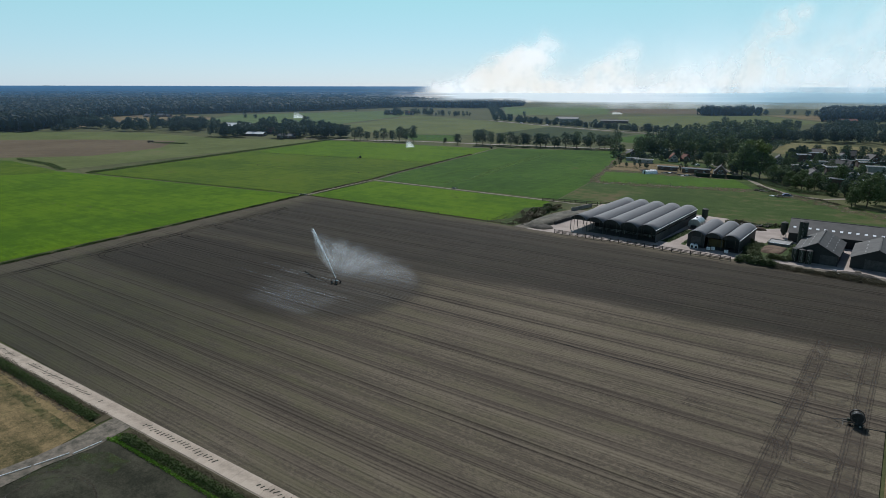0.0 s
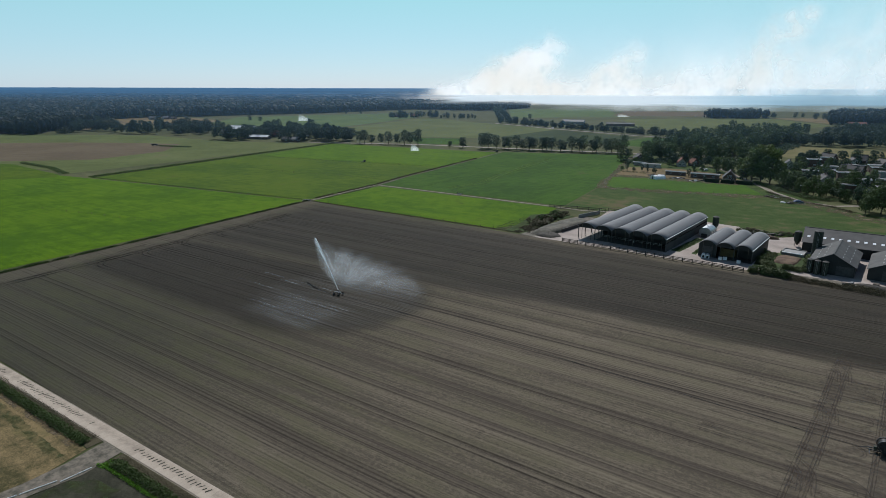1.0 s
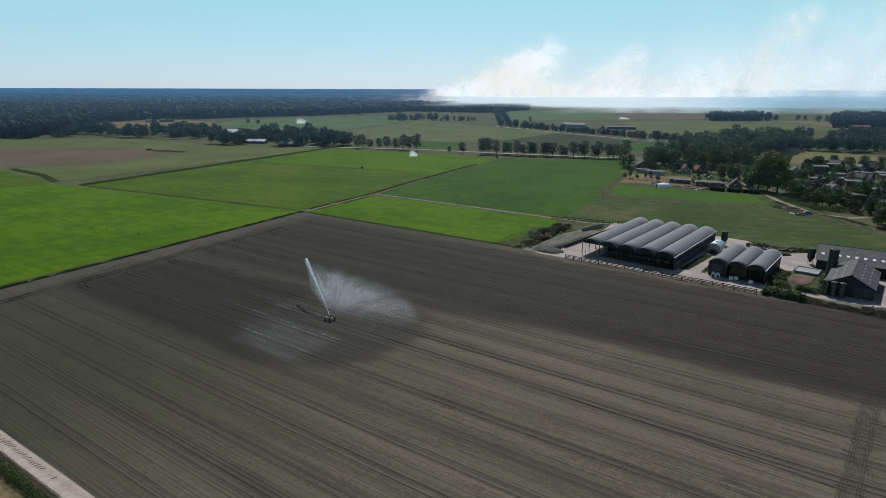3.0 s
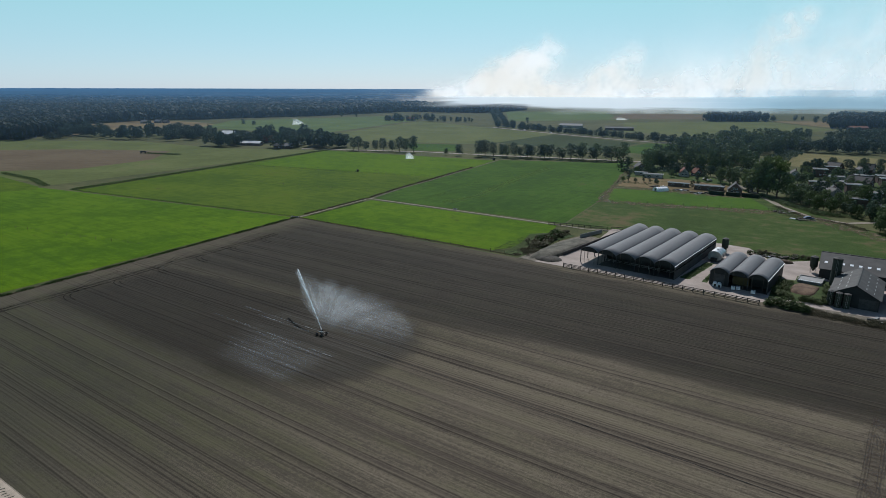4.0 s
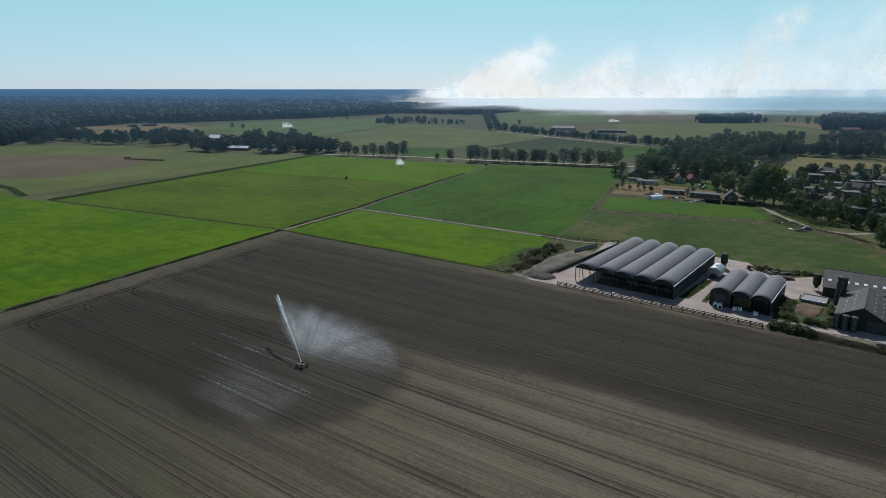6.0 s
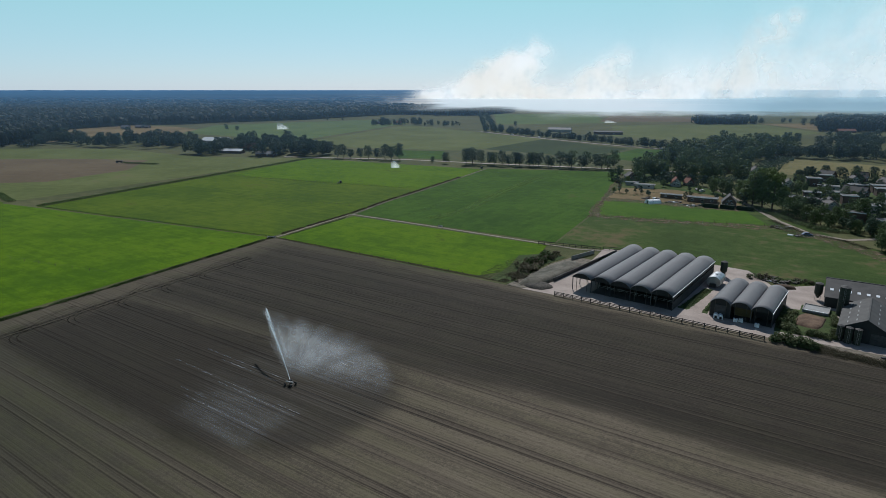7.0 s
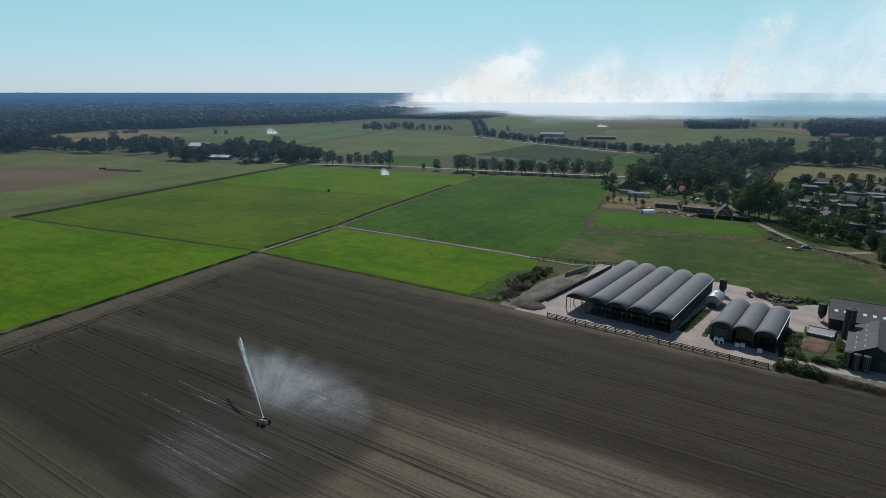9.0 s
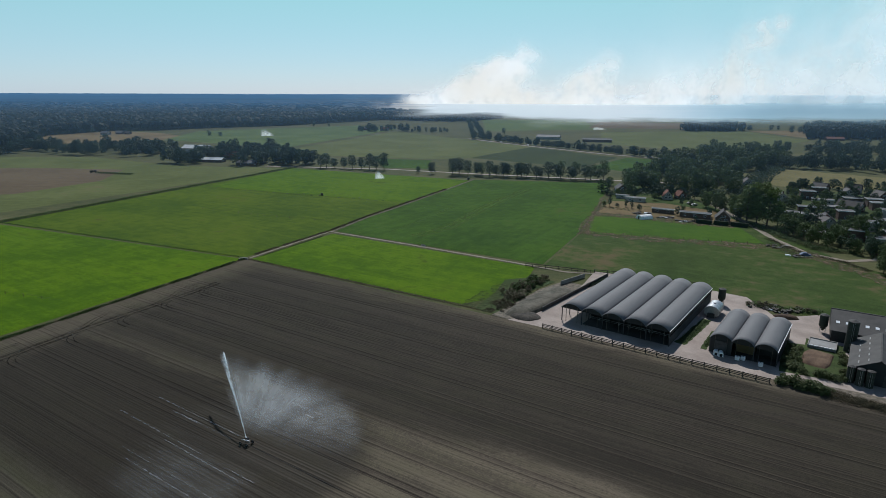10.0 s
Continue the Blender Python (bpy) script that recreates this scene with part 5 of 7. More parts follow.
def hopper_silo(u, v, h=5.4):
    t = thing("feed_silo", FARM @ pose(u, v, 0.16), "green feed silo on steel legs beside the shed", "feed silo", "farm silos")
    part("barrel", cyls(((0, 0, h - 3.2), (0, 0, h), 1.15), seg=20), M_yellow, t)
    part("hopper", cyls(((0, 0, h - 4.8), (0, 0, h - 3.2), 0.2, 1.15), seg=20), M_yellow, t)
    part("cap", cyls(((0, 0, h), (0, 0, h + 0.4), 1.18, 0.3), seg=20), M_roof_dark, t)
    for a in range(4):
        x, y = 1.0 * math.cos(a * 1.571 + 0.785), 1.0 * math.sin(a * 1.571 + 0.785)
        part("leg", cyls(((x, y, 0), (x, y, h - 2.8), 0.06), seg=6), M_steel, t)
    part("brace", cyls(((0.7, 0.7, 1.0), (-0.7, 0.7, 2.2), 0.03), ((-0.7, -0.7, 1.0), (0.7, -0.7, 2.2), 0.03), seg=5), M_steel, t)


hopper_silo(176.8, 50.2)
hopper_silo(205.6, 40.8)


def steel_tank():
    t = thing("milk_tank", FARM @ pose(175.9, 35.4, 0.16, 0, 0, -4), "large rounded stainless steel tank beside the long shed", "tank")
    bm = bmesh.new()
    prof = [(-2.1, 1.0)] + [(2.1 * math.cos(a), 2.3 + 1.5 * math.sin(a)) for a in np.linspace(math.pi, 0, 12)] + [(2.1, 1.0), (1.5, 0.6), (-1.5, 0.6)]
    a = [bm.verts.new((x, 0, z)) for x, z in prof]
    b = [bm.verts.new((x, 7.0, z)) for x, z in prof]
    bm.faces.new(a)
    bm.faces.new(b[::-1])
    for i in range(len(prof)):
        j = (i + 1) % len(prof)
        bm.faces.new((a[i], b[i], b[j], a[j]))
    part("vessel", bm, M_steel, t, "bright stainless steel vessel")
    for y in (1.0, 3.5, 6.0):
        part("band", boxes((-2.16, 2.16, y, y + 0.12, 0.9, 2.3)), M_darksteel, t)
        part("foot", boxes((-1.3, -1.0, y, y + 0.3, 0, 0.7), (1.0, 1.3, y, y + 0.3, 0, 0.7)), M_darksteel, t)
    part("manhole", cyls(((0, 3.5, 3.7), (0, 3.5, 4.05), 0.4), seg=14), M_steel, t)
    part("front_box", boxes((-1.0, 1.0, -0.8, -0.02, 0.2, 1.5)), M_darksteel, t)


steel_tank()


def white_container(u, v, two=True):
    t = thing("liquid_container", FARM @ pose(u, v, 0.16, 0, 0, random.uniform(-8, 8)), "white plastic liquid container in a cage on a pallet", "container", "white containers by the shed")
    part("pallet", boxes((-0.6, 0.6, -0.5, 0.5, 0, 0.14)), M_wood, t)
    part("tank", boxes((-0.56, 0.56, -0.46, 0.46, 0.14, 1.12)), M_white, t)
    for z in (0.35, 0.65, 0.95):
        part("cage_bar", boxes((-0.6, 0.6, -0.49, -0.465, z, z + 0.03), (-0.6, 0.6, 0.465, 0.49, z, z + 0.03)), M_steel, t)
    part("lid", cyls(((0, 0, 1.12), (0, 0, 1.18), 0.12), seg=10), M_darksteel, t)


for uu, vv in ((186.6, 6.3), (187.9, 7.0), (192.2, 5.4)):
    white_container(uu, vv)


def calf_hutch(u, v):
    t = thing("calf_hutch", FARM @ pose(u, v, 0.16, 0, 0, 10), "white plastic calf hutch with dark opening", "calf hutch", "calf hutches by the shed")
    bm = bmesh.new()
    prof = [(-0.6, 0)] + [(0.6 * math.cos(a), 0.75 + 0.55 * math.sin(a)) for a in np.linspace(math.pi, 0, 8)] + [(0.6, 0)]
    a = [bm.verts.new((x, -0.7, z)) for x, z in prof]
    b = [bm.verts.new((x, 0.9, z)) for x, z in prof]
    bm.faces.new(b[::-1])
    bm.faces.new(a)
    for i in range(len(prof) - 1):
        bm.faces.new((a[i], b[i], b[i + 1], a[i + 1]))
    part("shell", bm, M_white, t)
    # black plate on the closed front, standing in for the unlit inside
    part("opening", boxes((-0.32, 0.32, -0.73, -0.69, 0.05, 0.85)), M_rubber, t)


calf_hutch(181.3, 7.0)
calf_hutch(182.6, 6.8)


def heap(name, u, v, rx, ry, h, material, label, seed, rz=0, flat=0.6, corner=1.0):
    """An uneven heap."""
    bm = bmesh.new()
    rows = []
    n, mseg = 9, 28
    for i in range(n + 1):
        f = i / n
        ring = []
        for j in range(mseg):
            a = j / mseg * 6.2832
            wob = 1 + 0.12 * noise.noise((math.cos(a) * 1.6 + seed, math.sin(a) * 1.6, f * 2))
            z = h * (1 - f ** (1 / max(flat, 0.1) * 2)) + 0.15 * h * noise.noise((math.cos(a) * f * 3, math.sin(a) * f * 3, seed)) * (1 - f)
            cx, cy = (math.copysign(abs(q) ** corner, q) for q in (math.cos(a), math.sin(a)))
            ring.append(bm.verts.new((rx * f * wob * cx, ry * f * wob * cy, max(z, 0) if i < n else -0.05)))
        rows.append(ring)
    for a, b in zip(rows[1:], rows[2:]):
        for j in range(mseg):
            bm.faces.new((a[j], b[j], b[(j + 1) % mseg], a[(j + 1) % mseg]))
    bm.faces.new(rows[1])
    for vtx in rows[0]:
        bm.verts.remove(vtx)
    ob = new(name, mesh_of(name, bm, material))
    ob.matrix_basis = FARM @ pose(u, v, 0.1, 0, 0, rz)
    return tagged(ob, label, name.replace("_", " "))


heap("silage_mound", 125.2, 20.5, 4.9, 18.5, 1.7, M_silage, "long flat silage heap under a weathered sheet", 3, -8, 0.3, 0.62)
heap("soil_mound", 126.0, 5.0, 5.0, 4.2, 1.0, M_earth, "dark heap of earth at the yard's edge", 7, 0, 0.5)
heap("straw_heap", 126.0, 34.5, 2.6, 3.0, 1.1, M_tan, "small heap of tan straw", 9)
heap("manure_mound", 204.7, 18.9, 3.5, 6.2, 0.75, M_manure, "flat brown manure heap in front of the bunker", 5, -6, 0.3, 0.55)
heap("rubble_mound", 227.5, -0.4, 6.8, 2.2, 1.3, M_earth, "heap of rubble and earth before the barns", 11, -4)
heap("earth_mound", 196.0, 48.2, 3.8, 1.8, 1.1, M_heap, "dark brown earth heap beside the yard", 6, 10)


def clamp_wall(u, v, length, rz, h, label, material=None):
    t = thing("retaining_wall", FARM @ pose(u, v, 0.14, 0, 0, rz), label, "wall", "low walls of the silage clamps")
    n = max(1, int(length / 3))
    for i in range(n):
        part("panel", boxes((-0.12, 0.12, i * length / n + 0.02, (i + 1) * length / n - 0.02, 0, h)), material or M_concrete, t)


clamp_wall(128.7, 11.9, 49, -8, 1.3, "dark low concrete wall beside the silage heap", M_roof_dark)
clamp_wall(124.0, 40.6, 14.2, -17.7, 1.5, "pale concrete wall of the silage clamp")
bunker = thing("bunker", FARM @ pose(202.1, 26.2, 0.16, 0, 0, -4), "low concrete bunker covered with grey sheeting", "bunker")
part("wall", boxes((0, 0.2, 0, 6, 0, 1.0)), M_concrete, bunker)
part("wall", boxes((6.6, 6.8, 0, 6, 0, 1.0)), M_concrete, bunker)
part("wall", boxes((0.2, 6.6, 5.8, 6, 0, 1.0)), M_concrete, bunker)
part("cover", boxes((0.22, 6.58, 0.1, 5.78, 0, 0.75)), M_tarp, bunker, "grey tarpaulin cover")
part("edge_bags", boxes(*[(0.3 + i * 0.6, 0.8 + i * 0.6, -0.15, 0.2, 0.7, 0.95) for i in range(10)]), M_white, bunker, "row of pale bags along the edge")


# ---- fences ----
def rail_fence(points, label, h=1.4, spacing=3.0, rails=3, group="timber fences"):
    """Posts and rails along a line in the farm's plan."""
    t = thing("rail_fence", FARM @ pose(*points[0], 0.1), label, "fence", group)
    post = mesh_of("fence_post", boxes((-0.11, 0.11, -0.09, 0.11, 0, h + 0.15)), M_fence)
    ox, oy = points[0]
    for (ax, ay), (bx, by) in zip(points, points[1:]):
        L = math.hypot(bx - ax, by - ay)
        n = max(1, round(L / spacing))
        rz = math.degrees(math.atan2(by - ay, bx - ax))
        rail = mesh_of("fence_rail", boxes((0.02, L / n - 0.02, -0.15, -0.09, -0.1, 0.1)), M_fence)
        for i in range(n + 1):
            x, y = ax + (bx - ax) * i / n - ox, ay + (by - ay) * i / n - oy
            part("post", post, None, t, m=pose(x, y, 0, 0, 0, rz))
            if i < n:
                for j in range(rails):
                    part("rail", rail, None, t, m=pose(x, y, h * (0.38 + 0.6 * j / max(rails - 1, 1)), 0, 0, rz))


rail_fence([(134.5, -1.1), (165, -2.4), (194.9, -3.7)], "long dark timber post and rail fence along the yard")
rail_fence([(103.3, 55.4), (116.2, 58.4), (128.6, 60.6)], "timber post and rail fence behind the clamps", 1.3, 2.6, 2)
rail_fence([(129.6, 62.1), (139.0, 64.7), (167.0, 66.5)], "timber post and rail fence behind the long shed", 1.3, 2.6, 2)


def wire_fence(points, label, spacing=6.0, m=FARM):
    t = thing("wire_fence", m @ pose(*points[0], 0.05), label, "fence", "wire fences")
    ox, oy = points[0]
    post = mesh_of("wire_post", cyls(((0, 0, 0), (0, 0, 1.25), 0.07), seg=6), M_wood)
    for (ax, ay), (bx, by) in zip(points, points[1:]):
        L = math.hypot(bx - ax, by - ay)
        n = max(1, round(L / spacing))
        for i in range(n):
            part("post", post, None, t, m=pose(ax + (bx - ax) * i / n - ox, ay + (by - ay) * i / n - oy, 0))
        bm = bmesh.new()
        for z in (0.6, 1.1):
            cyl(bm, (ax - ox, ay - oy, z), (bx - ox, by - oy, z), 0.012, seg=3)
        part("wire", bm, M_darksteel, t)


wire_fence([(0.2, 1.4), (61.7, 1.6), (115.5, 2.8)], "thin wire fence on wooden posts along the meadow")
wire_fence([(-20.5, 145.0), (-65.0, 135.4), (-114.0, 124.6), (-181.8, 115.6)], "wire fence on wooden posts across the meadow")
wire_fence([(-86.0, -83.3), (-44.5, -75.6), (-10.3, -67.7)], "thin electric fence on posts across the bright meadow", 9.0)
wire_fence([(101.1, 125.3), (94.3, 167.1), (84.2, 216.4)], "wire fence on wooden posts beside the tall grass")
wire_fence([(102.1, 126.3), (148.3, 138.5), (186.2, 149.5)], "wire fence on wooden posts across the pasture")
wire_fence([(-7.2, 60.9), (-14.4, 96.0), (-18.2, 126.0), (-28.0, 205.0)], "wire fence on wooden posts along the sandy track")


# ---- irrigation ----
def irrigation_gun():
    t = thing("irrigation_gun", FARM @ pose(GUN[0], GUN[1], 0.24) @ Matrix.Diagonal((0.8, 0.8, 0.8, 1)), "wheeled irrigation gun standing in the field with its jet on", "irrigation gun")
    part("frame", boxes((-1.3, 1.3, -0.06, 0.06, 0.55, 0.68), (-0.06, 0.06, -1.1, 1.1, 0.55, 0.68), (1.2, 1.3, -0.9, 0.9, 0.5, 0.62)), M_darksteel, t)
    for x, y in ((-0.9, -1.15), (-0.9, 1.15), (1.1, -0.95), (1.1, 0.95)):
        wh = part("wheel", cyls(((x, y - 0.09, 0.45), (x, y + 0.09, 0.45), 0.45), seg=16), M_rubber, t)
        part("hub", cyls(((x, y - 0.11, 0.45), (x, y + 0.11, 0.45), 0.17), seg=10), M_steel, wh)
    part("riser", cyls(((0, 0, 0.6), (0, 0, 1.7), 0.09), seg=10), M_steel, t)
    part("barrel", cyls(((0, 0, 1.65), JET_DIR * 2.0 + Vector((0, 0, 1.65)), 0.11, 0.05), seg=10), M_white, t, "white gun barrel")
    part("feed_pipe", cyls(((-1.4, -0.3, 0.95), (0.9, 0.2, 0.95), 0.10), seg=8), M_white, t, "pale feed pipe")
    part("counterweight", boxes((-0.25, 0.25, -0.3, 0.3, 1.5, 1.75)), M_darksteel, t)


gx, gy = farm_xy(*GUN)
JET_WORLD = Vector((-11.0, 21.0, 9.2))                      # from the gun to the jet's tip
JET_DIR = (FARM.to_3x3().inverted() @ JET_WORLD).normalized()
irrigation_gun()

hose_pts = [(GUN[0] + 1.2, GUN[1]), (135, -89.8), (170, -90.6), (200, -91.8), (224.8, -93.0)]
bm = bmesh.new()
for (ax, ay), (bx, by) in zip(hose_pts, hose_pts[1:]):
    cyl(bm, (ax, ay, 0.26), (bx, by, 0.26), 0.035, seg=6)
hose = new("irrigation_hose", mesh_of("irrigation_hose", bm, M_hose))
hose.matrix_basis = FARM
tagged(hose, "black irrigation hose lying along a furrow", "hose")


def hose_reel():
    t = thing("hose_reel", FARM @ pose(227.6, -93.2, 0.22, 0, 0, 4) @ Matrix.Diagonal((0.76, 0.76, 0.76, 1)), "large dark hose reel trailer parked on the headland", "hose reel")
    part("drum", cyls(((0, -0.75, 1.95), (0, 0.75, 1.95), 1.05), seg=28), M_hose, t, "drum wound with black hose")
    for y in (-0.85, 0.85):
        bm = bmesh.new()
        n = 28
        for i in range(n):
            a, b = i / n * 6.2832, (i + 1) / n * 6.2832
            q = []
            for r in (1.16, 1.36):
                for yy in (y - 0.06, y + 0.06):
                    for an in (a, b):
                        q.append(bm.verts.new((r * math.cos(an), yy, 1.95 + r * math.sin(an))))
            for f in ((0, 1, 3, 2), (4, 6, 7, 5), (0, 4, 5, 1), (2, 3, 7, 6)):
                bm.faces.new([q[j] for j in f])
        rim = part("rim", bm, M_darksteel, t)
        for i in range(8):
            a = i * 0.785
            part("spoke", cyls(((0, y, 1.95), (1.2 * math.cos(a), y, 1.95 + 1.2 * math.sin(a)), 0.05), seg=5), M_darksteel, rim)
    for i in range(5):
        bm = bmesh.new()
        bmesh.ops.create_cone(bm, cap_ends=False, segments=28, radius1=1.10 + 0.05 * (i % 2), radius2=1.10 + 0.05 * (i % 2), depth=0.22,
                              matrix=Matrix.Translation((0, -0.6 + i * 0.3, 1.95)) @ pose(0, 0, 0, 90))
        part("hose_turn", bm, M_hose, t)
    part("chassis", boxes((-2.6, 1.4, -0.55, -0.35, 0.5, 0.68), (-2.6, 1.4, 0.35, 0.55, 0.5, 0.68), (-0.3, 0.3, -0.95, 0.95, 0.42, 0.56)), M_darksteel, t)
    part("upright", boxes((-0.12, 0.12, -1.05, -0.95, 0.5, 2.1), (-0.12, 0.12, 0.95, 1.05, 0.5, 2.1)), M_darksteel, t)
    for y in (-1.15, 1.15):
        wh = part("wheel", cyls(((0.6, y - 0.16, 0.5), (0.6, y + 0.16, 0.5), 0.5), seg=20), M_rubber, t)
        part("hub", cyls(((0.6, y - 0.18, 0.5), (0.6, y + 0.18, 0.5), 0.2), seg=12), M_steel, wh)
    part("drawbar", cyls(((-2.6, 0.4, 0.55), (-4.0, 0, 0.45), 0.06), ((-2.6, -0.4, 0.55), (-4.0, 0, 0.45), 0.06), seg=6), M_darksteel, t)
    part("support_leg", cyls(((-2.4, 1.2, 0.0), (-2.4, 0.4, 0.6), 0.05), ((-2.4, -1.2, 0.0), (-2.4, -0.4, 0.6), 0.05), seg=6), M_steel, t)
    part("gearbox", boxes((-1.7, -1.1, -0.3, 0.3, 0.68, 1.3)), M_yellow, t)


hose_reel()
bm = bmesh.new()
sup = [(229, -93.5), (234, -92.5), (242, -89), (252, -84)]
for (ax, ay), (bx, by) in zip(sup, sup[1:]):
    cyl(bm, (ax, ay, 0.28), (bx, by, 0.28), 0.06, seg=6)
sh = new("supply_hose", mesh_of("supply_hose", bm, M_hose))
sh.matrix_basis = FARM
tagged(sh, "black supply hose leading off the headland", "hose")


def water_material(name, density, streak, falloff):
    """Airborne water drops: white, thin, streaked along the throw. x of the map runs outwards, y across it."""
    k = Nodes(name)
    uvm = k.n("UVMap")
    sep = k.n("SeparateXYZ")
    k.link(uvm.outputs[0], sep.inputs[0])
    r, a = sep.outputs[0], sep.outputs[1]
    mp = k.n("Mapping")
    mp.inputs["Scale"].default_value = streak
    k.link(uvm.outputs[0], mp.inputs["Vector"])
    s = k.noise(mp.outputs[0], 1.0, 2.0, 0.5)
    g = k.noise(k.coord(), 0.22, 3.0, 0.55)
    al = k.math("MULTIPLY", k.step(s, 0.28, 0.72, 0.45, 1.1), k.step(g, 0.25, 0.7, 0.6, 1.1))
    al = k.math("MULTIPLY", al, falloff(k, r, a))
    al = k.math("MULTIPLY", al, density)
    di, tr, ad, mx, tp = k.n("BsdfDiffuse"), k.n("BsdfTranslucent"), k.n("MixShader"), k.n("MixShader"), k.n("BsdfTransparent")
    for sh_ in (di, tr):
        sh_.inputs["Color"].default_value = (0.88, 0.93, 0.95, 1)
    ad.inputs[0].default_value = 0.6
    k.link(di.outputs[0], ad.inputs[1])
    k.link(tr.outputs[0], ad.inputs[2])
    k.link(al, mx.inputs[0])
    k.link(tp.outputs[0], mx.inputs[1])
    k.link(ad.outputs[0], mx.inputs[2])
    k.link(mx.outputs[0], k.out.inputs["Surface"])
    return k.m


def uv_grid(name, f, nr, na, material):
    """A curved sheet from f(r, a) for r and a in 0..1, with its map."""
    verts = [f(i / nr, j / na) for i in range(nr + 1) for j in range(na + 1)]
    i = (np.arange(nr)[:, None] * (na + 1) + np.arange(na)[None]).ravel()
    faces = np.stack([i, i + 1, i + na + 2, i + na + 1], 1)
    me = raw_mesh(name, verts, faces, material)
    lay = me.uv_layers.new(name="map")
    rr, aa = np.meshgrid(np.arange(nr + 1) / nr, np.arange(na + 1) / na, indexing="ij")
    uvs = np.stack([rr.ravel(), aa.ravel()], 1)[faces.ravel()]
    lay.data.foreach_set("uv", uvs.astype(np.float32).ravel())
    return me


MIST = (106.5, -103.0, 30.0, 20.0)                       # middle and spread of the falling drops beside the gun


def gun_spray():
    """The jet, its older arcs that have swept on and fall as drops, and the mist on the ground."""
    jz = 1.3
    reach = math.hypot(JET_WORLD.x, JET_WORLD.y)
    az0 = math.atan2(JET_WORLD.y, JET_WORLD.x)
    t = thing("water_jet", pose(gx, gy, 0.24), "white water jet and falling spray from the irrigation gun", "water spray", "", "stuff")

    def arc(r, lift=1.0):
        return jz + lift * (JET_WORLD.z * 1.0 * (1 - (1 - r) ** 1.35))

    def fan(shift, drop):
        def f(r, a):
            az = az0 - a * radians(118) - shift * 0.05
            rad = reach * r * (1.0 + 0.10 * a) + shift
            h = arc(r, (1 - a) ** 1.15 * drop)
            peak = 0.92 + 0.10 * abs(math.sin(a * 23.0 + shift)) * r ** 2
            return rad * peak * math.cos(az), rad * peak * math.sin(az), h * (1 - 0.75 * a) * peak + 0.15
        return f

    fade = lambda k, r, a: k.math("MULTIPLY", k.math("MULTIPLY", k.step(r, 0.02, 0.45), k.step(r, 1.0, 0.62)), k.math("MULTIPLY", k.step(a, 1.0, 0.3, 0.0, 1.0), k.step(a, 0.0, 0.05, 0.8, 1.15)))
    for i, (s, d, den) in enumerate(((0.0, 1.0, 0.32), (1.2, 0.62, 0.23), (-0.8, 0.28, 0.14))):
        mt = water_material("falling_drops", den, (1.8, 17.0, 1), fade)
        ob = part("falling_drops", uv_grid("falling_drops", fan(s, d), 24, 70, mt), None, t)
        ob.visible_shadow = False
    # the curtain under the jet
    cur = lambda r, a: (JET_WORLD.x * r + 1.2 * a, JET_WORLD.y * r - 0.3 * a, arc(r) * (1 - a) + 0.1)
    cfade = lambda k, r, a: k.math("MULTIPLY", k.math("MULTIPLY", k.step(r, 0.05, 0.5), k.step(r, 1.0, 0.85)), k.step(a, 0.9, 0.0))
    ob = part("jet_curtain", uv_grid("jet_curtain", cur, 24, 10, water_material("curtain_drops", 0.5, (22.0, 2.0, 1), cfade)), None, t)
    ob.visible_shadow = False
    # the jet itself: a dense core that breaks up into pulses
    rng = random.Random(4)
    bm = bmesh.new()
    for r0, r1, w0, w1, side in ((0.0, 0.34, 0.05, 0.14, 0.0), (0.29, 0.70, 0.06, 0.20, -0.35), (0.62, 1.0, 0.07, 0.24, 0.45)):
        n = 12
        for i in range(n):
            a0, a1 = r0 + (r1 - r0) * i / n, r0 + (r1 - r0) * (i + 1) / n
            f0, f1 = i / n, (i + 1) / n
            prof = lambda f: (w0 + (w1 - w0) * f) * (1 - max(0.0, (f - 0.8) / 0.2) ** 2 * 0.95) * rng.uniform(0.85, 1.15)
            p = Vector((JET_WORLD.x * a0 + side * f0, JET_WORLD.y * a0, arc(a0)))
            q = Vector((JET_WORLD.x * a1 + side * f1, JET_WORLD.y * a1, arc(min(a1, 1))))
            cyl(bm, p, q, prof(f0), prof(f1), 7)
    # the feathered skirt of drops round the core
    flat = Vector((JET_WORLD.y, -JET_WORLD.x, 0)).normalized()
    for i, across in enumerate((flat, Vector((flat.x * 0.3, flat.y * 0.3, 1)).normalized())):
        def skirt(r, a, across=across):
            w = (a - 0.42) * (0.2 + 2.6 * r ** 1.3)
            return tuple(Vector((JET_WORLD.x * r, JET_WORLD.y * r, arc(r))) - across * w * (1 if i else -1))
        sfade = lambda k, r, a: k.math("MULTIPLY", k.math("MULTIPLY", k.step(r, 1.0, 0.75), k.step(r, 0.0, 0.06)), k.math("MULTIPLY", k.step(a, 0.0, 0.42), k.math("POWER", k.step(a, 1.0, 0.4), 2.0)))
        part("jet_skirt", uv_grid("jet_skirt", skirt, 30, 12, water_material("jet_drops", 0.9, (26, 3.5, 1), sfade)), None, t)
    jet = part("jet_core", bm, water_material("jet_water", 0.97, (40, 3, 1), lambda k, r, a: k.math("ADD", 0.9, 0.0)), t)
    # the landed sheet of drops
    def low(r, a):
        ang = az0 - radians(66) - a * radians(70)
        rad = 3 + 21 * r
        return rad * math.cos(ang), rad * math.sin(ang), 0.25 + 1.5 * (1 - abs(2 * r - 1)) * (1 - abs(2 * a - 1))
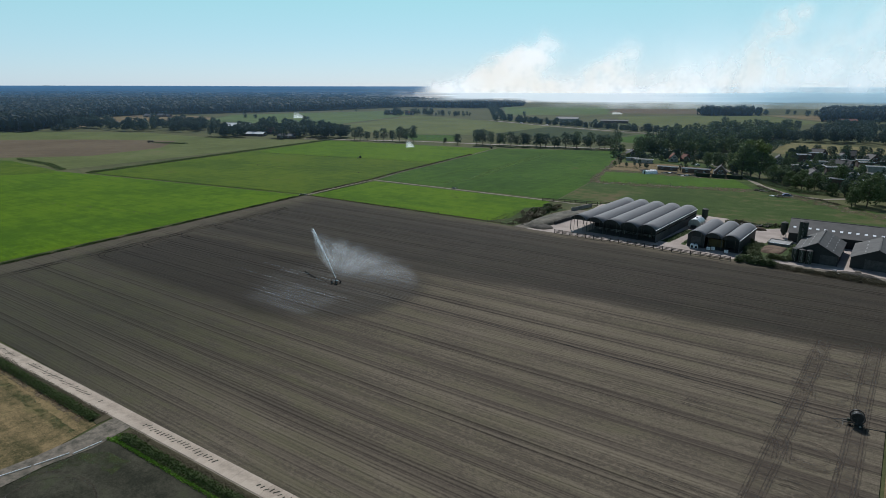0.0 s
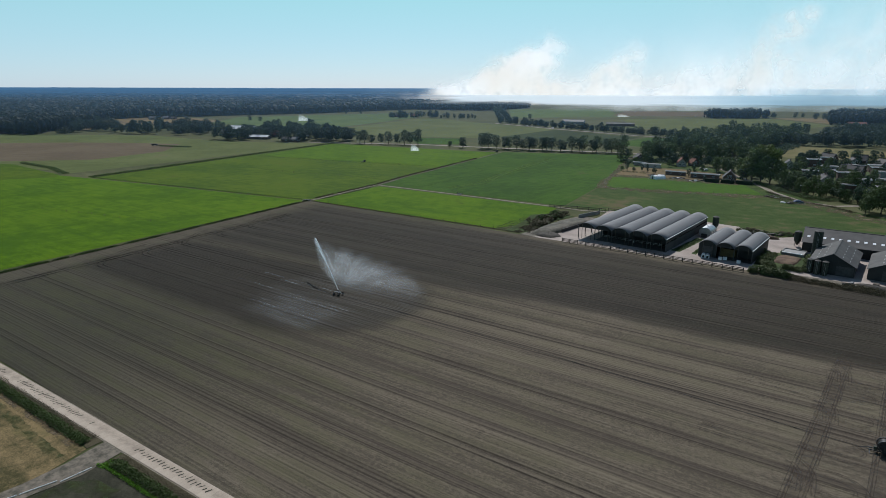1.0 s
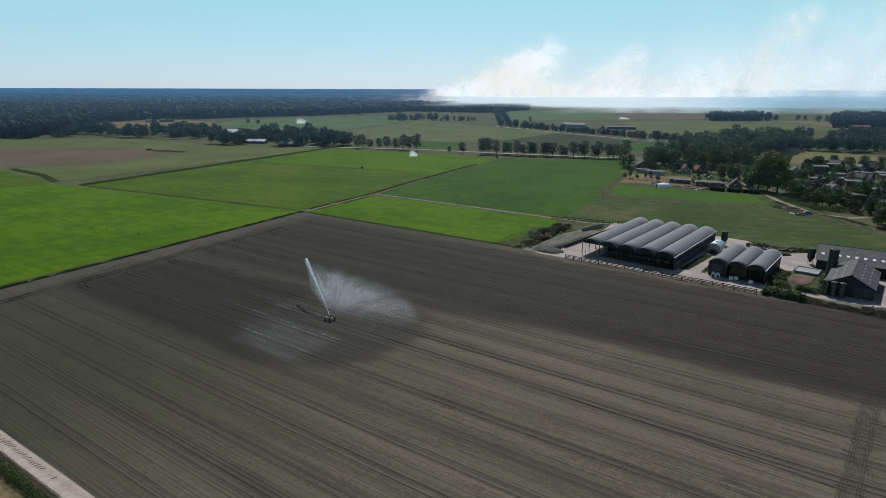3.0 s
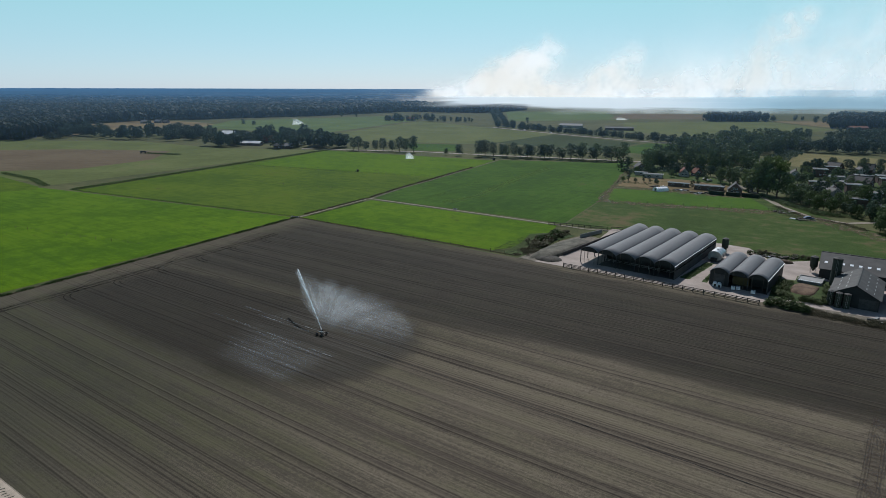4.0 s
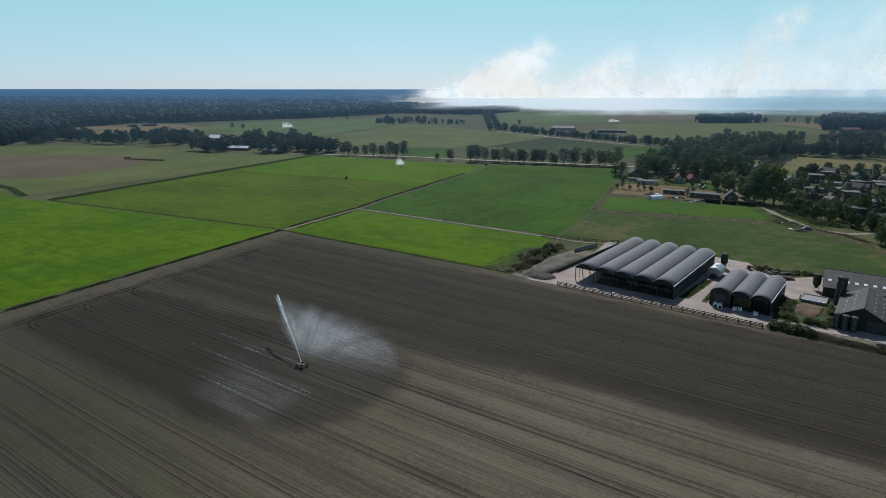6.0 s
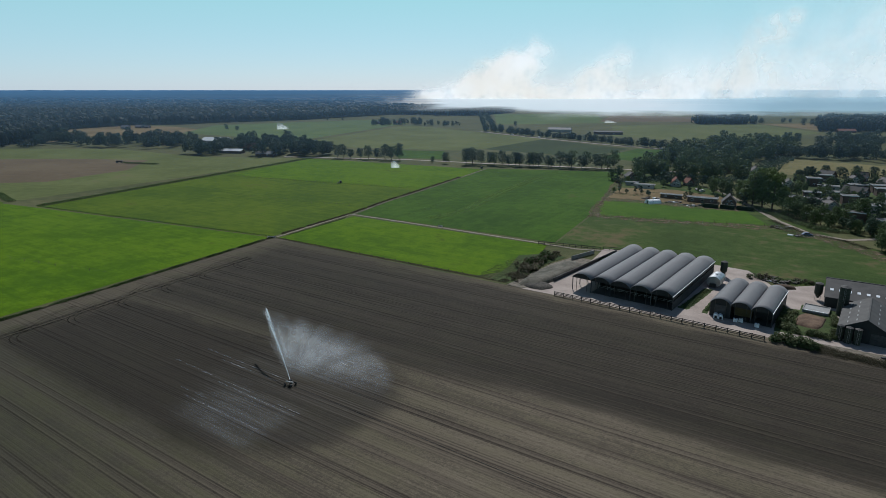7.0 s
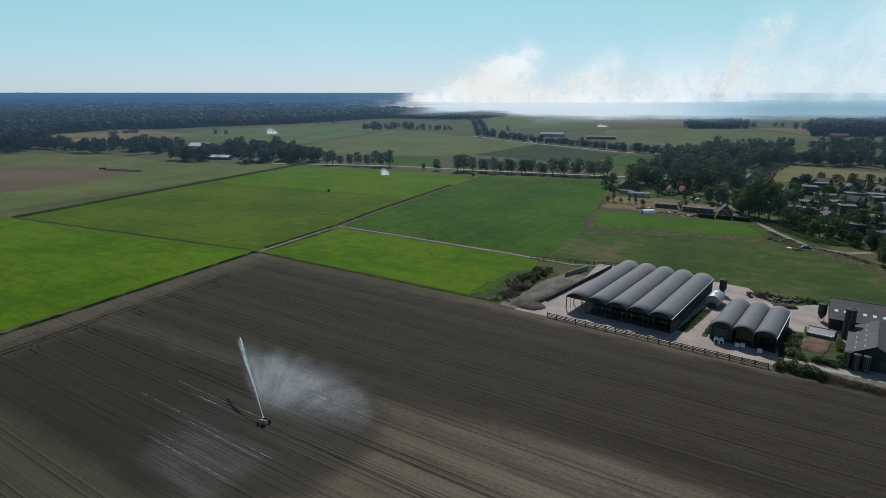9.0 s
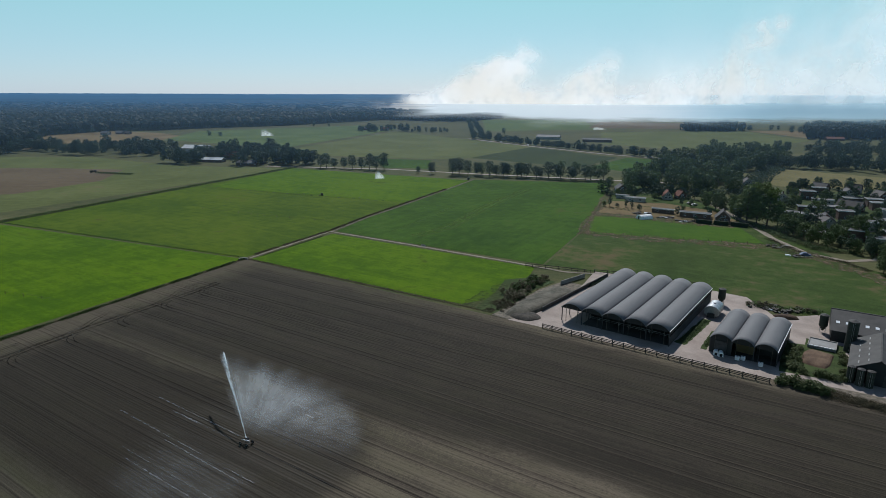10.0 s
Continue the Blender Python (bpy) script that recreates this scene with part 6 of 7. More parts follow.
    lfade = lambda k, r, a: k.math("MULTIPLY", k.math("MULTIPLY", k.step(r, 0.0, 0.6), k.step(r, 1.0, 0.85)), k.math("MULTIPLY", k.step(a, 0, 0.3), k.step(a, 1.0, 0.6)))
    ob = part("landing_drops", uv_grid("landing_drops", low, 12, 16, water_material("landing_spray", 0.21, (9, 26, 1), lfade)), None, t)
    ob.visible_shadow = False

    # fine drops coming down on the near side of the gun
    def near_side(r, a):
        x, y = farm_xy(MIST[0] + MIST[2] * (r - 0.5), MIST[1] + MIST[3] * (a - 0.5))
        return x - gx, y - gy, 0.3 + 1.6 * (1 - abs(2 * r - 1)) * (1 - abs(2 * a - 1))
    nfade = lambda k, r, a: k.math("MULTIPLY", k.math("MULTIPLY", k.step(r, 0.0, 0.5), k.step(r, 1.0, 0.82)), k.math("MULTIPLY", k.step(a, 0.0, 0.16), k.step(a, 1.0, 0.5)))
    ob = part("near_drops", uv_grid("near_drops", near_side, 14, 14, water_material("near_spray", 0.10, (2, 26, 1), nfade)), None, t)
    ob.visible_shadow = False


gun_spray()
# water standing in the furrows beside the gun
rng = random.Random(8)
for line in ([(76, -87.6), (106, -88.2)], [(84, -89.5), (104, -89.8)], [(74, -95.6), (119, -96.8)], [(93, -97.2), (118.4, -98.0)], [(88, -103.2), (116, -103.5)],
             [(92, -105.0), (116.4, -105.4)], [(103.5, -72.8), (112.8, -73.2)], [(106, -74.6), (113, -75.0)]):
    (ax, ay), (bx, by) = line
    at = 0.0
    while at < 0.97:
        end = min(1.0, at + rng.uniform(0.25, 0.6))
        p = ribbon("puddle", [(ax + (bx - ax) * at, ay + (by - ay) * at), (ax + (bx - ax) * end, ay + (by - ay) * end)], rng.uniform(0.12, 0.26), 0.315, M_water,
                   "narrow strip of water standing in a wheel rut", "puddle", FARM, wobble=0.8, seed=rng.randint(0, 99), fine=0.5)
        tagged(p, group="water in the ruts")
        at = end + rng.uniform(0.01, 0.05)


def far_spray(x, y, w, h, label, seed):
    """A distant irrigation jet, seen as a small cloud of drops."""
    t = thing("distant_spray", pose(x, y, 0.1), label, "water spray", "distant sprays", "stuff")
    fd = lambda k, r, a: k.math("MULTIPLY", k.step(r, 1.0, 0.2), k.math("MULTIPLY", k.step(a, 0.0, 0.2), k.step(a, 1.0, 0.6)))
    for i in range(2):
        f = lambda r, a, i=i: (w * (a - 0.3) * (0.4 + 0.6 * (1 - r)) + i, 2.0 * i + 2 * math.sin(a * 3), h * (r ** 0.8) * (1 - 0.45 * a) + 0.2)
        part("drops", uv_grid("drops", f, 8, 8, water_material("distant_drops", 0.75, (2, 7, 1), fd)), None, t).visible_shadow = False


far_spray(-34.9, 513.5, 9, 8, "small white irrigation jet in the far meadow", 1)
far_spray(-249.4, 985.7, 24, 13, "white irrigation spray in a distant field", 2)
far_spray(325.5, 1149.2, 30, 7, "low white irrigation spray far away", 3)


# ---- trees ----
BROAD = [tree_meshes("broadleaf", s, h, r, b, c, 58, 0.48, m) for s, h, r, b, c, m in (
    (1, 14, 5.6, 0.7, 20, M_leaf), (2, 12, 5.2, 0.5, 18, M_leaf_dark), (3, 15, 5.4, 0.9, 20, M_leaf_dark), (4, 11, 5.0, 0.4, 18, M_leaf))]
TALL = [tree_meshes("tall_tree", s, h, r, b, c, 95, 0.42, m) for s, h, r, b, c, m in ((11, 17, 5.0, 0.4, 24, M_leaf_light), (12, 15, 4.6, 0.3, 22, M_leaf))]
SMALL = [tree_meshes("small_tree", s, h, r, b, c, 44, 0.38, m) for s, h, r, b, c, m in (
    (21, 7.0, 2.8, 0.7, 10, M_leaf), (22, 5.0, 2.5, 0.4, 9, M_leaf_light), (23, 8.0, 2.4, 0.5, 10, M_leaf_dark), (24, 9.5, 2.1, 0.4, 11, M_leaf_dark), (25, 6.0, 2.6, 0.6, 10, M_leaf_dark))]
ROADSIDE = [tree_meshes("roadside", s, h, r, b, 18, 56, 0.44, m) for s, h, r, b, m in ((31, 13.5, 5.0, 1.5, M_leaf_dark), (32, 12, 5.2, 1.2, M_leaf_dark), (33, 14.5, 4.8, 1.6, M_leaf), (34, 11, 4.6, 1.0, M_leaf_dark))]
LABELS = {"broadleaf_tree": "mature broadleaf tree with dark green crown", "tall_tree": "tall tree with a full green crown", "small_tree": "small rounded garden tree"}
PROTO = {}
trng = random.Random(77)


def plant(kind, x, y, scale=1.0, group="", label="", which=None):
    pool = {"broadleaf_tree": BROAD, "tall_tree": TALL, "small_tree": SMALL, "roadside_tree": ROADSIDE}[kind]
    i = trng.randrange(len(pool)) if which is None else which
    sx = scale * trng.uniform(0.9, 1.1)
    m = pose(x, y, 0.05, 0, 0, trng.uniform(0, 360)) @ Matrix.Diagonal((sx, sx, scale * trng.uniform(0.9, 1.12), 1))
    key = (kind, i, group, label)
    if key not in PROTO:
        t = tree_thing(kind, pool[i], Matrix.Identity(4), label or LABELS[kind], group)
        t.matrix_basis = m
        PROTO[key] = t
        return t
    src = PROTO[key]
    keep = src.matrix_basis.copy()
    src.matrix_basis = Matrix.Identity(4)
    c = copy_thing(src, m)
    src.matrix_basis = keep
    return c


# the row along the narrow road
def tree_row(ax, ay, bx, by, n, scale):
    for i in range(n):
        f = i / max(n - 1, 1)
        plant("roadside_tree", ax + (bx - ax) * f + trng.uniform(-1.6, 1.6), ay + (by - ay) * f + trng.uniform(-2.5, 2.5), scale * trng.uniform(0.85, 1.1), "trees in the row along the road",
              "mature roadside tree with dark green crown")


tree_row(-94, 589, -64, 579, 5, 0.9)
tree_row(-55, 577, -34, 571, 4, 1.0)
tree_row(-3, 550, -2, 549, 1, 0.55)
tree_row(11, 546, 12, 545, 1, 0.95)
tree_row(27, 539, 39, 535, 3, 1.05)
tree_row(47, 532, 147, 502, 20, 0.95)
# groves round the two farmsteads
pts = []
for cx, cy, rx, ry, n in ((-447.4, 750.2, 30, 30, 8), (-366.5, 729.6, 50, 35, 16), (-297.5, 715.6, 40, 40, 16), (-234.9, 630.5, 22, 20, 6), (-187.8, 678.9, 50, 45, 16), (-156.8, 626.3, 25, 25, 7), (-117.8, 614.5, 18, 16, 5)):
    for i in range(int(n * 2.9)):
        a, r = trng.uniform(0, 6.28), math.sqrt(trng.random())
        tx, ty = cx + rx * 1.05 * r * math.cos(a), cy + ry * r * math.sin(a)
        if not (-292 < tx < -236 and 660 < ty < 745):
            pts.append((tx, ty, trng.uniform(0.75, 1.2)))
grove("farmstead_trees", pts, 12.5, M_leaf_dark, "dark green trees crowding round the farmsteads", 41, 26, 0.062)
# trees along the far road, the avenue and far clumps
pts = [(88 + 215 * f + trng.uniform(-4, 4), 925 - 320 * f ** 0.85 + trng.uniform(-4, 4), trng.uniform(0.5, 0.85)) for f in np.linspace(0, 1, 110)]
grove("far_road_trees", pts, 12, M_leaf_dark, "line of trees along the far road", 42, 24, 0.064)
pts = [(84 + 30 * f + (6.5 if i % 2 else -6.5) + trng.uniform(-1, 1), 925 + 560 * f, trng.uniform(0.75, 1.0)) for i, f in enumerate(np.linspace(0, 1, 70))]
grove("avenue_trees", pts, 11, M_leaf_dark, "double row of avenue trees running into the distance", 43, 20, 0.070)
pts = [(-112 + 110 * trng.random() ** 1.2, 1070 + 70 * trng.random(), trng.uniform(0.45, 0.95)) for i in range(40)] + [(-20 + 90 * trng.random(), 1060 + 25 * trng.random(), trng.uniform(0.4, 0.7)) for i in range(16)]
pts += [(x, y, 0.65) for x, y in ((-216.6, 1234.2), (-186.2, 1231.0), (-328.4, 968.4), (-310.8, 967.4), (-490.5, 1043.1), (-544.7, 1042.5), (107.7, 1006.6), (135.5, 1031.7))]
grove("far_clump_trees", pts, 13, M_leaf_dark, "clumps of trees in the far fields", 44, 22, 0.066)
pts = [(620 + 140 * trng.random(), 940 + 120 * trng.random(), trng.uniform(0.7, 1.0)) for i in range(30)] + [(x, y, 0.8) for x, y in ((600, 1120), (606, 1128), (640, 1118), (660, 1130), (700, 1150))]
grove("far_field_trees", pts, 13, M_leaf_dark, "trees at the edge of the distant wood", 45, 22, 0.066)
# the wooded edge of the village
VILL_WOOD = [(131.2, 436.0), (145.1, 482.6), (197.3, 535.0), (215.6, 568.3), (261.3, 643.8), (311.3, 688.7), (405.6, 749.1), (394.8, 655.2), (334.7, 582.1), (266.2, 519.4), (230.7, 449.8), (199.2, 440.9), (165.1, 452.1)]
pts = []
while len(pts) < 260:
    x, y = trng.uniform(120, 440), trng.uniform(405, 770)
    if inside(np.array([x]), np.array([y]), VILL_WOOD)[0]:
        pts.append((x, y, trng.uniform(0.45, 1.25)))
grove("village_wood", pts[:130], 13, M_leaf, "dense mixed trees at the edge of the village", 46)
grove("village_wood", pts[130:215], 12, M_leaf, "dense mixed trees at the edge of the village", 47)
grove("village_wood", pts[215:], 12, M_leaf_light, "lighter green trees at the edge of the village", 50)
pts = [(338 + 170 * f + trng.uniform(-5, 5), 574 - 75 * f + trng.uniform(0, 40), trng.uniform(0.75, 1.05)) for f in np.linspace(0, 1, 90)]
grove("tree_belt", pts, 13, M_leaf_dark, "belt of dark trees behind the stubble field", 48, 34, 0.054)
pts = [(430 + 160 * trng.random(), 600 + 170 * trng.random(), trng.uniform(0.7, 1.0)) for i in range(90)]
grove("tree_belt", pts, 13, M_leaf_dark, "dark trees beyond the village", 49, 26, 0.062)
for u, v in ((190.7, 348.8), (200.9, 361.2), (210.7, 361.9), (221.3, 363.7), (231.7, 370.2), (242.4, 371.2), (254.9, 373.8)):
    x, y = farm_xy(u, v)
    plant("broadleaf_tree", x, y, trng.uniform(0.62, 0.8), "lone trees before the stubble field", which=1)
for u, v, s in ((143.9, 232.9, .75), (150.2, 226.2, .8), (154.6, 219.2, .8), (161.9, 211.5, .9), (166.3, 204.6, 0.95), (169.5, 200.7, 1.1), (174.7, 197.8, 1.15), (179.9, 193.9, 1.1), (184.7, 197.9, 1.0), (159.2, 227.1, .8), (151.6, 238.8, .8), (166.7, 217.4, .85)):
    x, y = farm_xy(u, v)
    plant("tall_tree", x, y, s * (1.2 if s > 1.05 else 0.85), "tall trees beside the lane", which=0 if s > 0.98 else None)
for u, v, s in ((188.8, 176.2, .7), (192.7, 178.2, .75), (197.2, 170.4, .7), (200.7, 160.6, .65), (203.5, 164.5, .75), (206.9, 157.6, .7), (209.3, 168.4, .7), (193.3, 186.1, .75), (213.0, 174.3, .6), (220.4, 186.1, .8),
                (217.2, 152.7, .45), (225.2, 152.6, .5), (227.4, 130.9, .9), (231.7, 127.0, .95), (225.9, 123.0, .8), (235.2, 134.9, .8), (233.4, 167.5, .7), (236.5, 182.2, .7)):
    x, y = farm_xy(u, v)
    plant("broadleaf_tree", x, y, s, "bushy trees along the village lane", which=trng.choice((0, 3)))
# the plots of the village houses, whose sunny front gardens are kept low
PLOTS = [(207.6, 199.9), (182.5, 279.2), (207.1, 337.5), (227.3, 344.8), (238.7, 318.3), (224.8, 267.6), (189.2, 227.2), (199.3, 225.2), (196.3, 299.3), (205.1, 283.2), (209.5, 257.0),
         (224.3, 204.7), (229.9, 176.3), (215.8, 232.9), (234.0, 227.1), (237.7, 250.3), (197.0, 250.3), (222.1, 298.4)]
FIRST_PLOTS = len(PLOTS)
plot_rng = random.Random(31)
for row in range(10):
    for col in range(7):
        u, v = 204 + col * 14.5 + plot_rng.uniform(-3, 3), 180 + row * 16 + plot_rng.uniform(-3, 3)
        if u < 300 - (v - 188) * 0.1 and min(math.hypot(u - a, v - b) for a, b in PLOTS) > 12.5:
            PLOTS.append((u, v))
n = 0
while n < 300:
    u, v = trng.uniform(184, 300), trng.uniform(150, 345) if n % 7 else trng.uniform(150, 215)
    if u - 190 > (200 - v) * 0.55 and not any(abs(u - a + (v - b) * 0.1) < 5.5 and -15 < v - b < 6 for a, b in PLOTS):
        x, y = farm_xy(u, v)
        plant("small_tree" if n % 8 else "broadleaf_tree", x, y, trng.uniform(0.65, 1.15) * (0.95 if n % 8 else 0.62), "garden trees in the village")
        n += 1
pts = []
while len(pts) < 190:
    u, v = trng.uniform(188, 290), trng.uniform(140, 330)
    if u - 192 > (200 - v) * 0.5:
        pts.append((*farm_xy(u, v), trng.uniform(0.5, 1.3)))
grove("garden_shrubs", pts[:60], 2.4, M_leaf, "shrubs and hedges filling the village gardens", 51, 20, 0.070)
for u, v in ((89.8, 201.6), (92.8, 203.5), (97.9, 201.6), (101.8, 206.5), (105.9, 204.6), (146.2, 183.5), (135.1, 206.5), (130.0, 229.1)):
    x, y = farm_xy(u, v)
    plant("small_tree", x, y, trng.uniform(0.45, 0.8), "garden trees by the smallholding")

for u, v, sc in ((112, 250, 0.9), (108, 256, 1.0), (117, 258, 1.1), (124, 262, 1.0), (133, 258, 1.1), (139, 252, 0.9), (131, 247, 0.6), (111, 240, 0.6), (98, 240, 0.8), (93, 246, 1.0), (86, 244, 0.8),
                 (141, 243, 0.8), (146, 247, 1.0), (136, 228, 0.5), (150, 203, 0.6), (165, 198, 0.9), (112, 199, 0.5), (134, 197, 0.5), (78, 246, 0.9), (72, 252, 1.0)):
    x, y = farm_xy(u, v)
    plant("small_tree", x, y, sc * 1.25, "garden trees by the smallholding", "leafy garden tree beside the smallholding")

# ---- village and farmhouses ----
for u, v, rz, w, d, e, r, wall, roof, label in (
    (118.2, 246.7, 20, 7, 8, 2.8, 6.5, M_render, M_tile_red, "small white house with an orange tiled roof"),
    (125.8, 254.5, 40, 6, 7, 2.6, 5.8, M_brick, M_tile_red, "brick house with an orange tiled roof"),
    (159.0, 189.0, 8, 8.5, 10, 3.0, 7.2, M_brick, M_tile_dark, "brick house with a dark tiled roof behind a hedge"),
    (207.6, 199.9, 30, 8, 8, 4.6, 7.4, M_render, M_tile_dark, "pale house with a dark tiled roof in the village"),
    (182.5, 279.2, 10, 9, 9, 3.0, 6.4, M_render, M_tile_dark, "pale house with a dark tiled roof among trees"),
    (207.1, 337.5, 60, 10, 12, 3.0, 7.4, M_brick, M_tile_dark, "brick house with a dark tiled roof by the field"),
    (227.3, 344.8, 75, 9, 12, 3.0, 7.2, M_brick, M_tile_dark, "brick house with a dark roof by the field"),
    (238.7, 318.3, 30, 9, 10, 3.0, 7.0, M_brick, M_tile_dark, "brick house with a dark roof in the village"),
    (156.8, 337.7, 15, 9, 10, 3.0, 6.6, M_render, M_tile_dark, "pale house half hidden by trees"),
    (224.8, 267.6, 65, 9, 16, 3.0, 6.8, M_brick, M_tile_dark, "long brick house with a dark roof"),
    (161.5, 499.1, 30, 10, 14, 3.0, 7.5, M_brick, M_tile_dark, "brick farmhouse among distant trees"),
    (154.4, 486.3, 80, 9, 12, 3.0, 7.0, M_brick, M_tile_red, "brick house with a red roof among distant trees"),
    (84.4, 260.2, 30, 8, 10, 2.8, 5.8, M_brick, M_tile_dark, "brick house among trees at the wood's edge"),
):
    x, y = farm_xy(u, v)
    house(x, y, rz - 32.5, w * 0.85, d * 0.8, e * 0.92, r * 0.9, wall, roof, label)
for u, v, rz, w, d, h, wall, label in (
    (189.2, 227.2, 5, 12, 7, 2.8, M_brick, "low flat-roofed bungalow of brown brick"),
    (199.3, 225.2, 0, 12, 8, 2.8, M_brick, "low flat-roofed bungalow of brown brick"),
    (196.3, 299.3, 10, 11, 9, 5.4, M_brick, "two-storey flat-roofed brick house"),
    (205.1, 283.2, 5, 16, 8, 3.0, M_render, "long flat-roofed pale bungalow"),
    (209.5, 257.0, 12, 13, 8, 3.2, M_brick, "flat-roofed bungalow with wide windows"),
    (224.3, 204.7, 8, 11, 9, 5.2, M_render, "two-storey pale flat-roofed house"),
    (229.9, 176.3, 4, 14, 8, 3.0, M_render, "flat-roofed pale bungalow beside trees"),
    (215.8, 232.9, 10, 10, 8, 5.2, M_brick, "two-storey flat-roofed brick house"),
    (234.0, 227.1, 10, 12, 8, 3.2, M_brick, "flat-roofed bungalow in the village"),
    (237.7, 250.3, 10, 12, 8, 5.2, M_render, "two-storey pale house in the village"),
    (197.0, 250.3, 10, 12, 7, 3.0, M_brick, "flat-roofed bungalow behind trees"),
    (222.1, 298.4, 15, 14, 8, 3.2, M_brick, "flat-roofed bungalow in the village"),
    (143.7, 194.8, 2, 16, 6, 2.8, M_brick, "long low dark outbuilding of the smallholding"),
    (125.3, 198.8, 0, 12, 4, 2.4, M_brick, "low open garden shed of dark timber"),
    (101.9, 227.2, 5, 12, 6, 2.6, M_render, "pale low greenhouse shed at the wood's edge"),
    (91.5, 235.0, 5, 8, 3, 2.4, M_render, "small pale shed at the wood's edge"),
):
    x, y = farm_xy(u, v)
    flat_house(x, y, rz - 32.5, w * (0.72 if v > 195 and u > 180 else 1.0), d * 0.8, h, wall, label)
# the rest of the village, plot by plot
hr = random.Random(31)
for u, v in PLOTS[FIRST_PLOTS:]:
    x, y = farm_xy(u, v)
    turn = hr.choice([-4, 6, 12, 80]) - 32.5
    if hr.random() < 0.55:
        flat_house(x, y, turn, hr.uniform(7, 10), hr.uniform(5, 6.5), hr.choice([2.8, 3.0, 4.8]), hr.choice([M_brick, M_render, M_render]), "flat-roofed house in a village garden")
    else:
        house(x, y, turn, hr.uniform(6, 7.5), hr.uniform(7, 9), 2.7, hr.uniform(5.2, 6.4), hr.choice([M_brick, M_render]), M_tile_dark, "gabled house with a dark tiled roof in a garden")
# farmsteads beyond the meadows
for x, y, rz, w, d, e, r, wall, roof, label in (
    (-247.0, 740.0, 76, 14, 33, 4.0, 7.2, M_render, M_roof_edge, "long pale farm shed with a light roof"),
    (-190.0, 664.0, 70, 11, 18, 2.8, 7.4, M_brick, M_tile_red, "brick farmhouse with a red tiled roof"),
    (-158.0, 606.0, 82, 9, 17, 2.6, 4.8, M_brick, M_roof_grey, "farm shed with a grey roof"),
    (-197.0, 634.0, 78, 8, 24, 2.6, 4.4, M_brick, M_roof_edge, "low farm shed with a light roof"),
    (-144.0, 680.0, 80, 9, 13, 3.0, 5.4, M_render, M_roof_edge, "pale shed with a light roof"),
    (-503.0, 1012.0, 78, 9, 12, 2.8, 5.5, M_render, M_roof_grey, "small grey-roofed farm shed by the wood"),
    (-487.0, 1026.0, 78, 9, 11, 2.8, 5.5, M_brick, M_roof_grey, "small grey-roofed barn by the wood"),
    (-474.0, 1022.0, 78, 7, 8, 2.6, 4.8, M_brick, M_roof_dark, "small dark-roofed barn by the wood"),
    (-334.4, 727.7, 40, 9, 14, 3.0, 7.0, M_brick, M_tile_dark, "farmhouse half hidden by trees"),
    (-62.0, 1118.0, 75, 9, 14, 3.0, 6.5, M_render, M_tile_red, "small farmhouse with a red roof among distant trees"),
    (-98.0, 1134.0, 70, 9, 16, 3.0, 5.5, M_brick, M_roof_grey, "distant farm shed with a grey roof"),
    (205.3, 921.2, 70, 16, 34, 4.0, 6.5, M_render, M_roof_grey, "distant grey shed by the far road"),
    (268.0, 873.3, 75, 14, 40, 3.5, 5.0, M_brick, M_roof_dark, "distant low dark shed"),
    (622.3, 901.0, 80, 10, 24, 3.0, 5.5, M_brick, M_tile_red, "distant red-roofed shed by the wood"),
):
    house(x, y, rz, w, d, e, r, wall, roof, label, "farm_building", False, 3, "farmsteads")

# smallholding: polytunnel, clipped hedge, junk, tarpaulin
def polytunnel():
    x, y = farm_xy(121.0, 175)
    t = thing("polytunnel", pose(x - 3, y + 1, 0.05, 0, 0, -72), "white plastic polytunnel on the pasture's edge", "polytunnel")
    bm = bmesh.new()
    rings = []
    for j in range(7):
        rings.append([bm.verts.new((2.6 * math.cos(a), j * 1.3, 2.3 * math.sin(a))) for a in np.linspace(0, math.pi, 13)])
    for a, b in zip(rings, rings[1:]):
        for i in range(12):
            bm.faces.new((a[i], a[i + 1], b[i + 1], b[i]))
    for r in (rings[0], rings[-1]):
        bm.faces.new(r)
    part("cover", bm, M_white, t, smooth=False)
    part("door", boxes((-0.6, 0.6, -0.05, 0.03, 0, 1.7)), M_darksteel, t)
    for j in range(7):
        bm = bmesh.new()
        for i in range(12):
            a, b = math.pi * i / 12, math.pi * (i + 1) / 12
            cyl(bm, (2.64 * math.cos(a), j * 1.3, 2.34 * math.sin(a)), (2.64 * math.cos(b), j * 1.3, 2.34 * math.sin(b)), 0.03, seg=4)
        part("hoop", bm, M_steel, t)


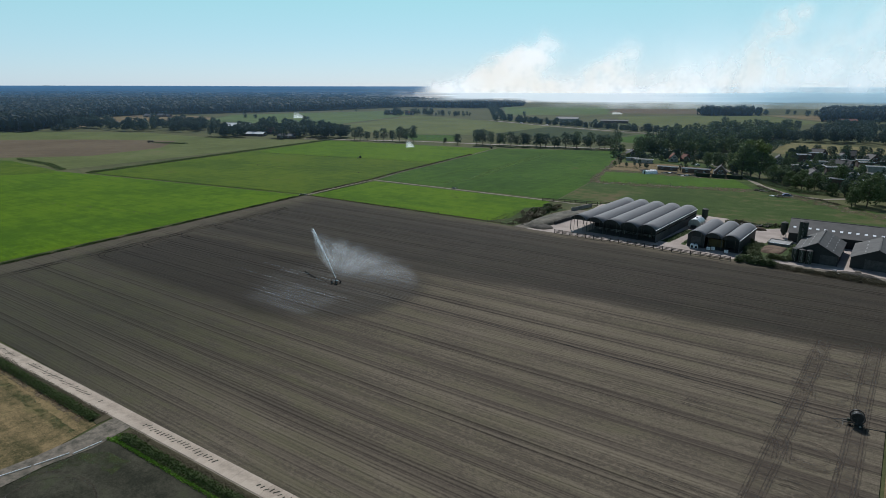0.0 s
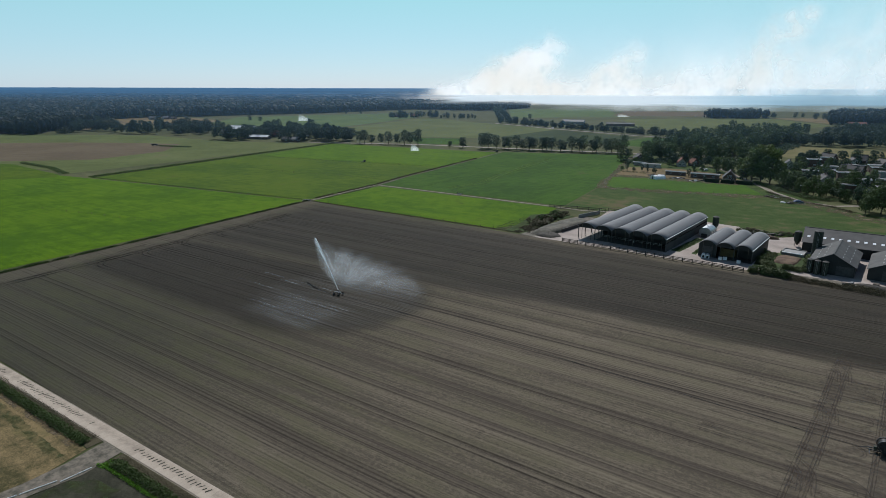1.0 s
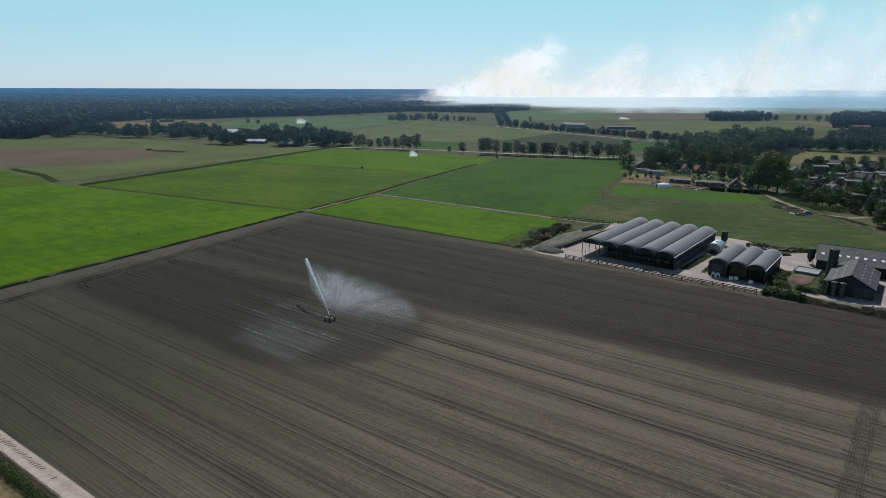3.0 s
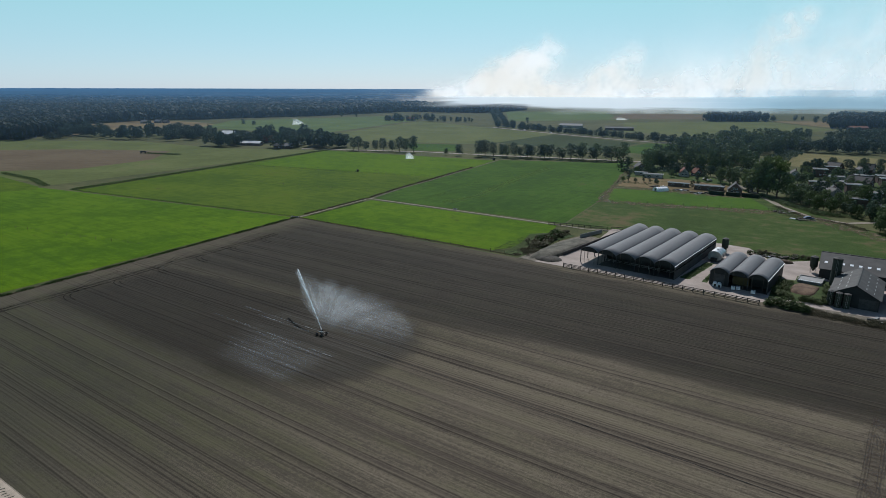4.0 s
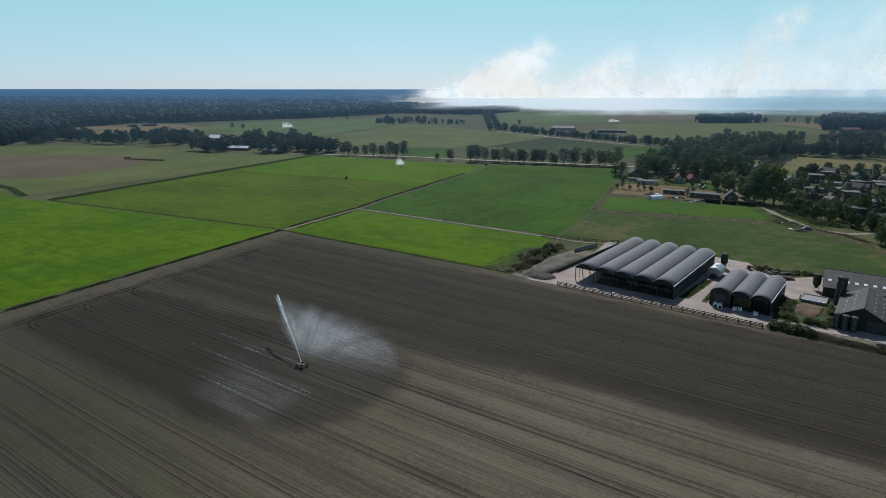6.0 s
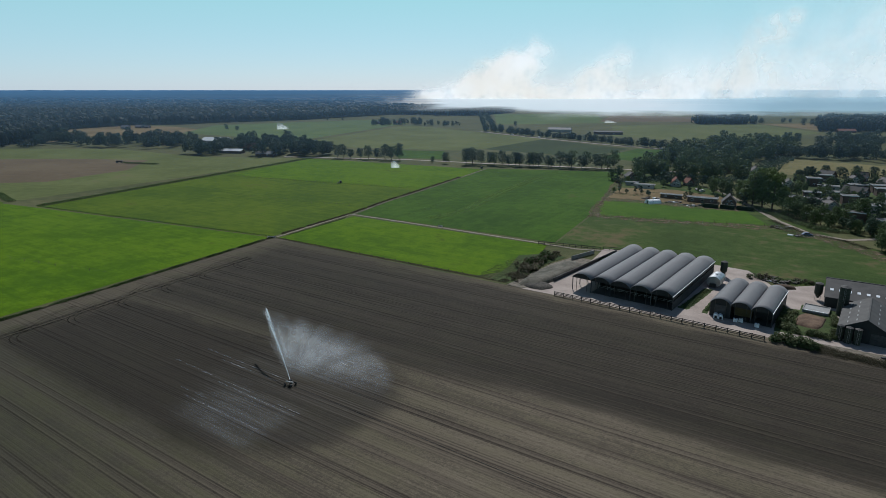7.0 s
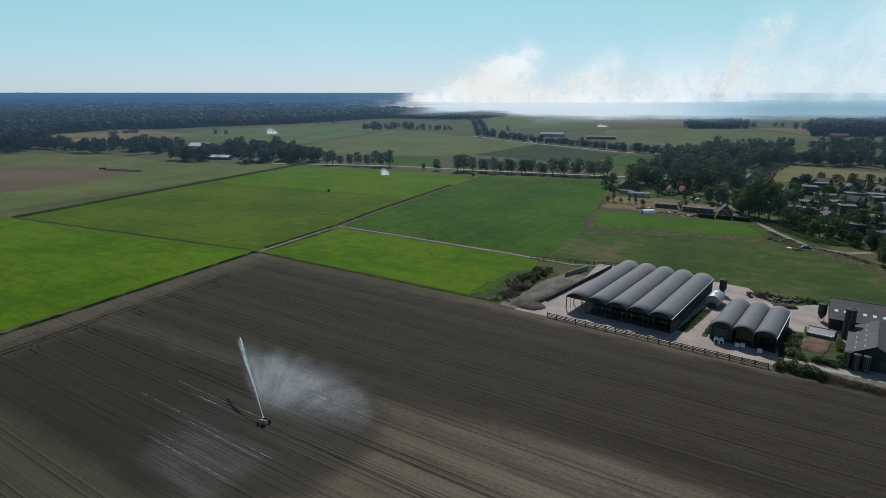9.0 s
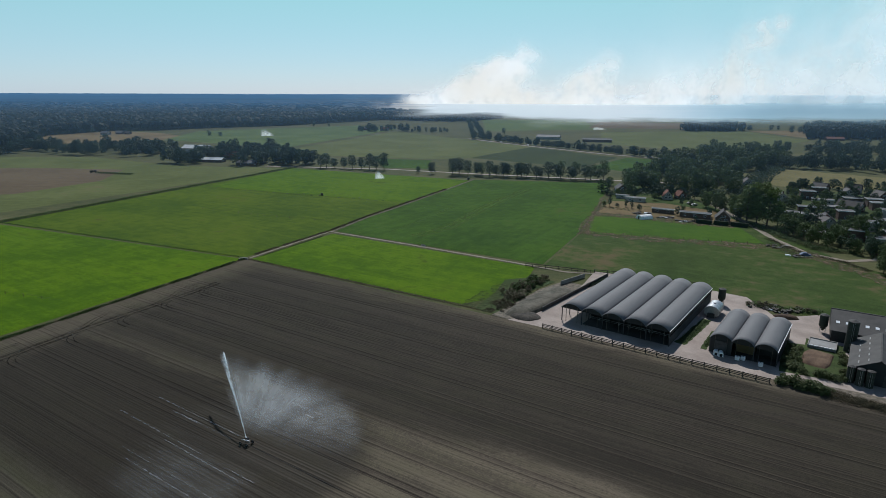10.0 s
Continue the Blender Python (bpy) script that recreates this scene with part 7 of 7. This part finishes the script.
polytunnel()
for i, (u, v, n) in enumerate(((92.0, 196.0, 7), (92.5, 200.0, 6), (104.0, 214.0, 6), (120.0, 210.0, 5), (138.0, 188.0, 5))):
    for j in range(n):
        foliage_strip("garden_bush", [(u + j * 2.3, v), (u + j * 2.3 + 1.5, v + 0.4)], 1.5, trng.uniform(0.8, 1.6), 0.012, 0.16, M_leaf, "small round bush in the smallholding garden", "bush", FARM, 200 + i * 10 + j)
junk_heaps = ((130.5, 186.5), (116.0, 190.0), (141.0, 182.5))
for i, (u0, u1, v) in enumerate(((146.8, 154.6, 181.0), (155.4, 162.6, 182.2), (163.6, 172, 183.2))):
    bm = boxes((u0, u1, v, v + 1.2, 0.05, 2.2))
    ob = new("clipped_hedge", mesh_of("clipped_hedge", bm, M_hedge_dark))
    ob.matrix_basis = FARM
    tagged(ob, "dark clipped hedge along the smallholding", "hedge", "clipped hedges")
foliage_strip("hedge_leaves", [(146.8, 181.6), (172.0, 184.2)], 1.7, 2.5, 0.02, 0.16, M_hedge_dark, "leaves of the clipped hedge", "hedge", FARM, 31)


def junk_pile(u, v, label, seed):
    r = random.Random(seed)
    x, y = farm_xy(u, v)
    t = thing("junk_pile", pose(x, y, 0.1), label, "junk pile", "stored junk")
    for i in range(16):
        a, b, c = r.uniform(0.3, 1.3), r.uniform(0.2, 0.8), r.uniform(0.15, 0.7)
        part("item", boxes((-a, a, -b, b, 0, c)), r.choice([M_wood, M_fence, M_darksteel, M_tarp, M_wood, M_fence, M_roof_dark, M_white if i % 3 == 0 else M_wood]), t,
             m=pose(r.uniform(-5, 5), r.uniform(-2.2, 2.2), 0, 0, 0, r.uniform(0, 180)))


for i, (u, v) in enumerate(junk_heaps):
    junk_pile(u, v, "garden tools, tables and crates on the dry yard", 20 + i)
junk_pile(187.8, 147.7, "heap of pallets and garden junk beside the lane", 1)
junk_pile(196.1, 133.7, "heap of boxes and tarpaulin beside the lane", 2)
junk_pile(226.0, 1.6, "heap of rubble and pale sacks beside the barn", 5)
junk_pile(189.5, 54.4, "scrap and machinery stored behind the small shed", 3)
junk_pile(196.1, 55.6, "old timber and scrap behind the small shed", 4)


def parked_car(x, y, rz, paint, label, z=0.09):
    t = thing("car", pose(x, y, z, 0, 0, rz), label, "car", "parked cars")
    bm = bmesh.new()
    prof = [(-2.1, 0.35), (2.1, 0.35), (2.1, 0.75), (1.2, 0.92), (0.6, 1.42), (-1.2, 1.45), (-1.9, 0.95), (-2.1, 0.85)]
    a = [bm.verts.new((px, -0.85, pz)) for px, pz in prof]
    b = [bm.verts.new((px, 0.85, pz)) for px, pz in prof]
    bm.faces.new(a)
    bm.faces.new(b[::-1])
    for i in range(8):
        j = (i + 1) % 8
        bm.faces.new((a[i], b[i], b[j], a[j]))
    body = part("body", bm, paint, t)
    part("window", boxes((-1.2, 0.6, -0.87, 0.87, 0.95, 1.34)), M_glass, body)
    for px in (-1.3, 1.3):
        for py in (-0.8, 0.8):
            part("wheel", cyls(((px, py - 0.1, 0.32), (px, py + 0.1, 0.32), 0.32), seg=12), M_rubber, t)


for u, v, rz, pt, lb in ((199.0, 135.8, 20, M_blue, "blue car parked beside the lane"), (133.6, 238.8, 60, M_darksteel, "dark car parked by the houses"), (136.8, 234.0, 60, M_white, "white car parked by the houses"),
                         (217.0, 211.5, 10, M_white, "white car parked in the village"), (233.7, 162.6, 10, M_white, "white van parked beside trees")):
    x, y = farm_xy(u, v)
    parked_car(x, y, rz - 32.5, pt, lb)
for x, y in ((109.9, 865.2), (139.2, 819.4), (284.8, 642.6), (294.4, 630.5), (248.5, 671.7)):
    parked_car(x, y, -50, M_white, "white vehicle on the far road", 0.15)


def feed_tank(u, v):
    """A small water trailer standing in the meadow."""
    x, y = farm_xy(u, v)
    t = thing("water_trailer", pose(x, y, 0.1, 0, 0, 20), "small dark hose trailer in the meadow", "trailer", "trailers in the meadow")
    part("drum", cyls(((0, -0.8, 1.2), (0, 0.8, 1.2), 0.75), seg=18), M_darksteel, t)
    part("chassis", boxes((-2.2, 1.2, -0.5, 0.5, 0.45, 0.65)), M_darksteel, t)
    for y_ in (-0.8, 0.8):
        part("wheel", cyls(((0, y_ - 0.12, 0.42), (0, y_ + 0.12, 0.42), 0.42), seg=12), M_rubber, t)


for i in range(30):
    f = i / 29
    u, v = -181.8 + 150 * f, 115 + 27.4 * f ** 1.25
    foliage_strip("grass_tuft", [(u - 1.6, v - 0.2), (u + 1.6, v + 0.2)], 0.6, 0.5, 0.03, 0.14, M_leaf_dark, "short dark dash of leaf clumps along the meadow fence", "grass", FARM, 60 + i)
wire_fence([(-110.7, 60.1), (-72.5, 64.4), (-38.3, 71.3), (-14, 76.5)], "thin electric fence on posts across the long meadow", 9.0)



def farm_wagon(x, y, rz):
    """A dark four-wheeled wagon left in the field."""
    t = thing("farm_wagon", pose(x, y, 0.07, 0, 0, rz), "dark farm wagon standing in the harvested field", "wagon")
    part("bed", boxes((-2.6, 2.6, -1.1, 1.1, 0.9, 1.05)), M_fence, t)
    for y0 in (-1.12, 1.06):
        part("side_board", boxes((-2.6, 2.6, y0, y0 + 0.06, 1.05, 1.9)), M_darksteel, t)
    for x0 in (-2.62, 2.56):
        part("end_board", boxes((x0, x0 + 0.06, -1.06, 1.06, 1.05, 1.9)), M_darksteel, t)
    for px in (-1.7, 1.7):
        for py in (-0.9, 0.9):
            wh = part("wheel", cyls(((px, py - 0.12, 0.45), (px, py + 0.12, 0.45), 0.45), seg=14), M_rubber, t)
            part("hub", cyls(((px, py - 0.14, 0.45), (px, py + 0.14, 0.45), 0.15), seg=8), M_steel, wh)
    part("drawbar", cyls(((2.6, 0, 0.7), (4.2, 0, 0.5), 0.06), seg=6), M_darksteel, t)


def drinking_trough(u, v, rz):
    t = thing("drinking_trough", FARM @ pose(u, v, 0.12, 0, 0, rz), "pale concrete cattle trough beside the sandy track", "trough")
    part("base", boxes((-1.1, 1.1, -0.5, 0.5, 0, 0.12)), M_concrete, t)
    part("tub", boxes((-1.0, 1.0, -0.45, -0.37, 0.12, 0.62), (-1.0, 1.0, 0.37, 0.45, 0.12, 0.62), (-1.0, -0.92, -0.37, 0.37, 0.12, 0.62), (0.92, 1.0, -0.37, 0.37, 0.12, 0.62)), M_concrete, t)
    part("water", boxes((-0.92, 0.92, -0.37, 0.37, 0.12, 0.5)), M_glass, t)
    for x in (-1.7, 1.7):
        part("post", cyls(((x, 0.6, 0), (x, 0.6, 1.3), 0.09), seg=8), M_wood, t)


farm_wagon(-282.5, 555.0, 12)
drinking_trough(50.1, 59.6, 0)
feed_tank(-82.8, 133.0)
feed_tank(-36.4, 251.8)

# ---- hedges, ditches, rough growth ----
foliage_strip("ditch_weeds", [(60, -162.4), (100, -162.0), (124.0, -161.7)], 1.5, 1.0, 0.0055, 0.14, M_leaf_ditch, "dark weeds filling the roadside ditch", "weeds", FARM, 1)
foliage_strip("ditch_weeds", [(132.8, -161.8), (146, -161.5), (162, -161.1), (225, -159.8)], 1.5, 1.0, 0.0055, 0.14, M_leaf_ditch, "dark weeds filling the roadside ditch", "weeds", FARM, 2)
foliage_strip("verge_weeds", [(60, -161.0), (124.0, -160.2)], 1.2, 0.35, 0.012, 0.08, M_leaf_dry, "brown weeds on the road's verge", "weeds", FARM, 25)
foliage_strip("verge_weeds", [(132.5, -160.4), (225, -158.3)], 1.2, 0.35, 0.012, 0.08, M_leaf_dry, "brown weeds on the road's verge", "weeds", FARM, 26)
foliage_strip("fresh_verge", [(131.0, -163.4), (133.4, -162.9), (155, -162.5), (225, -160.9)], 0.55, 0.45, 0.011, 0.10, M_leaf_lime, "bright green grass along the ditch", "grass", FARM, 3)
foliage_strip("fresh_verge", [(130.9, -162.6), (133.6, -162.2)], 1.8, 0.6, 0.003, 0.12, M_leaf_lime, "bright green grass at the road corner", "grass", FARM, 27)
foliage_strip("meadow_verge", [(12.6, -155), (7.0, -80), (-1.4, 0)], 1.8, 0.8, 0.008, 0.15, M_leaf_ditch, "rough growth along the edge of the field", "grass", FARM, 4, gaps=0.40)
foliage_strip("meadow_verge", [(12.0, -155), (6.4, -80), (-2.0, 0)], 1.4, 0.6, 0.010, 0.14, M_leaf, "rough green growth along the edge of the meadow", "grass", FARM, 41, gaps=0.35)
foliage_strip("meadow_verge", [(13.8, -155), (-0.2, 0)], 1.6, 0.35, 0.012, 0.12, M_leaf_dry, "rough dry grass along the edge of the field", "grass", FARM, 30)
foliage_strip("meadow_verge", [(-0.9, 1.4), (115.5, 2.4)], 1.2, 0.28, 0.03, 0.14, M_leaf_brown, "rough grass along the edge of the field", "grass", FARM, 5)
foliage_strip("ditch_bank", [(-4.0, 2.4), (-169.6, -22.7)], 0.9, 0.45, 0.08, 0.2, M_leaf, "rough dark growth along a ditch between meadows", "grass", FARM, 6)
# flat ribbon, coloured dark in place of the shade under the bank
ribbon("ditch", [(-167.9, -22.0), (-190.3, 110.7), (-208.8, 227.0)], 1.1, 0.11, M_gap, "dark strip painted for the shade in the ditch below the reed bank", "ditch", FARM, wobble=0.5, seed=105, fine=2.0)
foliage_strip("hedge_bank", [(-169.6, -22.7), (-192.3, 110.5), (-211.1, 229.2)], 4.5, 1.1, 0.02, 0.34, M_leaf_light, "tall green reed bank along a ditch", "hedge", FARM, 7)
foliage_strip("hedge_bank", [(-316.2, 423.8), (-275.7, 395.4), (-250.1, 369.4)], 4.0, 1.1, 0.02, 0.34, M_leaf_light, "tall green reed bank along a ditch", "hedge", None, 8)
foliage_strip("reed_strip", [(-278.7, 554.3), (-243.6, 543.3)], 5.0, 1.4, 0.02, 0.3, M_leaf, "dark green strip of tall plants in the crop field", "hedge", None, 9)
foliage_strip("track_bank", [(-3.0, 5.5), (-7.0, 57.8), (-14.0, 97.0), (-17.6, 126.0), (-27.4, 203.0)], 1.8, 0.7, 0.010, 0.15, M_leaf_brown, "rough growth along the sandy track", "hedge", FARM, 10, gaps=0.25)
foliage_strip("track_bank", [(1.2, 6.0), (-2.4, 50.0)], 0.8, 0.35, 0.010, 0.11, M_leaf, "rough grass beside the sandy track", "grass", FARM, 11, gaps=0.2)
def scrub(outline, n, height, material, label, seed):
    """Low shrubs of all sizes on a patch of the farm's plan."""
    r, pts = random.Random(seed), []
    us, vs = [p[0] for p in outline], [p[1] for p in outline]
    while len(pts) < n:
        u, v = r.uniform(min(us), max(us)), r.uniform(min(vs), max(vs))
        if inside(np.array([u]), np.array([v]), outline)[0]:
            pts.append((*farm_xy(u, v), r.uniform(0.35, 1.15)))
    return tagged(grove("scrub", pts, height * 1.7, material, label, seed, 14, 0.075, 0.6), category="bush")


scrub([(109, 18), (117.5, 14), (120, 32), (118.5, 46), (114, 46), (109.5, 36)], 64, 1.8, M_leaf_brown, "brown scrub and brambles behind the silage heap", 120)
scrub([(110, 24), (115, 24), (117, 40), (113, 42)], 20, 2.4, M_leaf_ditch, "dark bushes behind the silage heap", 121)
scrub([(112, 5), (118.5, 4), (118.5, 16), (114, 18)], 30, 1.0, M_leaf_brown, "low dry scrub beside the silage heap", 122)
scrub([(196.2, -3.2), (208, -3.4), (208, -0.6), (196.2, -0.2)], 44, 2.3, M_leaf_shrub, "green bushes at the corner of the yard", 123)
scrub([(207, -4.4), (239, -6.2), (239, -3.4), (207, -1.4)], 70, 1.3, M_leaf_brown, "brushwood and rubble along the field", 124)
scrub([(197.0, 6.0), (200.6, 6.0), (200.8, 24), (197.6, 24)], 44, 1.6, M_leaf_shrub, "green bushes beside the manure heap", 125)
scrub([(201, 5.2), (210.8, 6.0), (210.8, 9.0), (201, 8.4)], 32, 1.5, M_leaf_shrub, "green bushes before the manure heap", 126)
scrub([(209.6, 9), (211.4, 9), (211.8, 25), (209.8, 25)], 26, 1.2, M_leaf_shrub, "green bushes beside the barn", 127)
scrub([(184, 53), (206, 57), (206, 60), (184, 57)], 30, 1.4, M_leaf_brown, "weeds and brambles behind the small shed", 128)
for i, (p, q, wd, hh) in enumerate((((112.0, 4.5), (116.5, 3.5), 2.4, 0.7), ((112.6, 8.0), (114.6, 15.0), 4.4, 0.9), ((116.0, 6.5), (118.4, 14.0), 3.4, 0.7))):
    foliage_strip("brush_pile", [p, q], wd, hh, 0.004, 0.13, M_leaf_brown, "sprawling heap of dry brushwood", "brush", FARM, 130 + i)
foliage_strip("mound_weeds", [(121.6, 10.0), (126.4, 36.0)], 5.0, 0.4, 0.03, 0.12, M_leaf_brown, "thin weeds growing on the silage heap", "weeds", FARM, 140)
foliage_strip("clamp_bushes", [(132.8, 43.8), (136.3, 57.8)], 2.0, 1.3, 0.004, 0.17, M_leaf_dark, "dark bushes along the clamp wall", "bush", FARM, 28)
foliage_strip("shed_weeds", [(178.0, 9.2), (178.9, 24.0)], 1.3, 0.5, 0.006, 0.13, M_leaf, "weeds beside the small shed", "weeds", FARM, 29)
foliage_strip("debris_bank", [(207.3, -2.6), (239.0, -4.8)], 4.2, 1.3, 0.0025, 0.14, M_leaf_dry, "bank of brushwood and rubble along the field", "brush", FARM, 15)
foliage_strip("shed_weeds", [(171.8, 9.6), (175.0, 32.0)], 2.4, 0.5, 0.004, 0.13, M_leaf, "weeds beside the long shed", "weeds", FARM, 16)
foliage_strip("yard_weeds", [(183.9, 54.5), (195.0, 55.6), (206.1, 58.8)], 4.0, 1.3, 0.02, 0.22, M_leaf, "weeds and bushes behind the small shed", "weeds", FARM, 17)
foliage_strip("lane_bank", [(182.5, 162.4), (196.6, 141.7), (213.2, 132.9), (221.8, 122.9)], 3.0, 0.8, 0.03, 0.22, M_leaf_dry, "dry grass bank beside the lane", "grass", FARM, 18)
foliage_strip("village_hedge", [(170.9, 193.8), (187.1, 170.3), (203.2, 150.6), (220.2, 152.7)], 4.0, 2.2, 0.02, 0.3, M_leaf, "green hedge along the village lane", "hedge", FARM, 19)
foliage_strip("garden_growth", [(184.0, 152.5), (189.4, 144.6), (199.2, 130.8)], 6.0, 1.2, 0.03, 0.22, M_leaf, "low garden plants and weeds", "garden", FARM, 20, gaps=0.3)
foliage_strip("field_end_verge", [(238.6, 2.3), (230.2, -153.4)], 1.6, 0.35, 0.012, 0.09, M_leaf_straw, "dry grass at the end of the field", "grass", FARM, 21)
foliage_strip("row_undergrowth", [(26.0, 541.0), (151.5, 502.2)], 2.4, 0.6, 0.03, 0.25, M_leaf_dark, "undergrowth below the tree row", "hedge", None, 22)
foliage_strip("wood_margin", [(-459.3, 693.9), (-526.8, 832.6), (-591.4, 986.0), (-546.5, 1103.9), (-468.4, 1120.5), (-424.4, 1172.1), (-286.2, 1270.2), (-103.9, 1519.1)], 14.0, 7.0, 0.06, 0.9, M_leaf_wood, "leafy margin of the wood", "hedge", None, 23)
foliage_strip("village_undergrowth", [(128.2, 438.1), (184.5, 451.4), (228.1, 440.0), (287.7, 526.2), (341.8, 591.4)], 16.0, 3.5, 0.03, 0.6, M_leaf_dark, "undergrowth at the village edge", "hedge", None, 24)


def culvert(u, v):
    """A short concrete culvert where the ditch passes below the farm track."""
    t = thing("culvert", FARM @ pose(u, v, 0.08, 0, 0, 40), "concrete culvert headwall at the corner of the field", "culvert")
    part("headwall", boxes((-1.6, -0.45, -0.15, 0.15, 0, 0.75), (0.45, 1.6, -0.15, 0.15, 0, 0.75), (-0.45, 0.45, -0.15, 0.15, 0.55, 0.75)), M_concrete, t)
    # solid black block drawn for the darkness inside the pipe
    part("opening", boxes((-0.45, 0.45, -0.1, 0.14, 0, 0.55)), M_rubber, t, "black block for the shade in the mouth of the pipe")
    part("wing_wall", boxes((-1.9, -1.62, -1.2, 0.1, 0, 0.5), (1.62, 1.9, -1.2, 0.1, 0, 0.5)), M_concrete, t)


culvert(-1.4, 0.4)

# white pipes beside the side track
for a, b in (((131.3, -164.3), (131.0, -168.4)), ((130.4, -168.6), (129.3, -172.9)), ((129.2, -173.2), (128.1, -176.7))):
    bm = cyls(((a[0], a[1], 0.24), (b[0], b[1], 0.24), 0.06), seg=8)
    ob = new("irrigation_pipe", mesh_of("irrigation_pipe", bm, M_white))
    ob.matrix_basis = FARM
    tagged(ob, "pale irrigation pipe lying beside the side track", "pipe", "pipes beside the track")

# ---- the concrete slab road ----
ROAD = FARM @ pose(77.2, -159.55, 0, 0, 0, 1.42)
road = new("concrete_road", mesh_of("concrete_road", boxes((-100, 260, -1.5, 1.5, 0.02, 0.09)), M_sand))
road.matrix_basis = ROAD
tagged(road, "pale concrete slab farm road with slotted centre", "road", "", "structure")
slab = mesh_of("slab", boxes((0.015, 1.985, -1.3, 1.3, 0.08, 0.15)), M_slab)
slot = mesh_of("slot", boxes((-0.11, 0.11, -0.45, 0.45, 0.14, 0.156)), M_gap)
rng = random.Random(12)
for i in range(85):
    part("slab", slab, None, road, m=pose(-30 + i * 2.0, 0, rng.uniform(-0.006, 0.006)))
for i in range(200):
    x = -28 + i * 0.8
    if 42 < x < 55 or noise.noise((x * 0.14, 3.3, 0)) < -0.12:
        continue
    part("slot", slot, None, road, m=pose(x, 0.2 + rng.uniform(-0.25, 0.25), rng.uniform(0.0, 0.004), 0, 0, rng.uniform(-38, -8)) @ Matrix.Diagonal((rng.uniform(0.7, 1.15), rng.uniform(0.65, 1.15), 1, 1)))
